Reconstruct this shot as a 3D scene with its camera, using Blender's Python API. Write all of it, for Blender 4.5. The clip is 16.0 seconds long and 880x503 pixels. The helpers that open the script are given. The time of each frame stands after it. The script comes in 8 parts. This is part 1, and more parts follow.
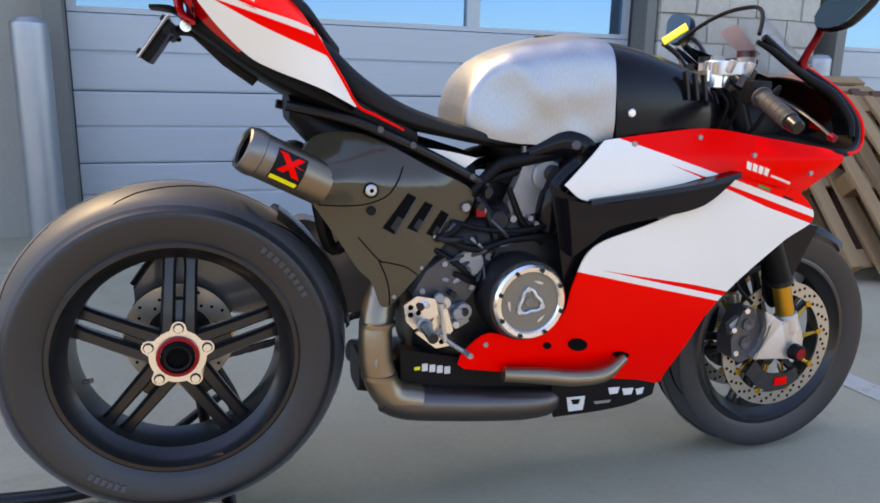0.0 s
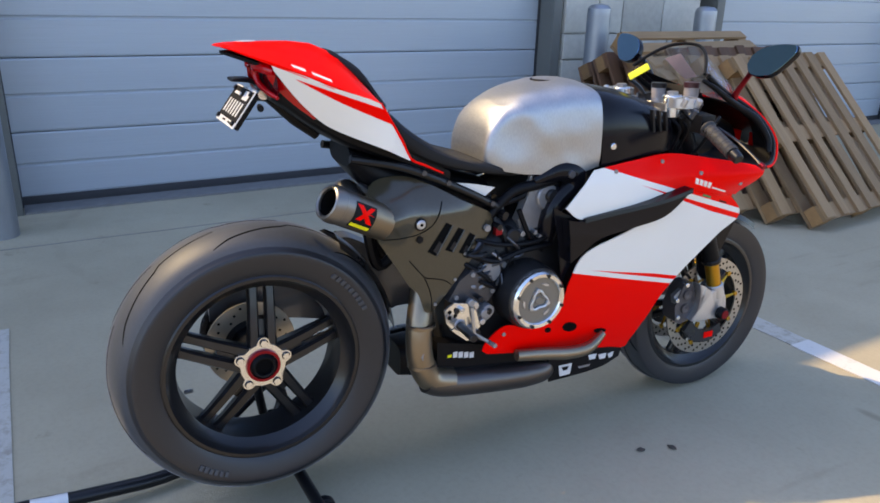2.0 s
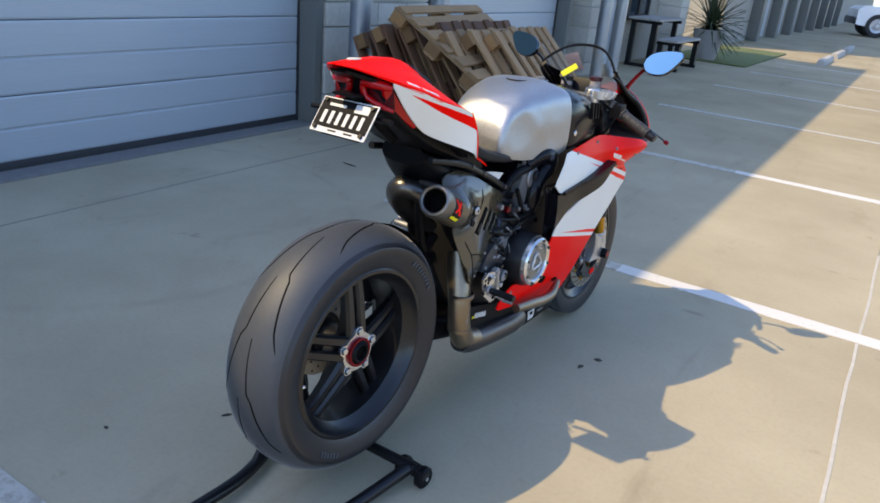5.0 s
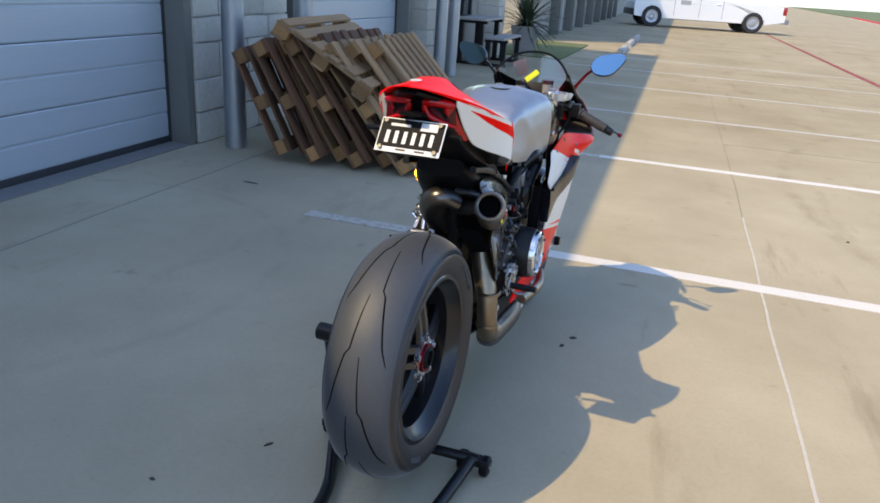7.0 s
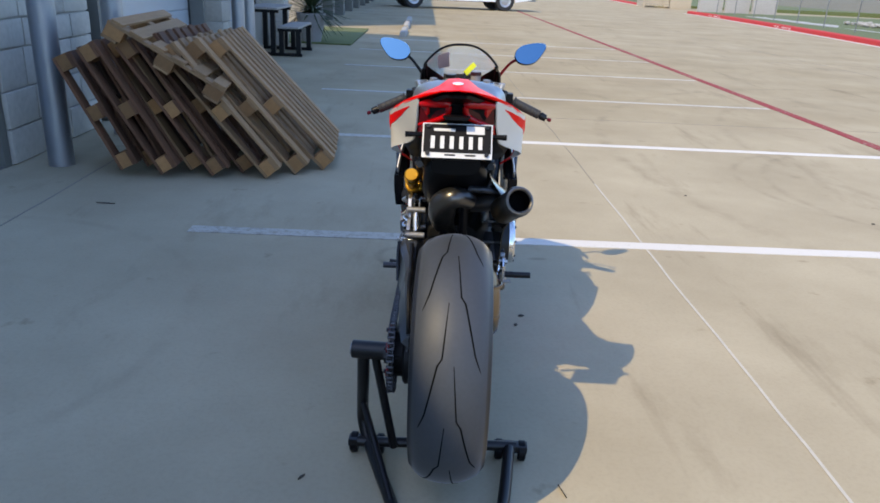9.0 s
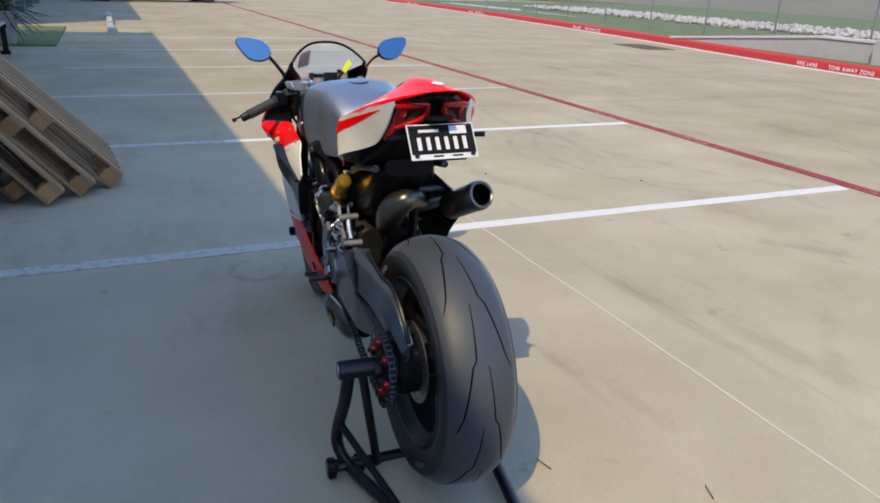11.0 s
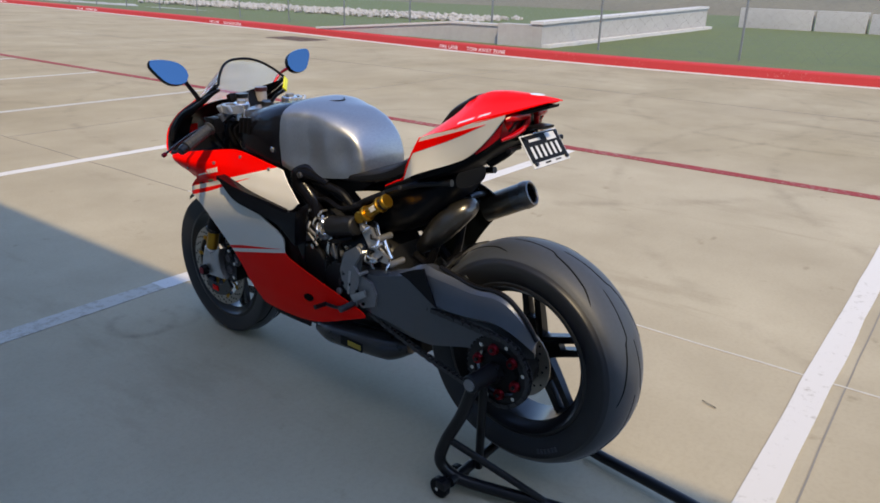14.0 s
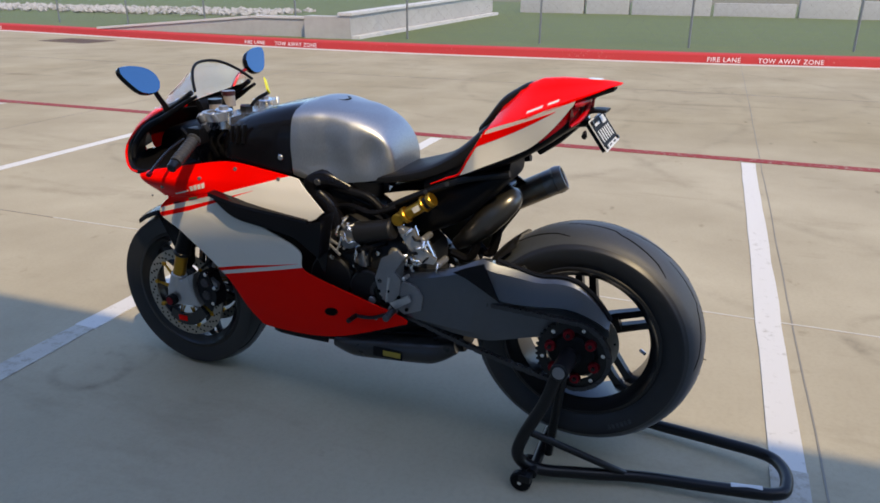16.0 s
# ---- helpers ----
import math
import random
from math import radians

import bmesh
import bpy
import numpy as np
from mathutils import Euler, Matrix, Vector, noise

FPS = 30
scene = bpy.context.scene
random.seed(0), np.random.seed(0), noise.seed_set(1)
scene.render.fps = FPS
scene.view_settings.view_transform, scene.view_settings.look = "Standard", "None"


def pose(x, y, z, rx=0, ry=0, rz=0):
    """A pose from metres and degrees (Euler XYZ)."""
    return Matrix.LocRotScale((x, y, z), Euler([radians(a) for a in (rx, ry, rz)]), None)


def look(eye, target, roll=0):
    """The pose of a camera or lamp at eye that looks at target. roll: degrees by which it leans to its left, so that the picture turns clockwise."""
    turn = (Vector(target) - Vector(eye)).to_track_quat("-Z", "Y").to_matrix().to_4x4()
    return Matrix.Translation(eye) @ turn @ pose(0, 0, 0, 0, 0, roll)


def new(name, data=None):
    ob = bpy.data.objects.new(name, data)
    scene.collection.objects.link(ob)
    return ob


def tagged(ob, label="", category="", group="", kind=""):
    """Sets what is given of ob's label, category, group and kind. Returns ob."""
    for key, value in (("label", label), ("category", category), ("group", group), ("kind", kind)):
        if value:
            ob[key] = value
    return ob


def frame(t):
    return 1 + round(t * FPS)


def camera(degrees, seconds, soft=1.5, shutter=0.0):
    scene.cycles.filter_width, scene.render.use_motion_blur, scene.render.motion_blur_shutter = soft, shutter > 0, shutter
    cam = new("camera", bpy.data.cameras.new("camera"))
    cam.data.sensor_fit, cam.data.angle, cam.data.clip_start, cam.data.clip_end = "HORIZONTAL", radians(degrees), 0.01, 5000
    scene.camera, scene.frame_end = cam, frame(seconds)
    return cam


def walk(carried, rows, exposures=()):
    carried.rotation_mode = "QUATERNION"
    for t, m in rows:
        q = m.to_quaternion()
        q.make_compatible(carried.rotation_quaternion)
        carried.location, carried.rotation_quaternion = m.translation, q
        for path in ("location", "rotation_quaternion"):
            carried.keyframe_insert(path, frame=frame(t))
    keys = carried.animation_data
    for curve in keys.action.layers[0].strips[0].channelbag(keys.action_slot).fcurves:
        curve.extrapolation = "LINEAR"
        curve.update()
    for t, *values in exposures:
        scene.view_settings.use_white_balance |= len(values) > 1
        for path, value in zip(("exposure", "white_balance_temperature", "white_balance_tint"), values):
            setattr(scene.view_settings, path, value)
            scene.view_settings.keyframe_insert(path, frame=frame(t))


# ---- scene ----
cam = camera(62.4, 16.0, soft=1.7)
PATH = [
    (0, (1.479, 0.128, 0.929), (-0.396, 0.656, 0.477), 1.4),
    (0.5, (1.512, 0.138, 1.028), (-0.337, 0.693, 0.505), 1.5),
    (1, (1.55, 0.066, 1.117), (-0.258, 0.68, 0.523), 1.5),
    (1.5, (1.586, -0.103, 1.176), (-0.175, 0.597, 0.536), 1.5),
    (2, (1.615, -0.279, 1.238), (-0.088, 0.527, 0.567), 1.6),
    (2.5, (1.613, -0.358, 1.282), (-0.014, 0.569, 0.58), 2.0),
    (3, (1.561, -0.479, 1.302), (0.025, 0.579, 0.58), 2.9),
    (3.5, (1.512, -0.625, 1.319), (0.069, 0.547, 0.583), 3.6),
    (4, (1.444, -0.824, 1.341), (0.088, 0.444, 0.597), 4.0),
    (4.2, (1.384, -0.912, 1.345), (0.091, 0.417, 0.595), 4.7),
    (6.3, (0.914, -1.533, 1.377), (0.054, 0.128, 0.667), 3.8),
    (6.5, (0.861, -1.557, 1.368), (0.048, 0.128, 0.66), 3.8),
    (7, (0.715, -1.623, 1.364), (0.038, 0.123, 0.663), 4.1),
    (7.5, (0.568, -1.688, 1.365), (0.035, 0.108, 0.666), 4.0),
    (8, (0.395, -1.761, 1.374), (0.007, 0.072, 0.675), 3.8),
    (8.5, (0.224, -1.787, 1.36), (-0.017, 0.07, 0.657), 3.3),
    (9, (0.055, -1.77, 1.369), (-0.044, 0.099, 0.664), 2.9),
    (9.5, (-0.064, -1.768, 1.372), (-0.003, 0.1, 0.662), 2.8),
    (9.7, (-0.146, -1.747, 1.353), (0.002, 0.117, 0.644), 3.0),
    (11.8, (-0.893, -1.575, 1.381), (-0.014, 0.081, 0.684), 1.8),
    (12, (-0.989, -1.542, 1.388), (-0.046, 0.078, 0.691), 1.8),
    (12.5, (-1.157, -1.466, 1.386), (-0.083, 0.071, 0.69), 1.6),
    (13, (-1.267, -1.328, 1.376), (-0.073, 0.12, 0.684), 1.5),
    (13.5, (-1.404, -1.201, 1.384), (-0.1, 0.15, 0.695), 1.6),
    (14, (-1.584, -1.048, 1.385), (-0.178, 0.196, 0.698), 1.6),
    (14.5, (-1.695, -0.898, 1.372), (-0.196, 0.235, 0.686), 1.6),
    (15, (-1.747, -0.737, 1.363), (-0.169, 0.282, 0.678), 1.3),
    (15.5, (-1.831, -0.596, 1.366), (-0.183, 0.303, 0.675), 1.2),
    (16, (-1.93, -0.428, 1.366), (-0.232, 0.365, 0.668), 0.4),
]
walk(cam, [(t, look(eye, target, roll)) for t, eye, target, roll in PATH],
     [(0, 1.80, 9200, 22), (1.5, 1.66, 8600, 21), (2.5, 1.56, 8200, 18), (4.5, 1.46, 7850, 15), (7.2, 1.33, 7900, 15), (8.7, 1.25, 7200, 15), (12, 1.10, 7380, 16), (16, 1.06, 7480, 17)])

# ---- light ----
SITE_TURN = 5.0
SITE = pose(0, 0, 0, 0, 0, SITE_TURN)
SUN_DIR = Vector((0.545, 0.662, -1.0)).normalized()      # the way the sunlight travels

world = bpy.data.worlds.new("sky")
scene.world = world
world.use_nodes = True
wn = world.node_tree.nodes
sky = wn.new("ShaderNodeTexSky")
sky.sky_type, sky.sun_disc = "NISHITA", False
sky.sun_elevation = math.asin(-SUN_DIR.z)
sky.sun_rotation = math.atan2(-SUN_DIR.x, -SUN_DIR.y)
sky.air_density, sky.dust_density, sky.ozone_density = 1.0, 0.8, 2.0
tint = wn.new("ShaderNodeMix")
tint.data_type, tint.blend_type = "RGBA", "MULTIPLY"
tint.inputs["Factor"].default_value, tint.inputs["B"].default_value = 1.0, (0.80, 1.0, 1.245, 1)       # a deep clear blue
world.node_tree.links.new(sky.outputs[0], tint.inputs["A"])
world.node_tree.links.new(tint.outputs["Result"], wn["Background"].inputs[0])
wn["Background"].inputs[1].default_value = 0.15

sun = new("sun", bpy.data.lights.new("sun", "SUN"))
sun.data.energy, sun.data.angle, sun.data.color = 1.64, radians(0.53), (1.0, 0.865, 0.555)
sun.matrix_world = look((0, 0, 30), Vector((0, 0, 30)) + SUN_DIR)

# ---- materials ----
def nodes(name):
    m = bpy.data.materials.new(name)
    m.use_nodes = True
    return m, m.node_tree.nodes, m.node_tree.links, m.node_tree.nodes["Principled BSDF"]


def mat(name, color, rough=0.5, metal=0.0, grain=0.08, scale=40.0, bump=0.0, coat=0.0, blotch=0.06, random_value=0.0, aniso=0.0, stretch=(1, 1, 1), spec=0.5):
    """A surface with fine grain, larger blotches and a little relief."""
    m, n, l, b = nodes(name)
    tc = n.new("ShaderNodeTexCoord")
    mp = n.new("ShaderNodeMapping")
    mp.inputs["Scale"].default_value = stretch
    l.new(tc.outputs["Object"], mp.inputs["Vector"])
    fine = n.new("ShaderNodeTexNoise")
    fine.inputs["Scale"].default_value, fine.inputs["Detail"].default_value = scale, 6
    big = n.new("ShaderNodeTexNoise")
    big.inputs["Scale"].default_value, big.inputs["Detail"].default_value = scale / 12, 4
    l.new(mp.outputs[0], fine.inputs["Vector"]), l.new(mp.outputs[0], big.inputs["Vector"])
    rgb = n.new("ShaderNodeRGB")
    rgb.outputs[0].default_value = (*color, 1)
    hsv = n.new("ShaderNodeHueSaturation")
    l.new(rgb.outputs[0], hsv.inputs["Color"])
    a = n.new("ShaderNodeMath"); a.operation = "MULTIPLY_ADD"
    a.inputs[1].default_value, a.inputs[2].default_value = 2 * grain, 1 - grain
    c = n.new("ShaderNodeMath"); c.operation = "MULTIPLY_ADD"
    c.inputs[1].default_value, c.inputs[2].default_value = 2 * blotch, 1 - blotch
    p = n.new("ShaderNodeMath"); p.operation = "MULTIPLY"
    l.new(fine.outputs[0], a.inputs[0]), l.new(big.outputs[0], c.inputs[0])
    l.new(a.outputs[0], p.inputs[0]), l.new(c.outputs[0], p.inputs[1])
    last = p
    if random_value:
        oi = n.new("ShaderNodeObjectInfo")
        r = n.new("ShaderNodeMath"); r.operation = "MULTIPLY_ADD"
        r.inputs[1].default_value, r.inputs[2].default_value = 2 * random_value, 1 - random_value
        q = n.new("ShaderNodeMath"); q.operation = "MULTIPLY"
        l.new(oi.outputs["Random"], r.inputs[0]), l.new(r.outputs[0], q.inputs[0]), l.new(p.outputs[0], q.inputs[1])
        last = q
    l.new(last.outputs[0], hsv.inputs["Value"])
    l.new(hsv.outputs[0], b.inputs["Base Color"])
    ro = n.new("ShaderNodeMath"); ro.operation = "MULTIPLY_ADD"
    ro.inputs[1].default_value, ro.inputs[2].default_value = 0.25 * rough, 0.875 * rough
    l.new(big.outputs[0], ro.inputs[0]), l.new(ro.outputs[0], b.inputs["Roughness"])
    b.inputs["Metallic"].default_value, b.inputs["Coat Weight"].default_value = metal, coat
    b.inputs["Coat Roughness"].default_value, b.inputs["Specular IOR Level"].default_value = 0.05, spec
    if bump:
        bp = n.new("ShaderNodeBump")
        bp.inputs["Strength"].default_value, bp.inputs["Distance"].default_value = bump, 0.004
        l.new(fine.outputs[0], bp.inputs["Height"]), l.new(bp.outputs[0], b.inputs["Normal"])
    return m


def glass_mat(name, color, rough=0.02, alpha=0.25):
    m, n, l, b = nodes(name)
    b.inputs["Base Color"].default_value, b.inputs["Roughness"].default_value = (*color, 1), rough
    b.inputs["Transmission Weight"].default_value, b.inputs["IOR"].default_value = 1.0, 1.3
    b.inputs["Alpha"].default_value = alpha
    return m


def concrete_mat():
    m, n, l, b = nodes("parking_concrete")
    tc = n.new("ShaderNodeTexCoord")
    def noise_(scale, detail, rough=0.6, stretch=None):
        t = n.new("ShaderNodeTexNoise")
        t.inputs["Scale"].default_value, t.inputs["Detail"].default_value, t.inputs["Roughness"].default_value = scale, detail, rough
        if stretch:
            mp = n.new("ShaderNodeMapping"); mp.inputs["Scale"].default_value = stretch
            mp.inputs["Rotation"].default_value = (0, 0, 0.5)
            l.new(tc.outputs["Object"], mp.inputs[0]), l.new(mp.outputs[0], t.inputs["Vector"])
        else:
            l.new(tc.outputs["Object"], t.inputs["Vector"])
        return t
    base = n.new("ShaderNodeValToRGB")
    base.color_ramp.elements[0].position, base.color_ramp.elements[0].color = 0.3, (0.338, 0.288, 0.198, 1)
    base.color_ramp.elements[1].position, base.color_ramp.elements[1].color = 0.72, (0.443, 0.385, 0.272, 1)
    l.new(noise_(0.9, 8).outputs[0], base.inputs[0])
    def darken(fac_node, lo, hi, colour, prev, amount):
        r = n.new("ShaderNodeValToRGB")
        r.color_ramp.elements[0].position, r.color_ramp.elements[1].position = lo, hi
        r.color_ramp.elements[0].color, r.color_ramp.elements[1].color = (0, 0, 0, 1), (amount, amount, amount, 1)
        l.new(fac_node.outputs[0], r.inputs[0])
        x = n.new("ShaderNodeMix"); x.data_type, x.blend_type = "RGBA", "MULTIPLY"
        l.new(r.outputs[0], x.inputs["Factor"]), l.new(prev, x.inputs["A"])
        x.inputs["B"].default_value = (*colour, 1)
        return x.outputs["Result"]
    c = darken(noise_(60, 4), 0.45, 0.8, (0.75, 0.75, 0.75), base.outputs[0], 0.35)
    c = darken(noise_(1.6, 6, 0.7, (1.0, 0.35, 1)), 0.56, 0.72, (0.72, 0.70, 0.68), c, 0.75)
    c = darken(noise_(5.0, 5, 0.6), 0.66, 0.74, (0.60, 0.57, 0.52), c, 0.6)
    c = darken(noise_(0.7, 5, 0.75, (2.6, 0.3, 1)), 0.60, 0.70, (0.70, 0.68, 0.66), c, 0.7)
    # aisle and used stalls darker, browner: grime, plus far dimming put into the colour
    sx = n.new("ShaderNodeSeparateXYZ"); l.new(tc.outputs["Object"], sx.inputs[0])
    def ramp_(sock, lo, hi):
        r = n.new("ShaderNodeMapRange"); r.interpolation_type = "SMOOTHSTEP"
        r.inputs["From Min"].default_value, r.inputs["From Max"].default_value = lo, hi
        l.new(sock, r.inputs["Value"])
        return r.outputs[0]
    gmax = n.new("ShaderNodeMath"); gmax.operation = "MAXIMUM"
    l.new(ramp_(sx.outputs["X"], 3.6, 6.0), gmax.inputs[0]), l.new(ramp_(sx.outputs["Y"], 2.6, 9.0), gmax.inputs[1])
    gn = n.new("ShaderNodeMapRange")
    gn.inputs["From Min"].default_value, gn.inputs["From Max"].default_value, gn.inputs["To Min"].default_value, gn.inputs["To Max"].default_value = 0.35, 0.65, 0.45, 1.0
    l.new(noise_(0.55, 6, 0.65, (0.4, 1.0, 1)).outputs[0], gn.inputs["Value"])
    gp = n.new("ShaderNodeMath"); gp.operation = "MULTIPLY"
    l.new(gmax.outputs[0], gp.inputs[0]), l.new(gn.outputs[0], gp.inputs[1])
    gx = n.new("ShaderNodeMix"); gx.data_type, gx.blend_type = "RGBA", "MULTIPLY"
    l.new(gp.outputs[0], gx.inputs["Factor"]), l.new(c, gx.inputs["A"])
    gx.inputs["B"].default_value = (0.80, 0.77, 0.70, 1)
    c = gx.outputs["Result"]
    # curved tyre scuffs: worn rings of rubber, broken by noise
    wob = noise_(2.2, 3)
    brk = noise_(3.0, 6, 0.7)
    for cx, cy, rad, wd, amt in ((5.6, -3.4, 3.9, 0.09, 0.8), (5.2, -3.0, 4.6, 0.08, 0.7), (6.8, 4.5, 5.2, 0.10, 0.8), (7.3, 4.9, 4.3, 0.09, 0.7), (4.1, 3.4, 1.5, 0.06, 0.8), (3.6, 3.6, 1.2, 0.05, 0.6), (8.5, 0.5, 2.6, 0.12, 0.8), (-2.3, 0.9, 1.25, 0.05, 0.5),
                                 (-0.17, 1.77, 0.13, 0.035, 1.5), (-0.05, 1.72, 0.10, 0.03, 1.0), (1.15, -1.20, 0.28, 0.05, 1.3), (9.5, 9.0, 4.5, 0.15, 0.45), (6.5, 13.0, 5.0, 0.16, 0.4)):
        d = n.new("ShaderNodeVectorMath"); d.operation = "DISTANCE"
        l.new(tc.outputs["Object"], d.inputs[0]); d.inputs[1].default_value = (cx, cy, 0)
        e = n.new("ShaderNodeMath"); e.operation = "MULTIPLY_ADD"; e.inputs[1].default_value = 0.03 * rad ** 0.5
        l.new(wob.outputs[0], e.inputs[0]), l.new(d.outputs["Value"], e.inputs[2])
        k = n.new("ShaderNodeMath"); k.operation = "SUBTRACT"; k.inputs[1].default_value = rad + 0.015 * rad ** 0.5
        l.new(e.outputs[0], k.inputs[0])
        ab = n.new("ShaderNodeMath"); ab.operation = "ABSOLUTE"
        l.new(k.outputs[0], ab.inputs[0])
        mr = n.new("ShaderNodeMapRange"); mr.interpolation_type = "SMOOTHSTEP"
        mr.inputs["From Min"].default_value, mr.inputs["From Max"].default_value, mr.inputs["To Min"].default_value, mr.inputs["To Max"].default_value = 0.0, wd, 1.0, 0.0
        l.new(ab.outputs[0], mr.inputs["Value"])
        br = n.new("ShaderNodeMapRange")
        br.inputs["From Min"].default_value, br.inputs["From Max"].default_value, br.inputs["To Max"].default_value = 0.42, 0.66, 0.45 * amt
        l.new(brk.outputs[0], br.inputs["Value"])
        pr = n.new("ShaderNodeMath"); pr.operation = "MULTIPLY"
        l.new(mr.outputs[0], pr.inputs[0]), l.new(br.outputs[0], pr.inputs[1])
        x = n.new("ShaderNodeMix"); x.data_type, x.blend_type = "RGBA", "MULTIPLY"
        l.new(pr.outputs[0], x.inputs["Factor"]), l.new(c, x.inputs["A"])
        x.inputs["B"].default_value = (0.45, 0.44, 0.44, 1)
        c = x.outputs["Result"]
    # small dark drips and blown dirt
    spots = n.new("ShaderNodeTexVoronoi"); spots.inputs["Scale"].default_value = 1.7
    smp = n.new("ShaderNodeMapping"); smp.inputs["Scale"].default_value = (0.8, 2.0, 1)
    l.new(tc.outputs["Object"], smp.inputs[0])
    wv = n.new("ShaderNodeMix"); wv.data_type = "VECTOR"; wv.inputs["Factor"].default_value = 0.06
    l.new(smp.outputs[0], wv.inputs["A"]), l.new(noise_(7, 4).outputs[1], wv.inputs["B"]), l.new(wv.outputs["Result"], spots.inputs["Vector"])
    inv = n.new("ShaderNodeMath"); inv.operation = "SUBTRACT"; inv.inputs[0].default_value = 1.0
    l.new(spots.outputs["Distance"], inv.inputs[1])
    c = darken(inv, 0.93, 0.97, (0.55, 0.53, 0.50), c, 0.55)
    l.new(c, b.inputs["Base Color"])
    b.inputs["Roughness"].default_value, b.inputs["Specular IOR Level"].default_value = 0.88, 0.08
    bp = n.new("ShaderNodeBump"); bp.inputs["Strength"].default_value, bp.inputs["Distance"].default_value = 0.35, 0.003
    l.new(noise_(180, 4).outputs[0], bp.inputs["Height"]), l.new(bp.outputs[0], b.inputs["Normal"])
    return m


def worn_paint(name, color, wear=0.62, under=(0.33, 0.295, 0.24)):
    """Road paint that lets the concrete through where it is worn."""
    m, n, l, b = nodes(name)
    tc = n.new("ShaderNodeTexCoord")
    a = n.new("ShaderNodeTexNoise"); a.inputs["Scale"].default_value, a.inputs["Detail"].default_value, a.inputs["Roughness"].default_value = 22, 8, 0.75
    g = n.new("ShaderNodeTexNoise"); g.inputs["Scale"].default_value, g.inputs["Detail"].default_value = 1.3, 4
    l.new(tc.outputs["Object"], a.inputs["Vector"]), l.new(tc.outputs["Object"], g.inputs["Vector"])
    s = n.new("ShaderNodeMath"); s.operation = "MULTIPLY_ADD"; s.inputs[1].default_value = 0.35
    l.new(g.outputs[0], s.inputs[0]), l.new(a.outputs[0], s.inputs[2])
    r = n.new("ShaderNodeValToRGB")
    r.color_ramp.elements[0].position, r.color_ramp.elements[1].position = wear, wear + 0.16
    r.color_ramp.elements[0].color, r.color_ramp.elements[1].color = (*color, 1), (*under, 1)
    l.new(s.outputs[0], r.inputs[0]), l.new(r.outputs[0], b.inputs["Base Color"])
    b.inputs["Roughness"].default_value, b.inputs["Specular IOR Level"].default_value = 0.75, 0.12
    return m


CONCRETE = concrete_mat()
WHITE_LINE = worn_paint("white_line_paint", (0.60, 0.575, 0.53), 0.76)
# for worn far lines, and for line ends with the building's shade in the colour
FAINT_LINE = worn_paint("worn_and_shaded_line_paint", (0.46, 0.43, 0.37), 0.66)
RED_LINE = worn_paint("red_line_paint", (0.26, 0.04, 0.04), 0.72)
KERB_RED = worn_paint("red_kerb_paint", (0.46, 0.045, 0.045), 0.80, (0.5, 0.3, 0.28))
LETTER_WHITE = worn_paint("white_letter_paint", (0.80, 0.72, 0.70), 0.80, (0.55, 0.1, 0.1))
DOOR_WHITE = mat("white_door_steel", (0.355, 0.395, 0.42), 0.30, spec=0.7, grain=0.05, scale=26, bump=0.22, blotch=0.05, stretch=(0.12, 0.12, 5.0))
FRAME_GREY = mat("grey_green_painted_steel", (0.13, 0.133, 0.12), 0.5, grain=0.05, scale=25)
RUBBER_SEAL = mat("black_rubber_seal", (0.02, 0.02, 0.022), 0.7)
STONE = mat("cream_limestone", (0.455, 0.425, 0.365), 0.9, grain=0.18, scale=22, bump=0.5, blotch=0.15, random_value=0.14)
MORTAR = mat("grey_mortar", (0.36, 0.35, 0.32), 0.95, grain=0.15, scale=60, bump=0.3)
STUCCO = mat("tan_stucco", (0.30, 0.28, 0.24), 0.95, grain=0.10, scale=70, bump=0.4)
BOLLARD = mat("galvanised_steel", (0.32, 0.34, 0.36), 0.42, metal=0.75, grain=0.16, scale=18, bump=0.05, blotch=0.2, stretch=(1, 1, 0.3))
PALLET_WOOD = mat("weathered_pallet_wood", (0.275, 0.158, 0.075), 0.85, grain=0.22, scale=14, bump=0.4, blotch=0.22, random_value=0.25, stretch=(0.35, 3, 3))
DARK_WOOD = mat("dark_pallet_wood", (0.125, 0.055, 0.026), 0.85, grain=0.25, scale=14, bump=0.4, blotch=0.25, random_value=0.3, stretch=(0.35, 3, 3))
GRASS = mat("mown_grass", (0.098, 0.120, 0.036), 0.95, grain=0.35, scale=30, blotch=0.25)
GRAVEL = mat("pale_rock", (0.34, 0.32, 0.29), 0.9, grain=0.2, scale=12, bump=0.4)
PALE_CONCRETE = mat("pale_cast_concrete", (0.36, 0.345, 0.315), 0.9, grain=0.12, scale=8, bump=0.2, blotch=0.14)
BLACK_STEEL = mat("black_powder_coated_steel", (0.006, 0.006, 0.007), 0.34, spec=0.35, grain=0.06, scale=60)
GALV = mat("galvanised_fence_steel", (0.20, 0.205, 0.20), 0.5, metal=0.6, grain=0.08)
TABLE_WOOD = mat("grey_table_slats", (0.30, 0.28, 0.25), 0.7, grain=0.15, scale=20, stretch=(0.3, 3, 3))
LEAF = mat("yucca_leaf", (0.028, 0.048, 0.018), 0.6, grain=0.25, scale=10, random_value=0.2)
POT = mat("grey_clay_pot", (0.24, 0.23, 0.22), 0.8, grain=0.12, scale=20, bump=0.1)
TRUCK_WHITE = mat("white_truck_paint", (0.80, 0.81, 0.82), 0.3, coat=0.6, grain=0.02, scale=8, blotch=0.03)
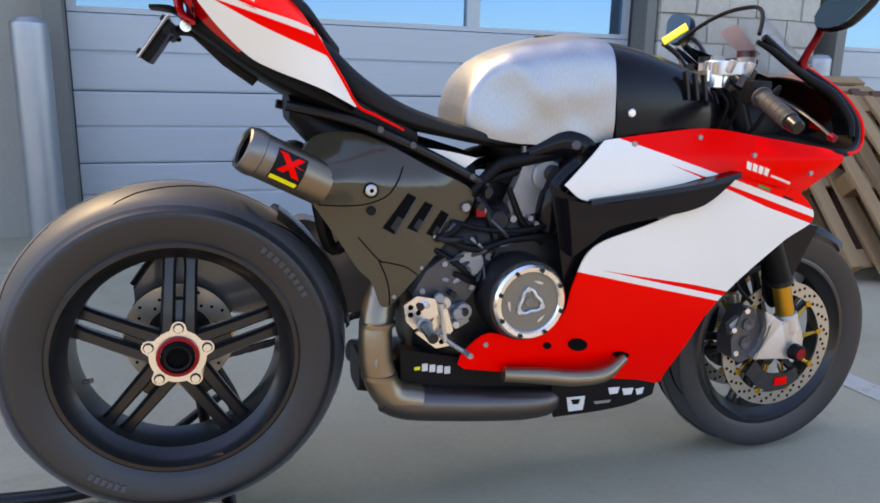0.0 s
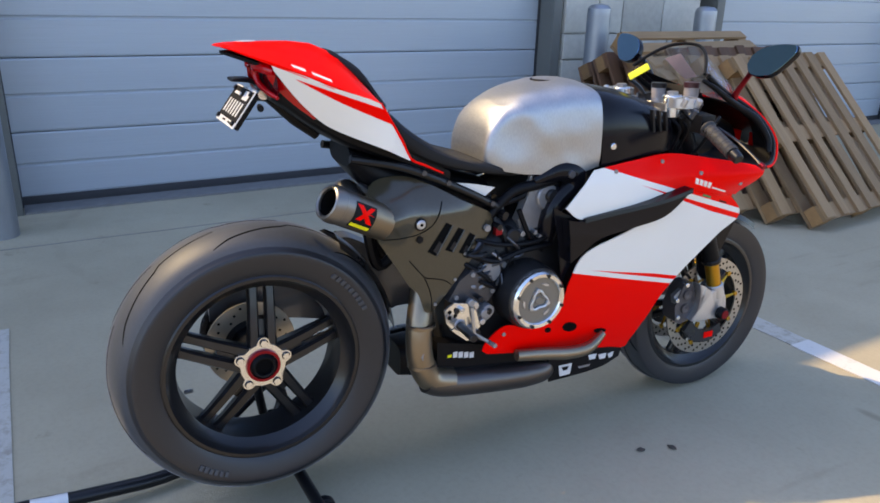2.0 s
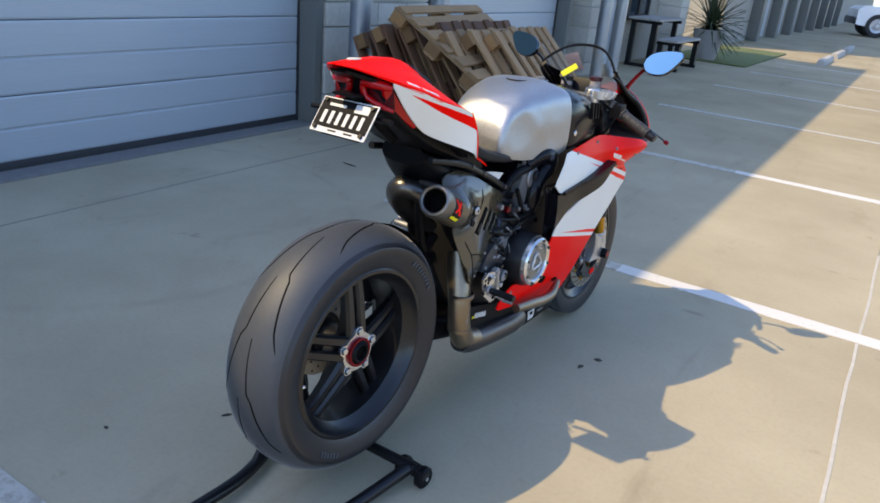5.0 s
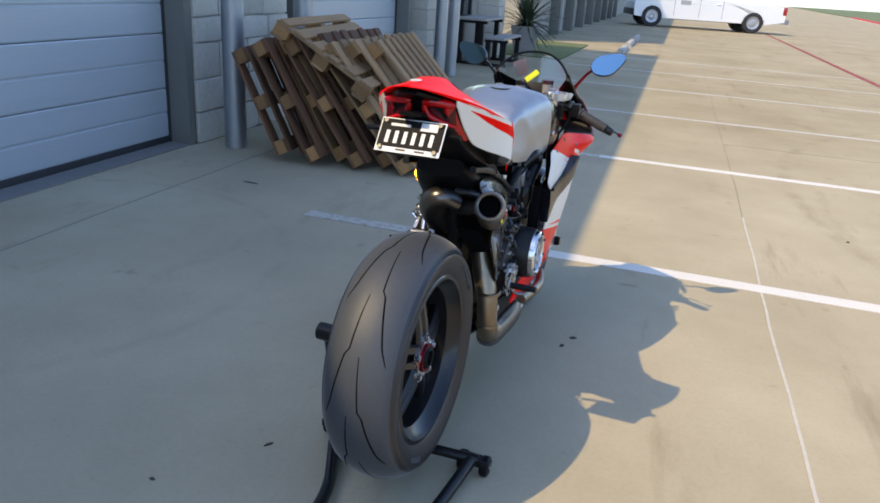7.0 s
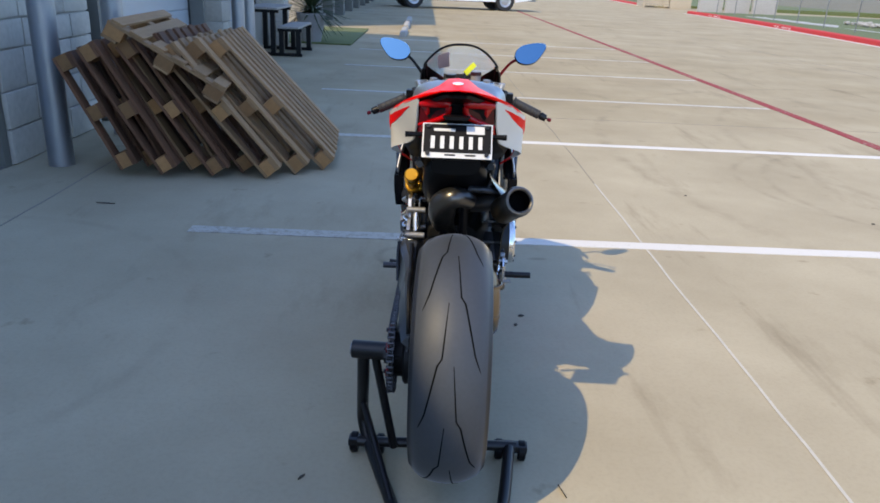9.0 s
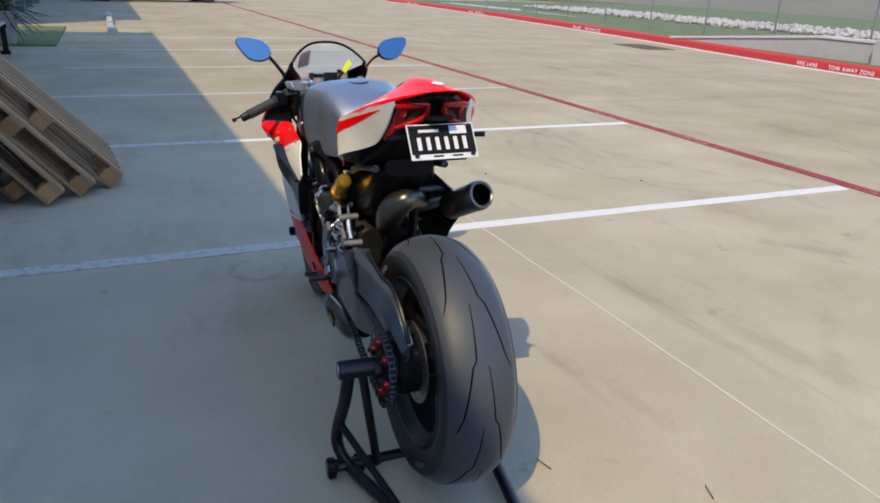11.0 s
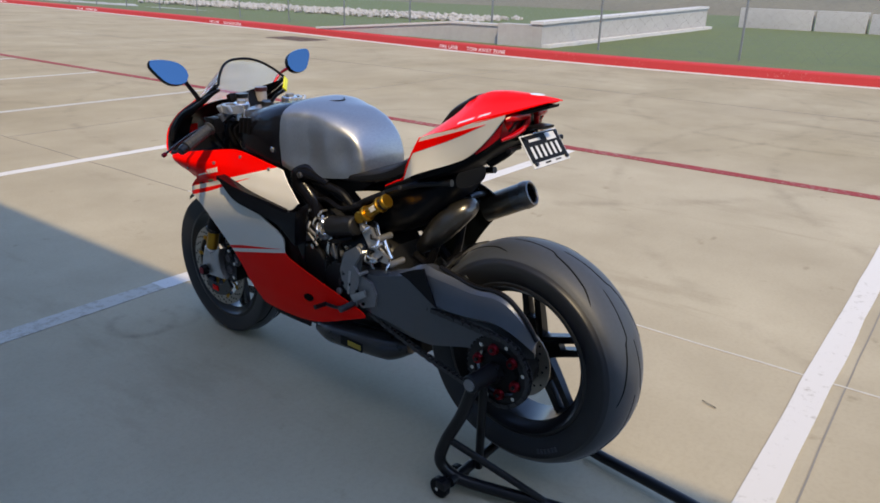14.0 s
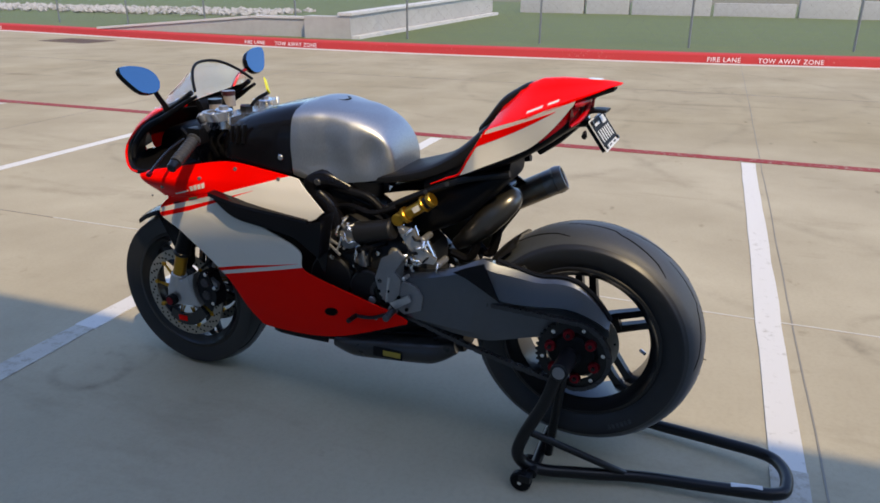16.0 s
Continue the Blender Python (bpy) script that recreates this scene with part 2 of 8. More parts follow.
TYRE = mat("black_tyre_rubber", (0.042, 0.047, 0.054), 0.52, spec=0.44, grain=0.12, scale=90, bump=0.06, blotch=0.16)
for node in TYRE.node_tree.nodes:                        # dusty rubber's sheen, raised to add a bright rim at grazing angles
    if node.bl_idname == "ShaderNodeBsdfPrincipled":
        node.inputs["Sheen Weight"].default_value, node.inputs["Sheen Roughness"].default_value = 0.28, 0.28
TYRE_SIDE = mat("smooth_sidewall_rubber", (0.013, 0.014, 0.017), 0.40, spec=0.5, grain=0.08, scale=60, blotch=0.08)
TRUCK_TYRE = mat("truck_tyre_rubber", (0.025, 0.025, 0.026), 0.8, grain=0.1)
STEEL_WHEEL = mat("grey_steel_wheel", (0.42, 0.42, 0.42), 0.4, metal=0.6, grain=0.08)
DARK_GLASS = mat("dark_window_glass", (0.02, 0.03, 0.04), 0.05, grain=0.02, blotch=0.02, spec=0.7)
# blue of the reflected sky is tinted into the pane's base colour
WINDOW_BLUE = mat("reflective_door_window", (0.10, 0.20, 0.30), 0.06, metal=0.9, grain=0.02, blotch=0.03)
TAIL_RED = mat("red_lens", (0.35, 0.005, 0.01), 0.15, coat=0.8, grain=0.03)
DIRT = mat("dry_leaf", (0.05, 0.04, 0.03), 0.9)

# motorcycle surfaces
RED = mat("red_gloss_paint", (1.0, 0.004, 0.002), 0.36, coat=0.02, spec=0.06, grain=0.015, scale=60, blotch=0.02)
WHITE = mat("off_white_gloss_paint", (0.76, 0.718, 0.645), 0.34, coat=0.3, grain=0.015, scale=60, blotch=0.02)
GLOSS_BLACK = mat("gloss_black_plastic", (0.005, 0.005, 0.007), 0.20, coat=0.06, spec=0.18, grain=0.05, scale=50)
SATIN_BLACK = mat("satin_black_plastic", (0.005, 0.005, 0.006), 0.42, spec=0.13, grain=0.10, scale=80, bump=0.03)
SEAT_BLACK = mat("black_seat_vinyl", (0.007, 0.007, 0.008), 0.55, spec=0.25, grain=0.12, scale=220, bump=0.15)
SHIELD = mat("carbon_heat_shield", (0.046, 0.037, 0.022), 0.20, coat=0.4, spec=0.4, grain=0.10, scale=140, blotch=0.08)
CARBON = mat("carbon_fibre", (0.022, 0.022, 0.023), 0.28, coat=0.35, spec=0.3, grain=0.16, scale=160, blotch=0.05)
GRAPHITE = mat("graphite_satin_swingarm", (0.095, 0.104, 0.120), 0.30, metal=0.55, coat=0.5, grain=0.06, scale=60)
TITANIUM = mat("heat_tinted_titanium", (0.235, 0.188, 0.136), 0.33, metal=0.9, grain=0.06, scale=14, blotch=0.16)
MUFFLER = mat("brushed_dark_titanium", (0.20, 0.16, 0.115), 0.36, metal=0.9, grain=0.07, scale=18, blotch=0.22, stretch=(1, 0.5, 1))
MACHINED = mat("machined_aluminium", (0.74, 0.74, 0.73), 0.24, metal=0.95, grain=0.05, scale=60)
CAST_GREY = mat("cast_grey_metal", (0.26, 0.26, 0.265), 0.45, metal=0.6, grain=0.12, scale=60, bump=0.08)
ENGINE = mat("dark_engine_casting", (0.014, 0.014, 0.015), 0.42, metal=0.2, spec=0.3, grain=0.15, scale=60, bump=0.08)
GOLD = mat("gold_anodised", (0.50, 0.26, 0.03), 0.30, metal=0.9, grain=0.05, scale=60)
RED_ANOD = mat("red_anodised", (0.24, 0.012, 0.02), 0.30, metal=0.85, grain=0.04)
RIM_BLACK = mat("satin_black_rim", (0.008, 0.008, 0.009), 0.30, coat=0.15, spec=0.4, grain=0.05, scale=60)
DISC_STEEL = mat("drilled_brake_steel", (0.42, 0.39, 0.34), 0.38, metal=0.9, grain=0.06, scale=60)
CHAIN_STEEL = mat("oily_chain_steel", (0.07, 0.07, 0.075), 0.4, metal=0.8, grain=0.1)
# neutral mirror; the blue of the reflected sky is put into its colour
MIRROR_SKY = mat("sky_coloured_mirror", (0.075, 0.20, 0.305), 0.05, metal=1.0, coat=1.0, grain=0.01, blotch=0.01)
YELLOW = mat("yellow_rubber_tag", (0.75, 0.70, 0.01), 0.5, grain=0.04)
PLATE_WHITE = mat("white_plate_enamel", (0.60, 0.595, 0.58), 0.5, grain=0.02)
PLATE_BLACK = mat("black_plate_enamel", (0.008, 0.008, 0.009), 0.60, spec=0.12, grain=0.03)
LENS_RED = mat("red_tail_lens", (0.44, 0.002, 0.004), 0.12, coat=0.20, spec=0.35, grain=0.05, scale=120)
SCREEN = glass_mat("smoked_windscreen", (0.55, 0.53, 0.50), 0.02, 0.15)
INNER_LENS = mat("deep_red_lens", (0.075, 0.002, 0.004), 0.15, coat=0.25, spec=0.3, grain=0.05)
GREEN = mat("green_flag_paint", (0.02, 0.22, 0.07), 0.4, grain=0.02)
# near-black: the shade inside grooves, slots, holes and bores put into the colour
GROOVE = mat("groove_and_hole_black", (0.004, 0.004, 0.004), 0.9, grain=0.1, spec=0.05)
DARK_PIPE = mat("heat_darkened_steel", (0.095, 0.085, 0.080), 0.33, metal=0.9, grain=0.07, scale=18, blotch=0.25)
FORK_SILVER = mat("satin_cast_aluminium", (0.52, 0.52, 0.525), 0.36, metal=0.85, grain=0.06, scale=70, bump=0.03)
CALIPER = mat("dark_mauve_caliper", (0.085, 0.078, 0.082), 0.4, metal=0.4, grain=0.1, scale=70)
HANGER_DARK = mat("dark_anodised_plate", (0.07, 0.072, 0.08), 0.35, metal=0.6, grain=0.08, scale=70)
CLUTCH_GLASS = mat("grey_clutch_window", (0.16, 0.155, 0.14), 0.22, metal=0.35, coat=0.6, grain=0.10, scale=140)


def tank_mat():
    """Hand-brushed bare aluminium: streaky grain and soft waves."""
    m, n, l, b = nodes("brushed_bare_aluminium")
    tc = n.new("ShaderNodeTexCoord")
    mp = n.new("ShaderNodeMapping"); mp.inputs["Scale"].default_value = (1.0, 6.0, 1.2)
    l.new(tc.outputs["Object"], mp.inputs[0])
    f = n.new("ShaderNodeTexNoise"); f.inputs["Scale"].default_value, f.inputs["Detail"].default_value = 90, 6
    g = n.new("ShaderNodeTexNoise"); g.inputs["Scale"].default_value, g.inputs["Detail"].default_value = 7, 3
    l.new(mp.outputs[0], f.inputs["Vector"]), l.new(tc.outputs["Object"], g.inputs["Vector"])
    r = n.new("ShaderNodeValToRGB")
    r.color_ramp.elements[0].position, r.color_ramp.elements[0].color = 0.3, (0.36, 0.37, 0.38, 1)
    r.color_ramp.elements[1].position, r.color_ramp.elements[1].color = 0.7, (0.43, 0.435, 0.44, 1)
    l.new(f.outputs[0], r.inputs[0]), l.new(r.outputs[0], b.inputs["Base Color"])
    b.inputs["Metallic"].default_value = 0.95
    q = n.new("ShaderNodeMath"); q.operation = "MULTIPLY_ADD"; q.inputs[1].default_value, q.inputs[2].default_value = 0.05, 0.42
    l.new(f.outputs[0], q.inputs[0]), l.new(q.outputs[0], b.inputs["Roughness"])
    p = n.new("ShaderNodeBump"); p.inputs["Strength"].default_value, p.inputs["Distance"].default_value = 0.24, 0.012
    l.new(g.outputs[0], p.inputs["Height"]), l.new(p.outputs[0], b.inputs["Normal"])
    return m
TANK = tank_mat()


def livery_mat():
    """Red and off-white bodywork paint split by straight sloping lines, in the bike's own side view."""
    m, n, l, b = nodes("red_and_white_livery")
    tc = n.new("ShaderNodeTexCoord")
    sp = n.new("ShaderNodeSeparateXYZ")
    l.new(tc.outputs["Object"], sp.inputs[0])
    def math_(op, a, c=None, d=None):
        k = n.new("ShaderNodeMath"); k.operation = op
        for i, v in enumerate((a, c, d)):
            if v is None:
                continue
            if isinstance(v, (int, float)):
                k.inputs[i].default_value = v
            else:
                l.new(v, k.inputs[i])
        return k.outputs[0]
    y, z = sp.outputs["Y"], sp.outputs["Z"]
    def height(y0, z0, slope):            # height above a sloping line
        return math_("SUBTRACT", math_("SUBTRACT", z, z0), math_("MULTIPLY", math_("SUBTRACT", y, y0), slope))
    def band(h, lo, hi):
        return math_("MULTIPLY", math_("GREATER_THAN", h, lo), math_("LESS_THAN", h, hi))
    up = height(0.88, 0.822, -0.3125)
    lowr = height(0.80, 0.552, -0.25)
    wedge_u = math_("MULTIPLY", math_("SUBTRACT", y, 0.98), 0.060)      # stripes that grow forwards
    wedge_l = math_("MULTIPLY", math_("SUBTRACT", y, 0.84), 0.050)
    red = math_("GREATER_THAN", up, 0.0)
    s1 = math_("MULTIPLY", math_("LESS_THAN", up, -0.016), math_("GREATER_THAN", up, math_("SUBTRACT", -0.016, math_("MINIMUM", wedge_u, 0.016))))
    s1 = math_("MULTIPLY", s1, math_("GREATER_THAN", y, 0.98))
    red = math_("MAXIMUM", red, s1)
    red = math_("MAXIMUM", red, math_("LESS_THAN", lowr, 0.0))
    s2 = math_("MULTIPLY", math_("GREATER_THAN", lowr, 0.014), math_("LESS_THAN", lowr, math_("ADD", 0.014, math_("MINIMUM", wedge_l, 0.012))))
    s2 = math_("MULTIPLY", s2, math_("GREATER_THAN", y, 0.84))
    red = math_("MAXIMUM", red, s2)
    mx = n.new("ShaderNodeMix"); mx.data_type = "RGBA"
    mx.inputs["A"].default_value, mx.inputs["B"].default_value = (0.76, 0.718, 0.645, 1), (1.0, 0.004, 0.002, 1)
    l.new(red, mx.inputs["Factor"])
    v = n.new("ShaderNodeTexNoise"); v.inputs["Scale"].default_value = 8
    l.new(tc.outputs["Object"], v.inputs["Vector"])
    hs = n.new("ShaderNodeHueSaturation")
    l.new(mx.outputs["Result"], hs.inputs["Color"]), l.new(math_("MULTIPLY_ADD", v.outputs[0], 0.05, 0.975), hs.inputs["Value"])
    l.new(hs.outputs[0], b.inputs["Base Color"])
    l.new(math_("MULTIPLY_ADD", v.outputs[0], 0.08, 0.27), b.inputs["Roughness"])
    b.inputs["Coat Weight"].default_value, b.inputs["Coat Roughness"].default_value = 0.03, 0.05
    b.inputs["Specular IOR Level"].default_value = 0.06
    return m
LIVERY = livery_mat()

# ---- building helpers ----
def bm_new():
    return bmesh.new()


def finish(name, bm, material, smooth=30.0):
    me = bpy.data.meshes.new(name)
    bmesh.ops.recalc_face_normals(bm, faces=bm.faces)
    if smooth:
        lim = radians(smooth)
        for f in bm.faces:
            f.smooth = True
        for e in bm.edges:
            e.smooth = len(e.link_faces) == 2 and e.calc_face_angle(0) < lim
    bm.to_mesh(me)
    bm.free()
    if material:
        me.materials.append(material)
    return me


def part(name, bm, material, parent, label="", smooth=30.0):
    ob = new(name, finish(name, bm, material, smooth) if isinstance(bm, bmesh.types.BMesh) else bm)
    ob.parent = parent
    return tagged(ob, label)


def thing(name, label, category, group="", m=None, kind=""):
    ob = new(name)
    ob.empty_display_size = 0.1
    ob.matrix_basis = m or Matrix()
    return tagged(ob, label, category, group, kind)


def solid(name, bm, material, label, category="", group="", m=None, kind="", smooth=30.0):
    ob = new(name, finish(name, bm, material, smooth))
    ob.matrix_basis = m or Matrix()
    return tagged(ob, label, category, group, kind)


def box(bm, lo, hi, m=None, bevel=0.0):
    lo, hi = Vector(lo), Vector(hi)
    r = bmesh.ops.create_cube(bm, size=1.0)
    vs = r["verts"]
    bmesh.ops.transform(bm, verts=vs, matrix=Matrix.LocRotScale((lo + hi) / 2, None, hi - lo))
    if bevel:
        es = list({e for v in vs for e in v.link_edges})
        out = bmesh.ops.bevel(bm, geom=es, offset=bevel, segments=2, profile=0.7, affect="EDGES")
        vs = list({v for f in out["faces"] for v in f.verts} | {v for v in vs if v.is_valid})
    if m is not None:
        bmesh.ops.transform(bm, verts=vs, matrix=m)
    return bm


def rings(bm, loops, closed=True, cap=True):
    """Skin a list of rings of points."""
    made = [[bm.verts.new(p) for p in ring] for ring in loops]
    n = len(made[0])
    for a, b in zip(made, made[1:]):
        for i in range(n if closed else n - 1):
            j = (i + 1) % n
            q = [a[i], a[j], b[j], b[i]]
            q = [v for k, v in enumerate(q) if v not in q[:k]]
            if len(q) > 2:
                try:
                    bm.faces.new(q)
                except ValueError:
                    pass
    if cap and closed:
        for ring in (made[0], made[-1]):
            try:
                bm.faces.new(ring)
            except ValueError:
                pass
    return made


def basis(d):
    d = Vector(d).normalized()
    a = d.cross(Vector((0, 0, 1)) if abs(d.z) < 0.9 else Vector((1, 0, 0))).normalized()
    return a, d.cross(a).normalized()


def rod(bm, p, q, r, r2=None, seg=16, bevel=0.0):
    p, q = Vector(p), Vector(q)
    r2 = r if r2 is None else r2
    d = (q - p).normalized()
    a, b = basis(d)
    def ring(c, rad):
        return [c + rad * (math.cos(t) * a + math.sin(t) * b) for t in (2 * math.pi * i / seg for i in range(seg))]
    if bevel:
        loops = [ring(p, r - bevel), ring(p + d * bevel, r), ring(q - d * bevel, r2), ring(q, r2 - bevel)]
    else:
        loops = [ring(p, r), ring(q, r2)]
    rings(bm, loops)
    return bm


def smooth_path(pts, n=6):
    """Catmull-Rom through the points."""
    pts = [Vector(p) for p in pts]
    if len(pts) < 3:
        return pts
    ext = [2 * pts[0] - pts[1], *pts, 2 * pts[-1] - pts[-2]]
    out = []
    for i in range(1, len(ext) - 2):
        p0, p1, p2, p3 = ext[i - 1:i + 3]
        for k in range(n):
            t = k / n
            out.append(0.5 * ((2 * p1) + (p2 - p0) * t + (2 * p0 - 5 * p1 + 4 * p2 - p3) * t * t + (3 * p1 - p0 - 3 * p2 + p3) * t ** 3))
    out.append(pts[-1])
    return out


def tube(bm, pts, r, seg=10, n=6, flat=1.0):
    """A bent tube through the points; r is a number or one for each point."""
    path = smooth_path(pts, n) if n > 1 else [Vector(p) for p in pts]
    m = len(path)
    if isinstance(r, (int, float)):
        rad = [r] * m
    else:
        rad = [float(np.interp(i / (m - 1) * (len(r) - 1), range(len(r)), r)) for i in range(m)]
    loops = []
    a = None
    for i, p in enumerate(path):
        d = (path[min(i + 1, m - 1)] - path[max(i - 1, 0)]).normalized()
        if a is None:
            a, b = basis(d)
        else:
            a = (a - d * a.dot(d)).normalized()
            b = d.cross(a)
        loops.append([p + rad[i] * (math.cos(t) * a + flat * math.sin(t) * b) for t in (2 * math.pi * k / seg for k in range(seg))])
    rings(bm, loops)
    return bm


def lathe(bm, profile, centre=(0, 0, 0), axis="x", seg=64, a0=0.0, a1=2 * math.pi):
    """Turn (along the axis, radius) points round an axis through centre."""
    full = abs(a1 - a0 - 2 * math.pi) < 1e-6
    c = Vector(centre)
    loops = []
    for k in range(seg if full else seg + 1):
        t = a0 + (a1 - a0) * k / seg
        ring = []
        for u, r in profile:
            s, w = r * math.sin(t), r * math.cos(t)
            ring.append(c + Vector({"x": (u, s, w), "y": (s, u, w), "z": (w, s, u)}[axis]))
        loops.append(ring)
    if full:
        loops.append(loops[0])
        made = [[bm.verts.new(p) for p in ring] for ring in loops[:-1]]
        made.append(made[0])
        n = len(profile)
        for a, b in zip(made, made[1:]):
            for i in range(n - 1):
                bm.faces.new([a[i], a[i + 1], b[i + 1], b[i]])
    else:
        rings(bm, loops, closed=False, cap=False)
    return bm


def prism(bm, poly, lo, hi, axis="x", m=None):
    """A flat outline given thickness. axis x: poly is (y, z); y: (x, z); z: (x, y)."""
    def at(p, w):
        return Vector({"x": (w, p[0], p[1]), "y": (p[0], w, p[1]), "z": (p[0], p[1], w)}[axis])
    a = [bm.verts.new(at(p, lo)) for p in poly]
    b = [bm.verts.new(at(p, hi)) for p in poly]
    fs = [bm.faces.new(a), bm.faces.new(b[::-1])]
    n = len(poly)
    for i in range(n):
        bm.faces.new([a[i], b[i], b[(i + 1) % n], a[(i + 1) % n]])
    bmesh.ops.triangulate(bm, faces=fs)
    if m is not None:
        bmesh.ops.transform(bm, verts=a + b, matrix=m)
    return bm


def resample(chain, n):
    c = smooth_path([(p[0], p[1], 0) for p in chain], 8) if len(chain) > 2 else [Vector((p[0], p[1], 0)) for p in chain]
    k = [i / (len(c) - 1) for i in range(len(c))]
    return [(float(np.interp(i / (n - 1), k, [p.x for p in c])), float(np.interp(i / (n - 1), k, [p.y for p in c]))) for i in range(n)]


def sheet(bm, chain_a, chain_b, fx, n=24, m=10, side=1.0, thick=0.004, lift=0.0):
    """A curved panel: ruled between two chains of (y, z), pushed out to x = fx(y, z), with thickness."""
    a, b = resample(chain_a, n), resample(chain_b, n)
    outer, inner = [], []
    for i in range(n):
        ro, ri = [], []
        for j in range(m):
            t = j / (m - 1)
            y, z = a[i][0] * (1 - t) + b[i][0] * t, a[i][1] * (1 - t) + b[i][1] * t
            x = fx(y, z) + lift
            ro.append(bm.verts.new((side * x, y, z)))
            ri.append(bm.verts.new((side * (x - thick), y, z)))
        outer.append(ro), inner.append(ri)
    def quads(g):
        for i in range(n - 1):
            for j in range(m - 1):
                bm.faces.new([g[i][j], g[i + 1][j], g[i + 1][j + 1], g[i][j + 1]])
    quads(outer), quads(inner)
    edge = [(i, 0) for i in range(n)] + [(n - 1, j) for j in range(1, m)] + [(i, m - 1) for i in range(n - 2, -1, -1)] + [(0, j) for j in range(m - 2, 0, -1)]
    for (i, j), (k, l) in zip(edge, edge[1:] + edge[:1]):
        bm.faces.new([outer[i][j], outer[k][l], inner[k][l], inner[i][j]])
    bmesh.ops.remove_doubles(bm, verts=bm.verts, dist=1e-5)
    return bm


def super_ring(y, w, zb, zt, n=2.6, seg=28, full=False):
    """A ring across the bike at y: a rounded hump of half width w from zb to zt."""
    out = []
    if full:
        c, h = (zb + zt) / 2, (zt - zb) / 2
        for k in range(seg):
            t = 2 * math.pi * k / seg
            co, si = math.cos(t), math.sin(t)
            out.append(Vector((w * math.copysign(abs(co) ** (2 / n), co), y, c + h * math.copysign(abs(si) ** (2 / n), si))))
        return out
    for k in range(seg + 1):
        t = math.pi * k / seg
        co, si = math.cos(t), math.sin(t)
        out.append(Vector((w * math.copysign(abs(co) ** (2 / n), co), y, zb + (zt - zb) * abs(si) ** (2 / n))))
    return out


def hump(bm, sections, n=2.6, seg=28, full=False, fine=5):
    """Loft rounded rings along the bike. sections: (y, half width, bottom, top)."""
    s = np.array(sections, float)
    k = np.linspace(0, len(s) - 1, (len(s) - 1) * fine + 1)
    path = [smooth_path([(r[0], r[1], r[2]) for r in s], fine), smooth_path([(r[3], 0, 0) for r in s], fine)]
    rings(bm, [super_ring(p.x, max(p.y, 0.002), p.z, q.x, n, seg, full) for p, q in zip(*path)])
    return bm


def curve_fn(points):
    xs, ys = zip(*points)
    return lambda v: float(np.interp(v, xs, ys))

# ---- ground, lines and kerb (built in the car park's own directions, turned by SITE) ----
# the kerb swings gently along the far side of the lot; a driveway breaks it
KERB_LINE = smooth_path([(17.2, -42, 0), (14.3, -9, 0), (13.0, -2, 0), (12.42, 0.7, 0), (11.92, 3.6, 0), (11.50, 6.8, 0), (11.40, 9.7, 0), (11.62, 13.3, 0), (11.95, 17.5, 0), (12.15, 22, 0), (12.35, 30, 0), (12.40, 36.5, 0), (12.35, 41, 0), (12.05, 46.5, 0)], 5)
FAR_KERB_LINE = smooth_path([(11.95, 61, 0), (12.25, 78, 0), (13.6, 126, 0)], 4)
def kerb_x(y):
    return float(np.interp(y, [p.y for p in KERB_LINE + FAR_KERB_LINE], [p.x for p in KERB_LINE + FAR_KERB_LINE]))
bm = bm_new()
us = [-400, -60, -12, -6, -3, -1, 1, 3, 6, 9, 14, 30, 400]
vs_ = [-400, -60, -12, -4, 0, 4, 8, 12, 20, 40, 80, 400]
grid = [[bm.verts.new((u, v, 0)) for v in vs_] for u in us]
for i in range(len(us) - 1):
    for j in range(len(vs_) - 1):
        bm.faces.new([grid[i][j], grid[i + 1][j], grid[i + 1][j + 1], grid[i][j + 1]])
solid("ground", bm, CONCRETE, "pale tan concrete parking lot with tyre scuffs", "ground", m=SITE, kind="structure", smooth=0)

def flat_strip(name, u0, u1, v0, v1, material, label, z=0.004, category="line"):
    b = bm_new()
    n = max(2, int(max(u1 - u0, v1 - v0) / 0.25))
    rnd = random.Random(int(abs(u0 * 1000 + v0 * 77)))
    along_u = (u1 - u0) > (v1 - v0)
    loops = []
    for i in range(n + 1):
        t = i / n
        j0, j1 = rnd.uniform(-0.004, 0.004), rnd.uniform(-0.004, 0.004)
        if along_u:
            u = u0 + (u1 - u0) * t
            loops.append([(u, v0 + j0, z), (u, v1 + j1, z), (u, v1 + j1, z - 0.0035), (u, v0 + j0, z - 0.0035)])
        else:
            v = v0 + (v1 - v0) * t
            loops.append([(u0 + j0, v, z), (u1 + j1, v, z), (u1 + j1, v, z - 0.0035), (u0 + j0, v, z - 0.0035)])
    rings(b, loops)
    return solid(name, b, material, label, category, m=SITE, kind="structure", smooth=0)

for k in range(-1, 6):
    v = 2.07 + 2.69 * k
    flat_strip("stall_line", 0.10, 4.30, v - 0.052, v + 0.052, WHITE_LINE if k < 2 else FAINT_LINE, "white painted parking stall line, lightly worn")
    # ends inside the building's shadow: the shade is dulled into the paint
    flat_strip("stall_line", -1.36, 0.10, v - 0.052, v + 0.052, FAINT_LINE, "worn end of a white parking stall line, dulled for the building's shade")
flat_strip("fire_lane_line", 4.345, 4.475, -14, 36, RED_LINE, "faded dark red painted fire lane line", z=0.0045)

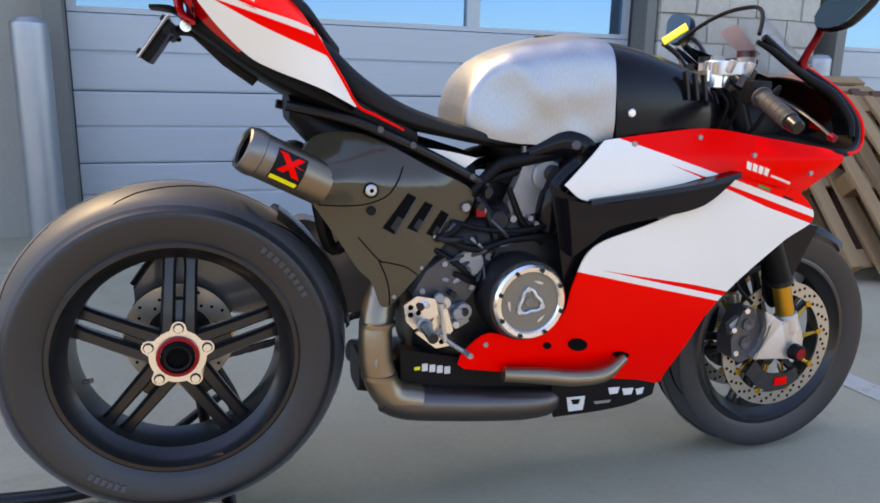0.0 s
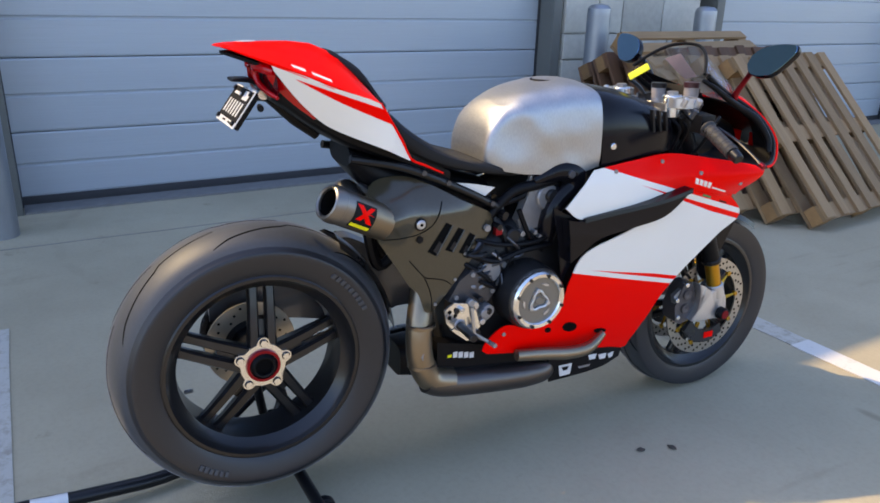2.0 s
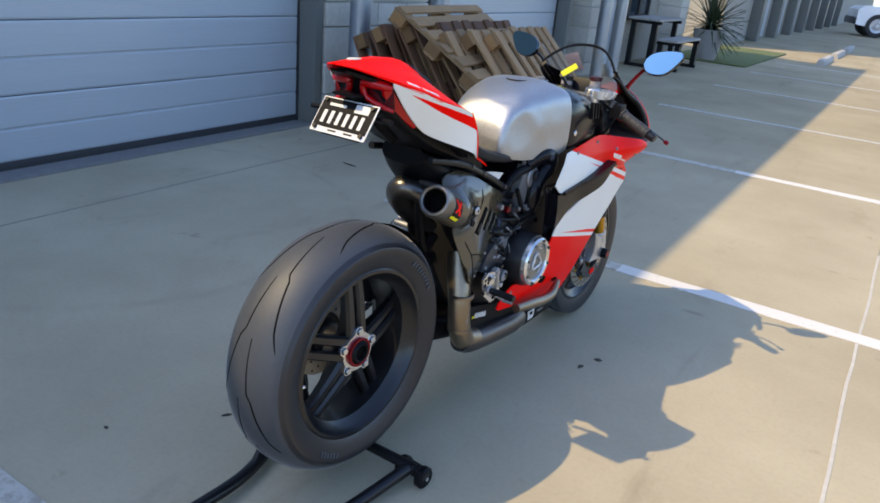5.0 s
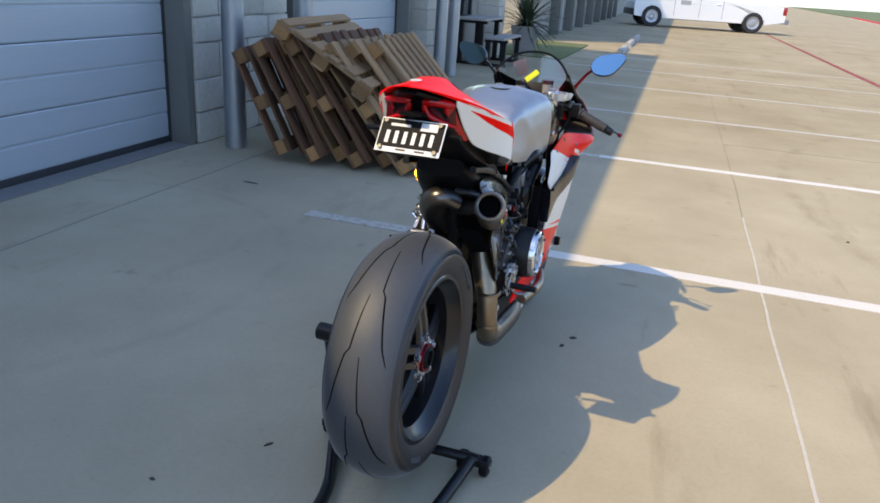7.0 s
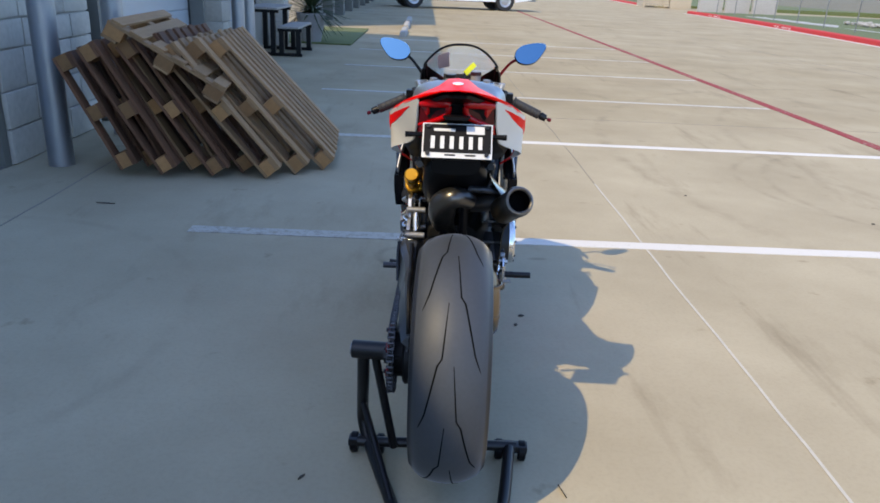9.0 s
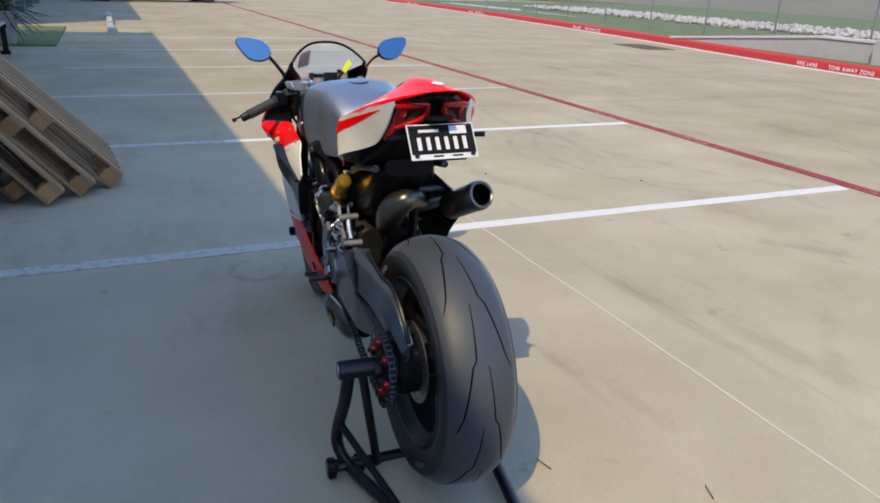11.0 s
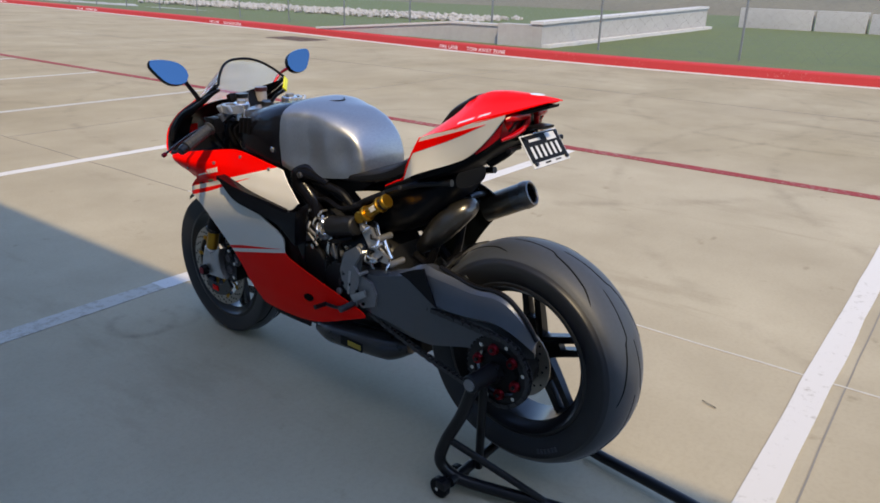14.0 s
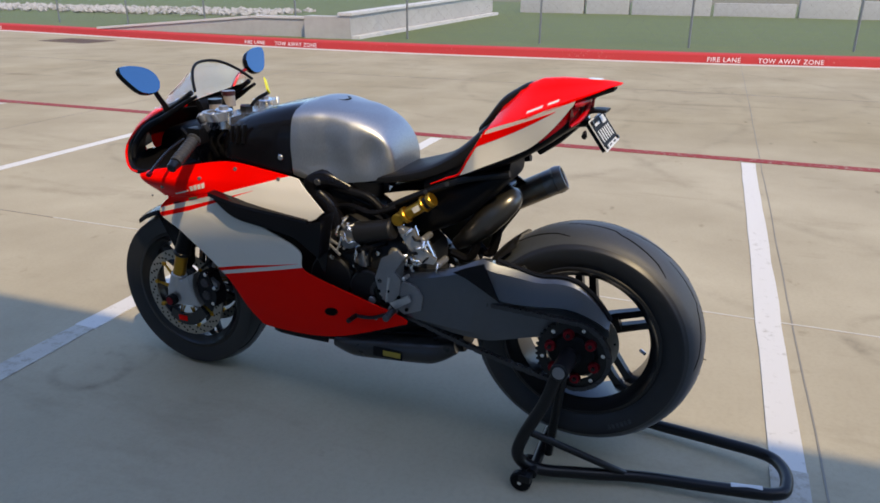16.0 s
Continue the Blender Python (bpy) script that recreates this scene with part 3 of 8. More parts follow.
JOINT = mat("joint_filler", (0.46, 0.43, 0.37), 0.9, grain=0.2, scale=30)
DARK_JOINT = mat("dark_joint_crack", (0.225, 0.205, 0.17), 0.95, grain=0.2, scale=30)
for u, m_, w, v0, n_ in ((1.19, JOINT, 0.006, -12, 77), (1.19, DARK_JOINT, 0.003, 3.4, 164), (8.4, DARK_JOINT, 0.004, -12, 240), (-2.35, DARK_JOINT, 0.004, -12, 240)):
    b = bm_new()
    rnd = random.Random(5)
    loops, x = [], 0.0
    for i in range(n_ + 1):
        v = v0 + i * 0.2
        x = 0.8 * x + rnd.uniform(-0.004, 0.004)
        loops.append([(u + x - w, v, 0.0022), (u + x + w, v, 0.0022), (u + x + w, v, -0.003), (u + x - w, v, -0.003)])
    rings(b, loops)
    solid("slab_joint", b, m_, "thin pale sealed joint between concrete slabs", "joint", m=SITE, kind="structure", smooth=0)
for v, u0, u1 in ((-0.715, -3.0, 12.6), (6.1, 1.2, 12.6), (14.2, -3.0, 12.6)):
    b = bm_new()
    rnd = random.Random(9)
    loops, x = [], 0.0
    for i in range(81):
        u = u0 + (u1 - u0) * i / 80
        x = 0.8 * x + rnd.uniform(-0.003, 0.003)
        loops.append([(u, v + x - 0.003, 0.0018), (u, v + x + 0.003, 0.0018), (u, v + x + 0.003, -0.003), (u, v + x - 0.003, -0.003)])
    rings(b, loops)
    solid("slab_joint", b, DARK_JOINT, "thin dark joint between concrete slabs", "joint", m=SITE, kind="structure", smooth=0)

# kerb: red painted, with a pale gutter strip and lettering
def swept(line, prof):
    """A profile of (outwards, height) points carried along a line in the plan."""
    b = bm_new()
    loops = []
    for i, p in enumerate(line):
        d = (line[min(i + 1, len(line) - 1)] - line[max(i - 1, 0)]).normalized()
        n = Vector((d.y, -d.x, 0))
        loops.append([p + n * o + Vector((0, 0, z)) for o, z in prof])
    rings(b, loops)
    return b
GUTTER = mat("pale_gutter_concrete", (0.52, 0.47, 0.42), 0.9, grain=0.12, scale=20, bump=0.2)
for line in (KERB_LINE, FAR_KERB_LINE):
    solid("kerb", swept(line, [(0, -0.02), (0.01, 0.135), (0.03, 0.155), (0.05, 0.16), (0.30, 0.165), (0.31, -0.02)]), KERB_RED, "red painted concrete kerb with faded edges", "kerb", kind="structure")
    solid("gutter", swept(line, [(-0.24, -0.003), (-0.24, 0.004), (-0.004, 0.005), (-0.004, -0.003)]), GUTTER, "pale concrete gutter strip along the kerb", "gutter", kind="structure")

def lettering(text, y0, size, material):
    """White stencil letters on the kerb face; the text starts at y0 and runs towards the viewer's right."""
    cu = bpy.data.curves.new("kerb_lettering", "FONT")
    cu.body, cu.size, cu.extrude, cu.align_x = text, size, 0.001, "LEFT"
    cu.space_character = 1.12
    tmp = bpy.data.objects.new("tmp", cu)
    me = bpy.data.meshes.new_from_object(tmp)
    bpy.data.objects.remove(tmp)
    me.materials.append(material)
    ob = new("kerb_lettering", me)
    y1 = y0 - max(v.co.x for v in me.vertices)
    turn = math.degrees(math.atan2(y1 - y0, kerb_x(y1) - kerb_x(y0)))
    ob.matrix_basis = pose(kerb_x(y0) - 0.014, y0, 0.030, 86, 0, turn)
    tagged(ob, "white stencilled " + text.lower() + " lettering on the kerb", "lettering", kind="structure")

for y0 in (-9.2, 0.95, 10.65, 21.6, 32.4, 42.5):
    lettering("FIRE LANE", y0, 0.115, LETTER_WHITE)
    lettering("TOW AWAY ZONE", y0 - 0.85, 0.115, LETTER_WHITE)

# drain inlet in the lot
b = bm_new()
box(b, (9.95, 13.95, -0.05), (10.85, 15.45, 0.006))
for i in range(18):
    box(b, (10.0, 14.0 + i * 0.08, 0.006), (10.8, 14.03 + i * 0.08, 0.012))
solid("drain_grate", b, mat("rusty_grate", (0.12, 0.08, 0.06), 0.8, grain=0.3), "dark rusty steel drain grate in the lot", "drain")

# verge and far side
def verge(name, ys):
    b = bm_new()
    off = [0.3, 1.0, 2.0, 4.0, 8.0, 16.0, 30.0, 90.0, 400.0]
    gg = [[b.verts.new((kerb_x(y) + o, y, 0.14 + 0.010 * min(o, 40) + 0.02 * noise.noise((o, y, 0)))) for y in ys] for o in off]
    foot = [b.verts.new((kerb_x(y) + 0.3, y, -0.02)) for y in ys]
    for i in range(len(off) - 1):
        for j in range(len(ys) - 1):
            b.faces.new([gg[i][j], gg[i + 1][j], gg[i + 1][j + 1], gg[i][j + 1]])
    for j in range(len(ys) - 1):
        b.faces.new([foot[j], gg[0][j], gg[0][j + 1], foot[j + 1]])
    for j in (0, -1):
        b.faces.new([foot[j]] + [r[j] for r in gg] + [b.verts.new((gg[-1][j].co.x, ys[j], -0.02))])
    solid(name, b, GRASS, "short green mown grass verge behind the kerb", "grass", kind="structure")
verge("verge", [-400, -150, -60] + list(np.arange(-42, 46.6, 1.5)) + [46.5])
verge("verge_far", [61, 66, 72, 80, 90, 105, 125, 200, 400])

# ---- garage building ----
WALL_U = -3.22            # wall face
DOOR_U = -3.14            # door face
H_EAVE = 5.46
B1_END = 13.3

def wall_block(name, u0, u1, v0, v1, z0, z1, material=STUCCO, label="tan stucco garage wall"):
    b = bm_new()
    box(b, (u0, v0, z0), (u1, v1, z1))
    return solid(name, b, material, label, "wall", m=SITE, kind="structure", smooth=0)

DOOR_V = [(-0.47, 3.15), (5.02, 8.06)]
DOOR_H = 3.05
# wall with openings
spans = [(-26.0, -16.2), (-12.7, -8.6), (-5.1, -0.58), (3.22, 4.87), (8.22, 9.75), (10.75, B1_END)]
for i, (a, c) in enumerate(spans):
    wall_block(f"wall_west_{i}", WALL_U - 0.3, WALL_U, a, c, 0, DOOR_H)
wall_block("wall_west_upper", WALL_U - 0.3, WALL_U, -26.0, B1_END, DOOR_H, H_EAVE)
wall_block("wall_north", -18, WALL_U - 0.3, B1_END - 0.3, B1_END, 0, H_EAVE)
wall_block("wall_south", -18, WALL_U - 0.3, -26, -25.7, 0, H_EAVE)
wall_block("wall_back", -18.3, -18, -26, B1_END, 0, H_EAVE)
b = bm_new()
box(b, (-18.4, -26.1, H_EAVE), (WALL_U + 0.10, B1_END + 0.1, H_EAVE + 0.12), bevel=0.01)
solid("roof", b, mat("grey_metal_roof", (0.35, 0.35, 0.35), 0.5, metal=0.5), "flat grey metal roof edge", "roof", m=SITE, kind="structure")

# second building beyond the gap
B2_START = 18.2
wall_block("wall_far_west", WALL_U - 0.3, WALL_U, B2_START, 70, 0, H_EAVE)
wall_block("wall_far_south", -18, WALL_U - 0.3, B2_START, B2_START + 0.3, 0, H_EAVE, STONE, "sunlit cream stone end wall")
b = bm_new()
box(b, (-18.4, B2_START - 0.1, H_EAVE), (WALL_U + 0.10, 70, H_EAVE + 0.12), bevel=0.01)
solid("roof_far", b, mat("grey_metal_roof_far", (0.35, 0.35, 0.35), 0.5, metal=0.5), "flat grey metal roof edge", "roof", m=SITE, kind="structure")


def sectional_door(v0, v1, name="garage_door", panels=None, window_row=2):
    d = thing(name, "white ribbed sectional garage door, closed, with a black rubber bottom seal", "garage door", "garage doors", SITE @ pose(DOOR_U, v0, 0))
    w = v1 - v0
    seams = [0.055, 0.215, 0.43, 0.635, 0.84, 1.045]
    # pressed steel sections: two ribs each
    zs = [0.055, 0.43, 0.84, 1.265]
    for a, c in zip(zs, zs[1:]):
        b = bm_new()
        mid = (a + c) / 2
        prof = [(-0.05, a + 0.002), (0.0, a + 0.002), (0.004, a + 0.014), (0.004, mid - 0.012), (-0.004, mid - 0.004), (-0.004, mid + 0.004), (0.004, mid + 0.012),
                (0.004, c - 0.014), (0.0, c - 0.004), (-0.05, c - 0.004)]
        loops = [[(x, y, z) for x, z in prof] for y in np.linspace(0, w, 12)]
        rings(b, loops)
        part("door_section", b, DOOR_WHITE, d, smooth=0)
    # window section
    b = bm_new()
    z0, z1 = 1.265, 1.75
    box(b, (-0.05, 0, z0), (0.004, w, z0 + 0.03))
    box(b, (-0.05, 0, z1 - 0.05), (0.004, w, z1))
    n = 3
    for i in range(n + 1):
        y = w * i / n
        ya, yb = max(0, y - 0.045), min(w, y + 0.045)
        box(b, (-0.05, ya, z0 + 0.03), (0.004, yb, z1 - 0.05))
    part("window_section", b, DOOR_WHITE, d, smooth=0)
    for i in range(n):
        b = bm_new()
        box(b, (-0.035, w * i / n + 0.045, z0 + 0.03), (-0.028, w * (i + 1) / n - 0.045, z1 - 0.05))
        part("pane", b, WINDOW_BLUE, d, "glass pane, its colour tinted for the reflected blue sky")
    for a, c in ((1.75, 2.18), (2.18, 2.61), (2.61, DOOR_H)):
        b = bm_new()
        box(b, (-0.05, 0, a + 0.003), (0.004, w, c - 0.003))
        part("door_section", b, DOOR_WHITE, d, smooth=0)
    b = bm_new()
    rings(b, [[(0.012, y, 0.0), (0.016, y, 0.03), (0.006, y, 0.058), (-0.05, y, 0.058), (-0.05, y, 0.0)] for y in (0, w)])
    part("bottom_seal", b, RUBBER_SEAL, d, "black rubber bottom seal")
    return d


def door_frame(v0, v1):
    d = thing("door_frame", "grey-green painted steel door frame", "door frame", m=SITE, kind="structure")
    for a, c in ((v0 - 0.10, v0 - 0.005), (v1 + 0.005, v1 + 0.085)):
        b = bm_new()
        box(b, (WALL_U - 0.02, a, 0), (DOOR_U + 0.20, c, DOOR_H + 0.1), bevel=0.004)
        part("jamb", b, FRAME_GREY, d)
        b = bm_new()
        inner = v0 - 0.012 if a < v0 else v1 + 0.012
        box(b, (DOOR_U + 0.002, inner - 0.012, 0.0), (DOOR_U + 0.03, inner + 0.012, DOOR_H), bevel=0.003)
        part("weather_strip", b, RUBBER_SEAL, d, "black rubber weather strip")
    b = bm_new()
    box(b, (WALL_U - 0.02, v0 - 0.10, DOOR_H + 0.1), (DOOR_U + 0.20, v1 + 0.085, DOOR_H + 0.26), bevel=0.004)
    part("head", b, FRAME_GREY, d)

for v0, v1 in DOOR_V + [(-8.5, -5.2), (-16.0, -12.8)]:
    sectional_door(v0, v1)
    door_frame(v0, v1)
b = bm_new()
for v0, v1 in DOOR_V:
    prism(b, [(v0 + 0.002, 0.0), (v0 + 0.002, 0.012), (v1 - 0.002, 0.012), (v1 - 0.002, 0.0)], DOOR_U - 0.05, DOOR_U + 0.19)
solid("door_sill", b, mat("dark_sill_concrete", (0.17, 0.165, 0.155), 0.9, grain=0.2, scale=20), "dark concrete sill below the garage doors", "sill", m=SITE, kind="structure", smooth=0)


def bollard(u, v):
    d = thing("bollard", "galvanised steel pipe bollard with a rounded concrete cap", "bollard", "bollards by the garage doors", SITE @ pose(u, v, 0))
    b = bm_new()
    lathe(b, [(0, 0.0), (0, 0.085), (1.13, 0.085), (1.13, 0.0)], axis="z", seg=28)
    part("pipe", b, BOLLARD, d)
    b = bm_new()
    lathe(b, [(1.13, 0.085), (1.16, 0.083), (1.185, 0.06), (1.195, 0.0)], axis="z", seg=28)
    part("cap", b, BOLLARD, d, "rounded concrete cap")
for u, v in ((-2.60, -0.585), (-2.64, 3.33), (-2.62, 4.42), (-2.62, 8.55), (-2.62, 9.15)):
    bollard(u, v)


def stone_pier(v0, v1, depth=0.36, top=3.4):
    """A pier clad with rough limestone blocks of uneven length in courses."""
    d = thing("stone_pier", "rough cream limestone pier with grey mortar joints", "pier", "stone piers", SITE, kind="structure")
    b = bm_new()
    box(b, (WALL_U - 0.05, v0 + 0.015, 0), (WALL_U + depth - 0.015, v1 - 0.015, top))
    part("mortar_core", b, MORTAR, d, smooth=0)
    rnd = random.Random(int(v0 * 10) + 3)
    z = 0.0
    while z < top - 0.05:
        h = rnd.choice((0.19, 0.22, 0.25, 0.28))
        h = min(h, top - z)
        v = v0
        while v < v1 - 0.02:
            w = rnd.uniform(0.24, 0.5)
            if v1 - (v + w) < 0.16:
                w = v1 - v
            b = bm_new()
            o = rnd.uniform(0, 0.016)
            lo, hi = Vector((WALL_U, v + 0.006, z + 0.006)), Vector((WALL_U + depth + o, v + w - 0.006, z + h - 0.006))
            box(b, lo, hi, bevel=0.012)
            for q in b.verts:
                q.co += Vector((1, 1, 1)) * 0.0
                s = noise.noise_vector(q.co * 7.3) * 0.008
                q.co += s
            part("stone", b, STONE, d)
            v += w
        z += h
stone_pier(3.25, 4.70, 0.29)
stone_pier(8.62, 9.10, top=3.4)
stone_pier(B1_END - 0.5, B1_END, 0.42, 3.2)

# entrance door and window bay further on
b = bm_new()
box(b, (WALL_U - 0.06, 9.75, 0.0), (WALL_U - 0.01, 10.75, 2.12), bevel=0.004)
d = solid("door_1", b, DOOR_WHITE, "white steel entrance door, closed", "door", m=SITE, kind="structure")
b = bm_new()
rod(b, (WALL_U - 0.01, 10.62, 1.0), (WALL_U + 0.05, 10.62, 1.0), 0.02)
box(b, (WALL_U + 0.04, 10.5, 0.99), (WALL_U + 0.055, 10.64, 1.015))
part("door_handle", b, GALV, d, "steel lever handle")
wall_block("wall_door_head", WALL_U - 0.3, WALL_U, 9.75, 10.75, 2.12, DOOR_H)
w1 = thing("window_1", "dark glass window in a dark steel frame", "window", m=SITE, kind="structure")
b = bm_new()
for a, c, z0, z1 in ((11.05, 11.13, .78, 2.1), (12.10, 12.18, .78, 2.1), (11.05, 12.18, .70, .78), (11.05, 12.18, 2.1, 2.18), (11.58, 11.64, .78, 2.1)):
    box(b, (WALL_U, a, z0), (WALL_U + 0.05, c, z1))
part("window_frame", b, BLACK_STEEL, w1, smooth=0)
b = bm_new()
box(b, (WALL_U + 0.002, 11.13, 0.78), (WALL_U + 0.02, 12.10, 2.1))
part("pane", b, DARK_GLASS, w1)
# columns and downpipes on the far facade
for v in (21.5, 24.5, 27.5, 30.5, 33.5, 36.5, 39.5, 42.5):
    b = bm_new()
    box(b, (WALL_U, v, 0), (WALL_U + 0.3, v + 0.4, 3.6), bevel=0.01)
    solid("wall_pilaster", b, FRAME_GREY, "grey-green painted facade pilaster", "pilaster", "far pilasters", m=SITE, kind="structure")
    b = bm_new()
    box(b, (WALL_U, v + 0.5, 0.05), (WALL_U + 0.02, v + 2.5, 3.0))
    solid("door_far", b, DOOR_WHITE, "white garage door of the far building", "garage door", m=SITE, kind="structure")

# ---- motorcycle: rear axle at y 0, front of the bike towards +y ----
bike = thing("motorcycle", "red and off-white sport motorcycle with bare aluminium tank on stand", "motorcycle", m=pose(0, 0, 0, 0, -0.8, 2.0))
RW, FW = Vector((0, 0, 0.397)), Vector((0, 1.441, 0.298))


def tyre_profile(half, radius, rim_r=0.222):
    """Half of the tyre's cross-section, from the bead to the crown, as (side distance, radius)."""
    k = half / 0.1
    prof = [(0.080 * k, rim_r - 0.006), (0.090 * k, rim_r + 0.012), (0.099 * k, rim_r + 0.040), (0.100 * k, rim_r + 0.056), (0.094 * k, radius - 0.040), (0.078 * k, radius - 0.022),
            (0.055 * k, radius - 0.010), (0.028 * k, radius - 0.0025), (0, radius)]
    return [(p.x, p.y) for p in smooth_path([(u, r, 0) for u, r in prof], 3)]


def wheel(name, c, radius, half, rim_r, rear):
    w = new(name)
    w.parent = bike
    w.empty_display_size = 0.1
    w.location = c
    tagged(w, "black five-spoke wheel with a wide slick-edged tyre" if rear else "black five-spoke front wheel")
    k = half / 0.1
    fine = tyre_profile(half, radius, rim_r)
    full = fine + [(-u, r) for u, r in fine[-2::-1]]
    b = bm_new()
    cut_ = 13                                     # where the shoulder ends and the sidewall begins
    lathe(b, full[cut_:len(full) - cut_], seg=96)
    tyre = part("tyre", b, TYRE, w, "worn black rubber tyre", smooth=60)
    for s in (1, -1):
        b = bm_new()
        lathe(b, [(s * u, r) for u, r in fine[:cut_ + 1]], seg=96)
        part("sidewall", b, TYRE_SIDE, tyre, "smooth black sidewall", smooth=60)
        if rear:
            for a0, n_, du in ((0.65, 9, 0.055), (3.55, 6, 0.048)):
                for k_ in range(n_):
                    b = bm_new()
                    q0 = a0 + k_ * du
                    loops = []
                    for q in np.linspace(q0, q0 + du * 0.62, 4):
                        loops.append([(s * (0.0965 + dx), r * math.sin(q), r * math.cos(q)) for r, dx in ((rim_r + 0.030, -0.002), (rim_r + 0.030, 0.0008), (rim_r + 0.042, 0.0038), (rim_r + 0.042, -0.001))])
                    rings(b, loops)
                    part("sidewall_mark", b, TYRE, tyre)
    # rim
    b = bm_new()
    rim = [(0.083, rim_r), (0.086, rim_r - 0.004), (0.086, rim_r - 0.012), (0.078, rim_r - 0.016), (0.066, rim_r - 0.022), (0.050, rim_r - 0.038), (0.0, rim_r - 0.042)]
    rim = [(u * k, r) for u, r in rim]
    rim = rim + [(-u, r) for u, r in rim[-2::-1]]
    back = [(-0.083 * k, rim_r + 0.002), (0.083 * k, rim_r + 0.002)]
    lathe(b, rim + back + rim[:1], seg=96)
    part("rim", b, RIM_BLACK, w, "satin black forged rim")
    return w


rw = wheel("rear_wheel", RW + Vector((0.011, 0, 0.001)), 0.336, 0.098, 0.233, True)
fw = wheel("front_wheel", FW, 0.298, 0.062, 0.228, False)


def double_spokes(w, x_hub, x_rim, r0, r1, turn, gap0, gap1, width, depth):
    """Five pairs of slim spokes."""
    for k in range(5):
        for s in (-1, 1):
            b = bm_new()
            loops = []
            for t in np.linspace(0, 1, 9):
                r = r0 + (r1 - r0) * t
                off = s * (gap0 + (gap1 - gap0) * t)
                x = x_hub + (x_rim - x_hub) * t ** 1.4
                hw = width * (1.15 - 0.20 * t + 0.30 * max(0.0, t - 0.85) / 0.15)
                hd = depth * (1.0 - 0.30 * t)
                ring = [(x + hd, off - hw * 0.6), (x + hd, off + hw * 0.6), (x + hd * 0.4, off + hw), (x - hd, off + hw * 0.8), (x - hd, off - hw * 0.8), (x + hd * 0.4, off - hw)]
                loops.append([(u, q, r) for u, q in ring])
            rings(b, loops)
            bmesh.ops.rotate(b, verts=b.verts, cent=(0, 0, 0), matrix=Matrix.Rotation(radians(turn + 72 * k), 3, "X"))
            part("spoke", b, RIM_BLACK, w)


def spoke_webs(w, x, r0, r1, turn, half):
    """The solid root that joins each pair of spokes to the hub."""
    for k in range(5):
        b = bm_new()
        loops = []
        for t in np.linspace(0, 1, 5):
            r, q = r0 + (r1 - r0) * t, half * (1.25 - 0.45 * t)
            d = 0.012 * (1 - 0.5 * t)
            loops.append([(x - 0.010 * t + d, -q, r), (x - 0.010 * t + d, q, r), (x - 0.03, q, r), (x - 0.03, -q, r)])
        rings(b, loops)
        bmesh.ops.rotate(b, verts=b.verts, cent=(0, 0, 0), matrix=Matrix.Rotation(radians(turn + 72 * k), 3, "X"))
        part("spoke_root", b, RIM_BLACK, w)


double_spokes(rw, 0.036, 0.012, 0.045, 0.198, -4, 0.0205, 0.0195, 0.0125, 0.018)
spoke_webs(rw, 0.032, 0.034, 0.105, -4, 0.021)
double_spokes(fw, 0.020, 0.006, 0.035, 0.194, 20, 0.010, 0.022, 0.010, 0.012)

# rear hub, right side: silver star plate, red ring, castle nut
b = bm_new()
pts = []
for k in range(100):
    t = 2 * math.pi * k / 100
    dl = (t + math.pi / 5) % (2 * math.pi / 5) - math.pi / 5          # a round plate with five round ears
    off = 0.0135 ** 2 - (0.052 * math.sin(dl)) ** 2
    r = max(0.050, 0.052 * math.cos(dl) + math.sqrt(off)) if off > 0 else 0.050
    pts.append((r * math.sin(t), r * math.cos(t)))
prism(b, pts, 0.074, 0.082, m=Matrix.Rotation(radians(-4), 4, "X"))
part("hub_flange", b, MACHINED, rw, "silver five-point hub flange")
for k in range(5):
    t = radians(-4 + 72 * k)
    b = bm_new()
    rod(b, (0.080, -0.053 * math.sin(t), 0.053 * math.cos(t)), (0.088, -0.053 * math.sin(t), 0.053 * math.cos(t)), 0.0080, seg=6)
    part("hub_bolt", b, MACHINED, rw)
    b = bm_new()
    rod(b, (0.080, -0.053 * math.sin(t), 0.053 * math.cos(t)), (0.0835, -0.053 * math.sin(t), 0.053 * math.cos(t)), 0.0095, seg=14)
    part("bolt_washer", b, BLACK_STEEL, rw)
b = bm_new()
lathe(b, [(0.078, 0.030), (0.090, 0.031), (0.090, 0.037), (0.078, 0.039)], seg=36)
part("hub_ring", b, RED_ANOD, rw, "red anodised hub ring")
b = bm_new()
lathe(b, [(0.050, 0.016), (0.096, 0.020), (0.097, 0.024), (0.088, 0.030), (0.050, 0.030)], seg=24)
part("axle_nut", b, SATIN_BLACK, rw, "black hollow axle nut")
b = bm_new()
rod(b, (0.076, 0, 0), (0.0860, 0, 0), 0.0190, seg=20)
part("axle_bore", b, GROOVE, rw)
b = bm_new()
lathe(b, [(-0.06, 0.0), (-0.06, 0.045), (0.06, 0.040), (0.076, 0.046), (0.076, 0.0)], seg=36)
part("hub", b, RIM_BLACK, rw)
b = bm_new()
lathe(b, [(-0.055, 0.0), (-0.055, 0.03), (0.055, 0.03), (0.055, 0.0)], seg=28)
part("hub", b, RIM_BLACK, fw)
for ob in rw.children:                        # the hub sits deep inside the dished rim
    if ob.name.startswith(("hub", "bolt", "axle")):
        ob.data.transform(pose(-0.024, 0, 0) @ Matrix.Diagonal((1, 1.07, 1.07, 1)))
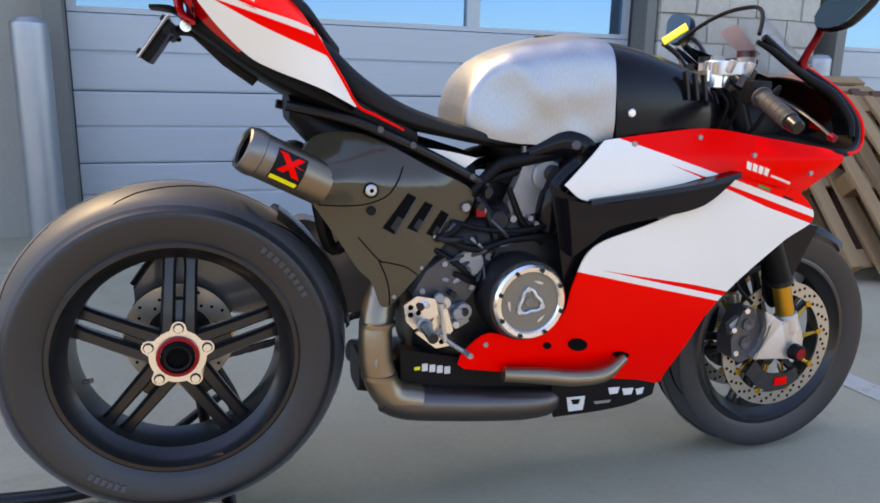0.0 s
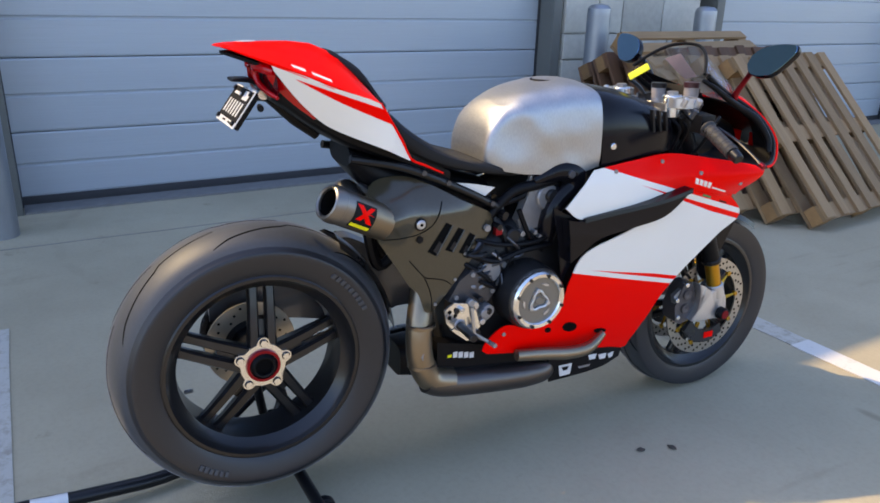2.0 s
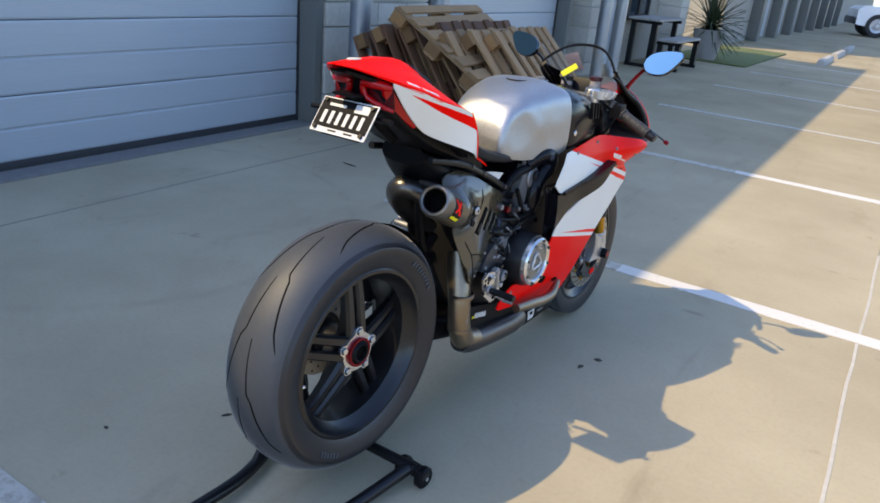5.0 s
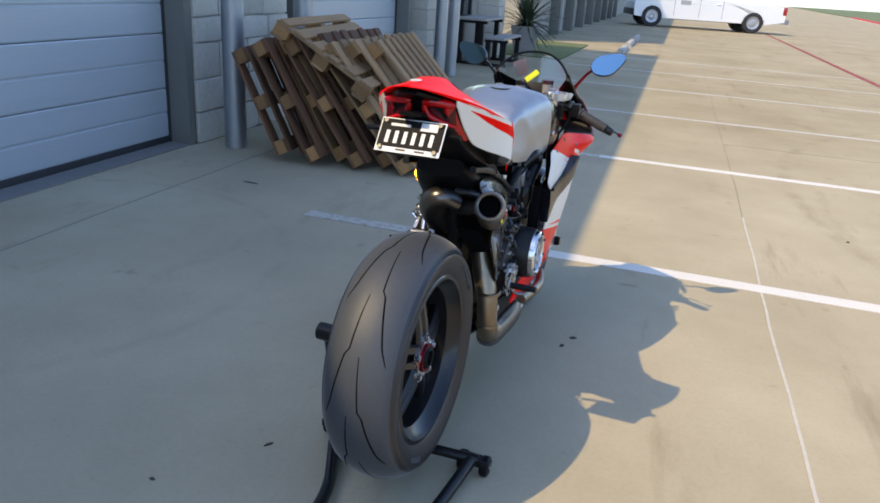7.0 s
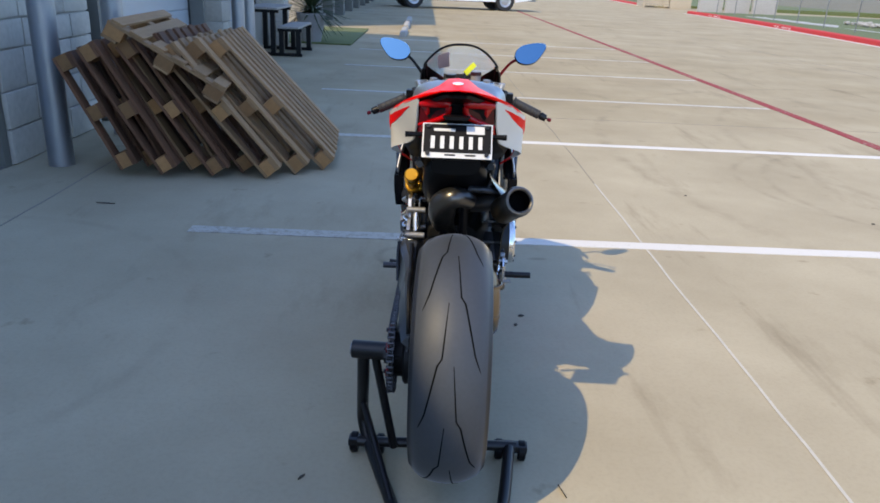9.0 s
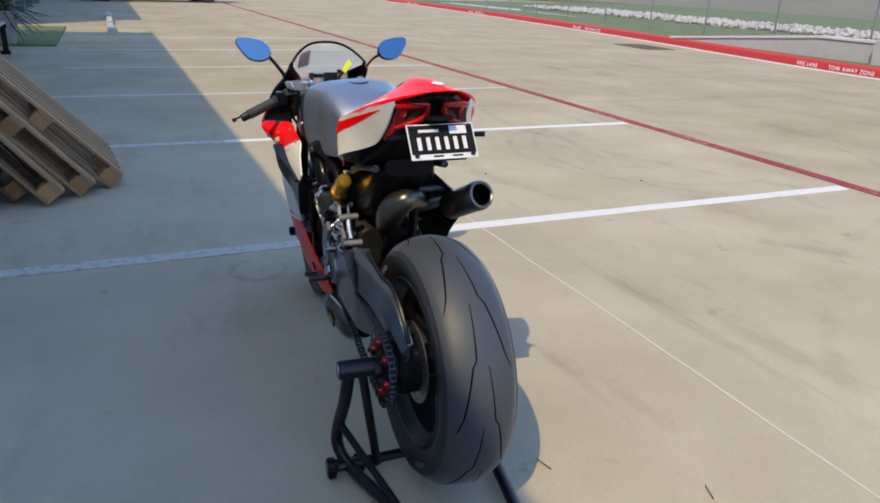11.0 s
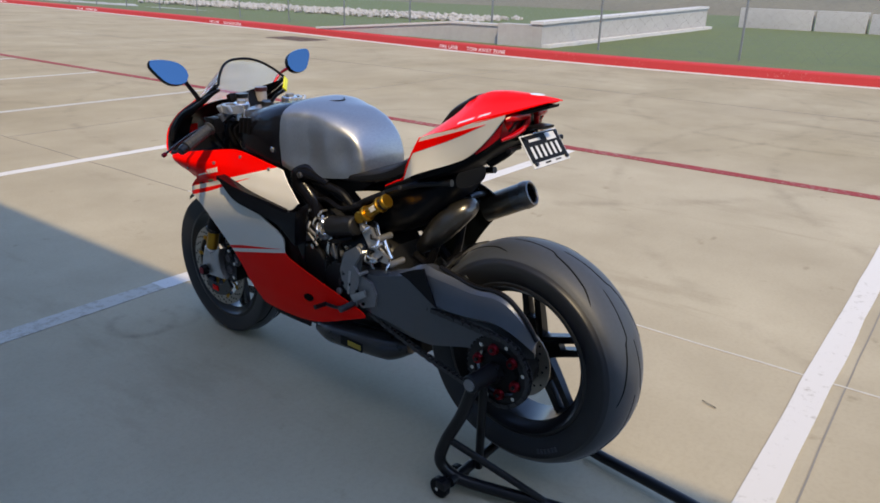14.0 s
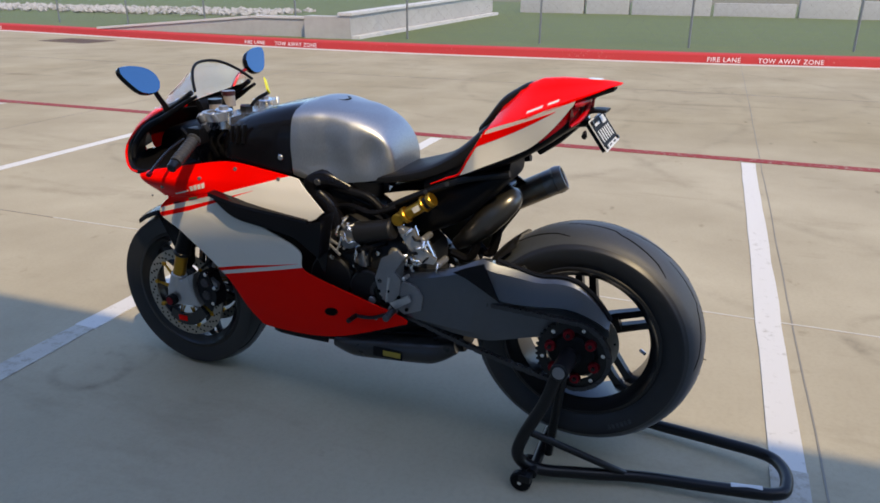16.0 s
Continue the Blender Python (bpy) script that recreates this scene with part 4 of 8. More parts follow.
# valve stem
b = bm_new()
rod(b, (0.02, -0.176, -0.05), (0.03, -0.160, -0.045), 0.005)
part("valve_stem", b, MACHINED, rw)


def tread(w, radius, half, n, mirror, phase):
    """Long kinked grooves cut across the tread, each a thin dark sliver lying in the rubber."""
    k = half / 0.1
    crown = sorted(q for q in tyre_profile(half, radius) if q[1] > radius - 0.045)
    def surf(u):                     # tread radius at side distance u
        return float(np.interp(abs(u), [q[0] for q in crown], [q[1] for q in crown])) + 0.0006
    for i in range(n):
        for s in (-1, 1):
            b = bm_new()
            pts = [(0.009, 0.0), (0.020, 0.40), (0.031, 0.45), (0.058, 0.82), (0.074, 0.95)]
            path = []
            for u, a in pts:
                path.append((s * u * k, a))
            loops = []
            dense = []
            for (u0, a0), (u1, a1) in zip(path, path[1:]):
                for q in np.linspace(0, 1, 6, endpoint=False):
                    dense.append((u0 + (u1 - u0) * q, a0 + (a1 - a0) * q))
            dense.append(path[-1])
            for j, (u, a) in enumerate(dense):
                wd = 0.0021 * math.sin(math.pi * min(1, max(0.05, j / (len(dense) - 1)))) ** 0.4
                ang = phase + 2 * math.pi * (i + (0.5 if s > 0 else 0)) / n + a * mirror
                ring = []
                for du, dr in ((-wd, 0), (wd, 0), (wd, -0.003), (-wd, -0.003)):
                    r = surf(u + du) + dr
                    ring.append((u + du, r * math.sin(ang), r * math.cos(ang)))
                loops.append(ring)
            rings(b, loops)
            part("tread_groove", b, GROOVE, w)

tread(rw, 0.336, 0.098, 7, -1, 0.2)
tread(fw, 0.298, 0.062, 8, -1, 0.1)


def disc(w, x, r0, r1, thick, material, holes=0, label="", hole_r=0.0035):
    b = bm_new()
    lathe(b, [(x - thick, r0), (x - thick, r1), (x + thick, r1), (x + thick, r0), (x - thick, r0)], seg=64)
    d = part("brake_disc", b, material, w, label)
    for k in range(holes):
        t = 2 * math.pi * k / holes
        r = r0 + (r1 - r0) * (0.25 + 0.25 * (k % 3))
        q = bm_new()
        rod(q, (x - thick - 0.0006, r * math.sin(t), r * math.cos(t)), (x + thick + 0.0006, r * math.sin(t), r * math.cos(t)), hole_r, seg=8)
        part("drill_hole", q, GROOVE, d)
    return d

disc(rw, -0.068, 0.066, 0.112, 0.0025, DISC_STEEL, 30, "drilled steel rear brake disc")
disc(fw, 0.068, 0.131, 0.165, 0.0025, DISC_STEEL, 72, "drilled steel front brake disc", 0.0042)
disc(fw, -0.068, 0.131, 0.165, 0.0025, DISC_STEEL, 72, "drilled steel front brake disc", 0.0042)
for s in (-1, 1):
    for k in range(9):
        t = 2 * math.pi * k / 9
        b = bm_new()
        for o in (-0.10, 0.10):
            rod(b, (s * 0.066, 0.060 * math.sin(t + o), 0.060 * math.cos(t + o)), (s * 0.068, 0.127 * math.sin(t), 0.127 * math.cos(t)), 0.0034, seg=6)
        rod(b, (s * 0.063, 0.130 * math.sin(t), 0.130 * math.cos(t)), (s * 0.074, 0.130 * math.sin(t), 0.130 * math.cos(t)), 0.0085, seg=12, bevel=0.0015)
        part("disc_carrier", b, GOLD, fw, "gold disc carrier arm")

# ---- tank, airbox cover, seat ----
b = bm_new()
tank_side = [(0.96, 0.0), (0.985, 0.15), (1.0, 0.40), (0.985, 0.60), (0.95, 0.76), (0.88, 0.855), (0.75, 0.92), (0.55, 0.965), (0.30, 0.992), (0.0, 1.0)]
tank_side = [(p.x, p.y) for p in smooth_path([(x, h, 0) for x, h in tank_side], 4)]
tank_side = tank_side + [(-x, h) for x, h in tank_side[-2::-1]]
tank_sec = [(0.566, 0.070, 0.840, 0.856), (0.569, 0.089, 0.836, 0.898), (0.579, 0.101, 0.832, 0.936), (0.600, 0.111, 0.825, 0.968), (0.636, 0.120, 0.817, 0.993), (0.690, 0.132, 0.810, 1.014),
            (0.770, 0.151, 0.808, 1.031), (0.83, 0.165, 0.815, 1.036), (0.864, 0.172, 0.826, 1.032)]
rings(b, [[(x * p.y, p.x, p.z + (q.x - p.z) * h) for x, h in tank_side] for p, q in zip(smooth_path([r[:3] for r in tank_sec], 8), smooth_path([(r[3], 0, 0) for r in tank_sec], 8))])
for v in b.verts:                                    # hand-beaten sheet: flats, knee dents and soft ripples
    x, y, z = v.co
    s = 1 if x > 0 else -1
    side = min(1.0, abs(x) / 0.10)
    v.co.x -= s * side * (0.6 if s > 0 else 1.0) * (0.017 * math.exp(-((y - 0.635) ** 2 / 0.0022 + (z - 0.905) ** 2 / 0.0030)) + 0.008 * math.exp(-((y - 0.76) ** 2 / 0.0040 + (z - 0.86) ** 2 / 0.0018)))
    if s < 0:
        ridge = max(0.0, 1 - abs(y - 0.655 + 0.35 * (z - 0.93)) / 0.085) * max(0.0, 1 - abs(z - 0.915) / 0.11)
        hollow = max(0.0, 1 - abs(y - 0.765) / 0.075) * max(0.0, 1 - abs(z - 0.92) / 0.10)
        v.co.x += side * (0.012 * hollow - 0.010 * ridge)
    else:
        v.co.x += side * 0.003 * math.exp(-((y - 0.70 + 0.9 * (z - 0.93)) ** 2 / 0.0007))
    v.co += 0.0020 * side * noise.noise_vector(Vector((8 * s, 0, 0)) + Vector((x, y, z)) * 17)
    v.co.z += 0.003 * noise.noise(Vector((x, y, 3)) * 14) * (1 if z > 0.98 else 0)
    v.co.y -= 0.04 * (z - 0.92) * max(0.0, (y - 0.78) / 0.10)
    v.co.y += max(0.0, 1 - (y - 0.566) / 0.20) ** 1.5 * 0.10 * max(0.0, z - 0.88)      # rear face leans forwards
part("tank", b, TANK, bike, "brushed bare aluminium fuel tank")
b = bm_new()
hump(b, [(0.868, 0.170, 0.826, 1.024), (0.92, 0.174, 0.835, 1.019), (1.00, 0.168, 0.842, 1.002), (1.09, 0.155, 0.845, 0.972), (1.14, 0.134, 0.848, 0.938), (1.165, 0.106, 0.850, 0.905)], n=3.8, seg=44, fine=4)
for v in b.verts:
    v.co.y -= 0.04 * (v.co.z - 0.92) * max(0.0, 1 - (v.co.y - 0.868) / 0.12)
cover = part("airbox_cover", b, GLOSS_BLACK, bike, "gloss carbon-black airbox cover")
for s in (-1, 1):
    b = bm_new()
    rod(b, (s * 0.150, 0.902, 0.876), (s * 0.178, 0.902, 0.876), 0.009, seg=14, bevel=0.002)
    part("cover_bolt", b, MACHINED, cover)
    for i in range(3):
        b = bm_new()
        rings(b, [[(s * 0.1640 + dx, y + 0.20 * (0.952 - z) + dy, z) for dx, dy in ((-0.006, -0.003), (0.006, -0.003), (0.006, 0.003), (-0.006, 0.003))] for y, z in ((1.030 + 0.022 * i, 0.962 - 0.003 * i), (1.030 + 0.022 * i, 0.904))])
        part("louvre", b, BLACK_STEEL, cover)
b = bm_new()
lathe(b, [(1.022, 0.0), (1.040, 0.030), (1.043, 0.040), (1.036, 0.044), (1.020, 0.044)], centre=(0, 0.80, -0.010), axis="z", seg=28)
part("fuel_cap", b, SATIN_BLACK, bike, "round black fuel cap")
b = bm_new()
hump(b, [(0.235, 0.060, 0.965, 1.045), (0.300, 0.095, 0.915, 1.000), (0.365, 0.112, 0.870, 0.940), (0.45, 0.120, 0.838, 0.886), (0.56, 0.118, 0.815, 0.850), (0.64, 0.105, 0.800, 0.834), (0.70, 0.085, 0.795, 0.822)], n=3.5, seg=28, full=True, fine=4)
part("seat", b, SEAT_BLACK, bike, "black vinyl rider seat")

# ---- fairing ----
z_width = curve_fn([(0.22, 0.108), (0.26, 0.134), (0.30, 0.150), (0.36, 0.168), (0.45, 0.188), (0.56, 0.205), (0.66, 0.214), (0.74, 0.213), (0.79, 0.205), (0.835, 0.189), (0.87, 0.176)])
y_taper = curve_fn([(0.5, 0.95), (0.7, 0.98), (0.95, 1.0), (1.15, 0.975), (1.28, 0.935), (1.38, 0.885), (1.45, 0.81)])
def ease(t):
    t = min(1.0, max(0.0, t))
    return t * t * (3 - 2 * t)
fair_x = lambda y, z: z_width(z) * y_taper(y) + 0.072 * ease((y - 1.08) / 0.30) * ease((z - 0.70) / 0.09) * (1 - 0.35 * ease((z - 0.78) / 0.06))      # flares out below the cockpit
for s, nm in ((1, "right"), (-1, "left")):
    b = bm_new()
    sheet(b, [(0.835, 0.822), (0.95, 0.836), (1.09, 0.846), (1.22, 0.828), (1.32, 0.812), (1.390, 0.798)],
          [(0.742, 0.735), (0.800, 0.702), (0.95, 0.722), (1.125, 0.752), (1.27, 0.720), (1.350, 0.712)], fair_x, n=44, m=14, side=s)
    part("upper_fairing_side", b, LIVERY, bike, "red and off-white upper fairing panel")
    b = bm_new()
    rear = [(0.815, 0.606), (0.780, 0.530), (0.762, 0.455), (0.690, 0.408), (0.605, 0.430), (0.555, 0.392), (0.545, 0.362)] if s > 0 else [(0.838, 0.600), (0.836, 0.540), (0.780, 0.512), (0.700, 0.486), (0.600, 0.455), (0.520, 0.428), (0.495, 0.414)]
    foot = [(0.98, 0.276), (0.80, 0.306), (0.56, 0.350)] if s > 0 else [(0.78, 0.292), (0.50, 0.402)]
    sheet(b, [(1.125, 0.750), (1.065, 0.697), (0.93, 0.648)] + rear,
          [(1.25, 0.722), (1.335, 0.705), (1.390, 0.644), (1.31, 0.598), (1.22, 0.530), (1.138, 0.448), (1.094, 0.360)] + ([(1.062, 0.290), (1.050, 0.258)] if s > 0 else [(1.060, 0.304), (1.015, 0.278)]) + foot, fair_x, n=64, m=20, side=s)
    part("lower_fairing_side", b, LIVERY, bike, "off-white and red lower fairing panel")
    b = bm_new()
    sheet(b, [(1.105, 0.785), (1.22, 0.775), (1.345, 0.760)], [(1.120, 0.715), (1.22, 0.700), (1.340, 0.675)], fair_x, n=14, m=6, side=s, lift=-0.0045, thick=0.003)
    part("fairing_joint", b, LIVERY, bike)
    fin_x = lambda y, z: fair_x(y, z) + 0.010 + 0.022 * ease((y - 0.86) / 0.26)
    # black duct fin between them
    b = bm_new()
    sheet(b, [(0.720, 0.735), (0.800, 0.704), (0.95, 0.722), (1.05, 0.737), (1.130, 0.754)], [(0.770, 0.520), (0.812, 0.602), (0.93, 0.646), (1.062, 0.696), (1.126, 0.748)],
          lambda y, z: fair_x(y, z) - 0.022, n=30, m=10, side=s)
    part("side_duct", b, GLOSS_BLACK, bike, "gloss black side duct")
    b = bm_new()
    prof = [(0.796, 0.706), (0.95, 0.724), (1.05, 0.739), (1.132, 0.757)]
    rings(b, [[(s * (fin_x(y, z) + dx), y, z + dz) for dx, dz in ((-0.05, 0.004), (0.0, 0.0), (0.002, -0.010), (-0.05, -0.014))] for y, z in resample(prof, 14)])
    sheet(b, [(0.745, 0.708), (0.790, 0.700), (0.852, 0.700), (0.95, 0.718), (1.040, 0.737), (1.134, 0.759)], [(0.765, 0.590), (0.800, 0.615), (0.850, 0.648), (0.95, 0.668), (1.050, 0.692), (1.130, 0.754)], fin_x, n=26, m=8, side=s, thick=0.030)
    part("duct_fin", b, GLOSS_BLACK, bike, "gloss black winglet fin along the side")

# ---- tail ----
tail_w = curve_fn([(-0.05, 0.008), (-0.03, 0.034), (0.0, 0.066), (0.06, 0.110), (0.12, 0.144), (0.18, 0.171), (0.24, 0.187), (0.285, 0.187), (0.31, 0.176), (0.34, 0.160), (0.38, 0.150), (0.46, 0.128)])
def tail_ring(y, zt, zs):
    """A thin arched shell: crest at zt, shoulders at zs, open below."""
    w = tail_w(y)
    th = 0.003 + 0.009 * min(1.0, (y + 0.042) / 0.10)
    at = lambda k: zs + (zt - zs) * k
    half = [(0.0, zt), (0.16 * w, zt - 0.002), (0.32 * w, at(0.72)), (0.54 * w, at(0.49)), (0.80 * w, at(0.21)), (w, zs), (0.99 * w, zs - 0.6 * th)]
    inner = [(0.80 * w, at(0.21) - th), (0.54 * w, at(0.49) - th), (0.30 * w, at(0.74) - th), (0.0, zt - th)]
    ring = half + inner
    return [Vector((x, y, z)) for x, z in ring] + [Vector((-x, y, z)) for x, z in ring[-2:0:-1]]
tail_sec = [(-0.046, 1.125, 1.123), (-0.025, 1.128, 1.119), (0.01, 1.130, 1.107), (0.06, 1.131, 1.090), (0.11, 1.131, 1.071), (0.16, 1.126, 1.050),
            (0.21, 1.106, 1.030), (0.255, 1.062, 1.013), (0.272, 1.036, 0.985), (0.286, 1.012, 0.965)]
tail_top, tail_rim = curve_fn([(r[0], r[1]) for r in tail_sec]), curve_fn([(r[0], r[2]) for r in tail_sec] + [(0.338, 0.882)])
def cowl_x(y, z):
    """Half width of the cowl at height z."""
    k = (z - tail_rim(y)) / (tail_top(y) - tail_rim(y))
    return tail_w(y) * float(np.interp(k, [0, 0.21, 0.49, 0.72, 1.0], [1.0, 0.80, 0.54, 0.32, 0.0]))
b = bm_new()
rings(b, [tail_ring(*r) for r in tail_sec])
cowl = part("tail_cowl", b, RED, bike, "red tail cowl", smooth=35)
# black lining under the overhang and inside the side panels
b = bm_new()
def core_ring(y, zt, zs, zb):
    w = tail_w(y) * (0.80 + 0.10 * ease((y - 0.20) / 0.08))
    half = [(0.0, zt - 0.0145), (0.34 * w, zt * 0.70 + zs * 0.30 - 0.0145), (0.58 * w, zt * 0.34 + zs * 0.66 - 0.0145), (0.9 * w, zs - 0.010), (0.93 * w, (zs + zb) / 2), (0.80 * w, zb), (0.0, zb)]
    return [Vector((x, y, z)) for x, z in half] + [Vector((-x, y, z)) for x, z in half[-2:0:-1]]
rings(b, [core_ring(*r) for r in ((-0.030, 1.1265, 1.118, 1.104), (0.01, 1.129, 1.105, 1.090), (0.045, 1.130, 1.093, 1.078), (0.055, 1.130, 1.089, 1.030), (0.10, 1.130, 1.072, 1.015), (0.16, 1.126, 1.047, 0.975), (0.21, 1.105, 1.027, 0.945), (0.255, 1.060, 1.010, 0.922),
                                    (0.278, 1.028, 0.974, 0.910), (0.308, 0.983, 0.928, 0.892), (0.337, 0.928, 0.884, 0.872))])
part("tail_lining", b, SATIN_BLACK, bike, "black lining under the tail cowl")
tail_x = lambda y, z: tail_w(y) * 0.99 + 0.003 - 0.50 * max(0.0, tail_rim(y) - z) * (1 - ease((y - 0.15) / 0.15))      # tucks in towards the bottom
for s in (1, -1):
    b = bm_new()
    sheet(b, [(0.050, 1.087), (0.11, 1.067), (0.161, 1.045), (0.256, 1.011), (0.280, 0.970), (0.309, 0.926), (0.337, 0.883)],
          [(0.054, 1.076), (0.10, 1.016), (0.148, 0.968), (0.19, 0.944), (0.264, 0.914), (0.305, 0.894), (0.334, 0.880)], tail_x, n=30, m=10, side=s)
    part("tail_side_panel", b, WHITE, bike, "off-white tail side panel")
    b = bm_new()
    sheet(b, [(0.094, 1.0600), (0.18, 1.029), (0.263, 1.000)], [(0.094, 1.0590), (0.18, 1.012), (0.283, 0.966)], tail_x, n=20, m=4, side=s, lift=0.0012, thick=0.002)
    part("tail_stripe", b, RED, bike)
    b = bm_new()
    tube(b, [(s * (tail_x(y, z) - 0.0005), y, z) for y, z in ((0.256, 1.013), (0.281, 0.970), (0.310, 0.926), (0.338, 0.883), (0.377, 0.864), (0.432, 0.838))], [0.002, 0.003, 0.0035, 0.003, 0.003, 0.002], seg=8, flat=1.0)
    part("tail_edge_stripe", b, RED, bike)
    for i in range(2):
        b = bm_new()
        y0 = 0.090 + 0.036 * i
        y1 = y0 + 0.024 + 0.012 * i
        sheet(b, [(y0, tail_rim(y0) + 0.011), (y1, tail_rim(y1) + 0.011)], [(y0, tail_rim(y0) + 0.006), (y1, tail_rim(y1) + 0.006)], cowl_x, n=4, m=3, side=s, lift=0.0015, thick=0.003)
        part("tail_lettering_bar", b, WHITE, bike, "small pale marking bar")
    # tail light: a rounded bar tucked under the cowl and a ribbon that curls down and outwards from its inner end
    b = bm_new()
    tube(b, [(s * 0.020, 0.034, 1.074), (s * 0.028, 0.034, 1.080), (s * 0.050, 0.038, 1.080), (s * 0.074, 0.046, 1.077), (s * 0.092, 0.056, 1.073)], [0.009, 0.0115, 0.012, 0.011, 0.007], seg=16, n=5)
    tl = part("tail_light", b, LENS_RED, bike, "glossy red tail light lens", smooth=60)
    b = bm_new()
    tube(b, [(s * 0.021, 0.033, 1.074), (s * 0.022, 0.034, 1.060), (s * 0.030, 0.037, 1.047), (s * 0.048, 0.042, 1.037), (s * 0.072, 0.049, 1.028), (s * 0.096, 0.060, 1.020)], [0.008, 0.008, 0.0075, 0.007, 0.006, 0.004], seg=12, n=5)
    part("light_ribbon", b, LENS_RED, tl, smooth=60)
    b = bm_new()
    rings(b, [[(s * 0.020, 0.046, 1.076), (s * 0.050, 0.048, 1.078), (s * 0.092, 0.060, 1.072)], [(s * 0.026, 0.047, 1.056), (s * 0.056, 0.050, 1.052), (s * 0.094, 0.062, 1.046)], [(s * 0.040, 0.048, 1.040), (s * 0.066, 0.052, 1.032), (s * 0.096, 0.064, 1.022)]], closed=False, cap=False)
    part("light_inner_lens", b, INNER_LENS, tl, "deep red inner lens")
    b = bm_new()
    sheet(b, [(0.040, 1.080), (0.060, 1.066), (0.104, 1.014), (0.142, 0.978)], [(0.046, 1.060), (0.060, 1.040), (0.096, 1.004), (0.136, 0.972)], lambda y, z: tail_x(y, z) - 0.010, n=16, m=6, side=s, thick=0.006)
    part("light_side_lens", b, LENS_RED, tl)
    # indicator
    b = bm_new()
    tube(b, [(s * 0.055, 0.030, 1.000), (s * 0.085, 0.024, 1.003), (s * 0.126, 0.016, 1.004)], [0.005, 0.006, 0.007], seg=10)
    part("indicator", b, SATIN_BLACK, bike, "small black turn indicator")
b = bm_new()
hump(b, [(0.176, 0.020, 1.094, 1.112), (0.198, 0.038, 1.078, 1.114), (0.228, 0.046, 1.055, 1.098), (0.265, 0.055, 1.030, 1.072), (0.300, 0.062, 0.985, 1.024), (0.325, 0.05, 0.965, 0.995)], n=3, seg=20, full=True, fine=3)
part("seat_pad", b, SEAT_BLACK, bike, "black foam tail pad")
b = bm_new()
lathe(b, [(0.0, 0.0), (0.0, 0.017), (0.0015, 0.017), (0.0015, 0.0)], axis="z", seg=24)
bmesh.ops.transform(b, verts=b.verts, matrix=Matrix.Diagonal((0.8, 1.2, 1, 1)))
bmesh.ops.transform(b, verts=b.verts, matrix=pose(0.0, 0.022, 1.1298, 0.8, 0, 0))
part("round_sticker", b, WHITE, bike, "round white sticker on the tail")
# dark under-tail
b = bm_new()
hump(b, [(0.055, 0.070, 1.010, 1.070), (0.09, 0.085, 0.985, 1.050), (0.13, 0.090, 0.955, 1.010), (0.21, 0.100, 0.905, 0.965), (0.30, 0.105, 0.868, 0.925), (0.40, 0.105, 0.830, 0.880), (0.47, 0.100, 0.800, 0.840)], n=4, seg=24, full=True, fine=3)
part("undertail", b, SATIN_BLACK, bike, "black plastic undertail")
# number plate on its bracket
PL = pose(0.004, -0.010, 0.997, 54, 0, 0)
arm_b = bm_new()
tube(arm_b, [(0.0, 0.110, 0.985), (0.0, 0.065, 1.010), (0.0, 0.030, 1.012), (0.0, 0.004, 0.995)], [0.018, 0.016, 0.014, 0.012], seg=10, flat=0.7)
box(arm_b, (-0.060, -0.044, -0.020), (0.060, 0.040, -0.003), m=PL, bevel=0.004)
tube(arm_b, [(0.0, 0.045, 1.028), (0.010, 0.075, 1.005), (0.012, 0.12, 0.965), (0.010, 0.17, 0.925)], [0.012, 0.016, 0.018, 0.014], seg=10)
plate_arm = part("plate_bracket", arm_b, SATIN_BLACK, bike, "black licence plate bracket")
b = bm_new()
rod(b, (0.016, 0.046, 1.020), (0.030, 0.046, 1.020), 0.011, seg=16)
part("pivot_bolt", b, MACHINED, plate_arm)
b = bm_new()
hump(b, [(-0.016, 0.030, 1.048, 1.056), (0.02, 0.035, 1.044, 1.056), (0.045, 0.025, 1.030, 1.045)], n=3, seg=14, full=True, fine=2)
part("plate_light", b, SATIN_BLACK, plate_arm)
b = bm_new()
box(b, (-0.086, -0.046, -0.0025), (0.086, 0.046, 0.0), m=PL, bevel=0.0012)
plate = part("number_plate", b, PLATE_WHITE, bike, "black number plate in a white frame")
b = bm_new()
box(b, (-0.0825, -0.032, 0.0), (0.0825, 0.0425, 0.0012), m=PL)
part("plate_field", b, PLATE_BLACK, plate)
bars = [((-0.065 + 0.0233 * i, -0.022), (-0.055 + 0.0233 * i, 0.011)) for i in range(6)]
for lo, hi in bars + [((-0.058, 0.024), (-0.006, 0.031)), ((0.022, 0.018), (0.066, 0.039))]:
    b = bm_new()
    box(b, (*lo, 0.0012), (*hi, 0.0018), m=PL)
    part("plate_bar", b, PLATE_WHITE, plate, smooth=0)
for x in (-0.030, 0.020):
    b = bm_new()
    box(b, (x, -0.040, 0.0), (x + 0.026, -0.036, 0.0008), m=PL)
    part("plate_bar", b, SATIN_BLACK, plate, smooth=0)
for x in (-0.072, 0.072):
    for yy in (-0.036, 0.036):
        b = bm_new()
        rod(b, PL @ Vector((x, yy, -0.002)), PL @ Vector((x, yy, 0.006)), 0.0055, seg=8)
        part("plate_bolt", b, BLACK_STEEL, plate)

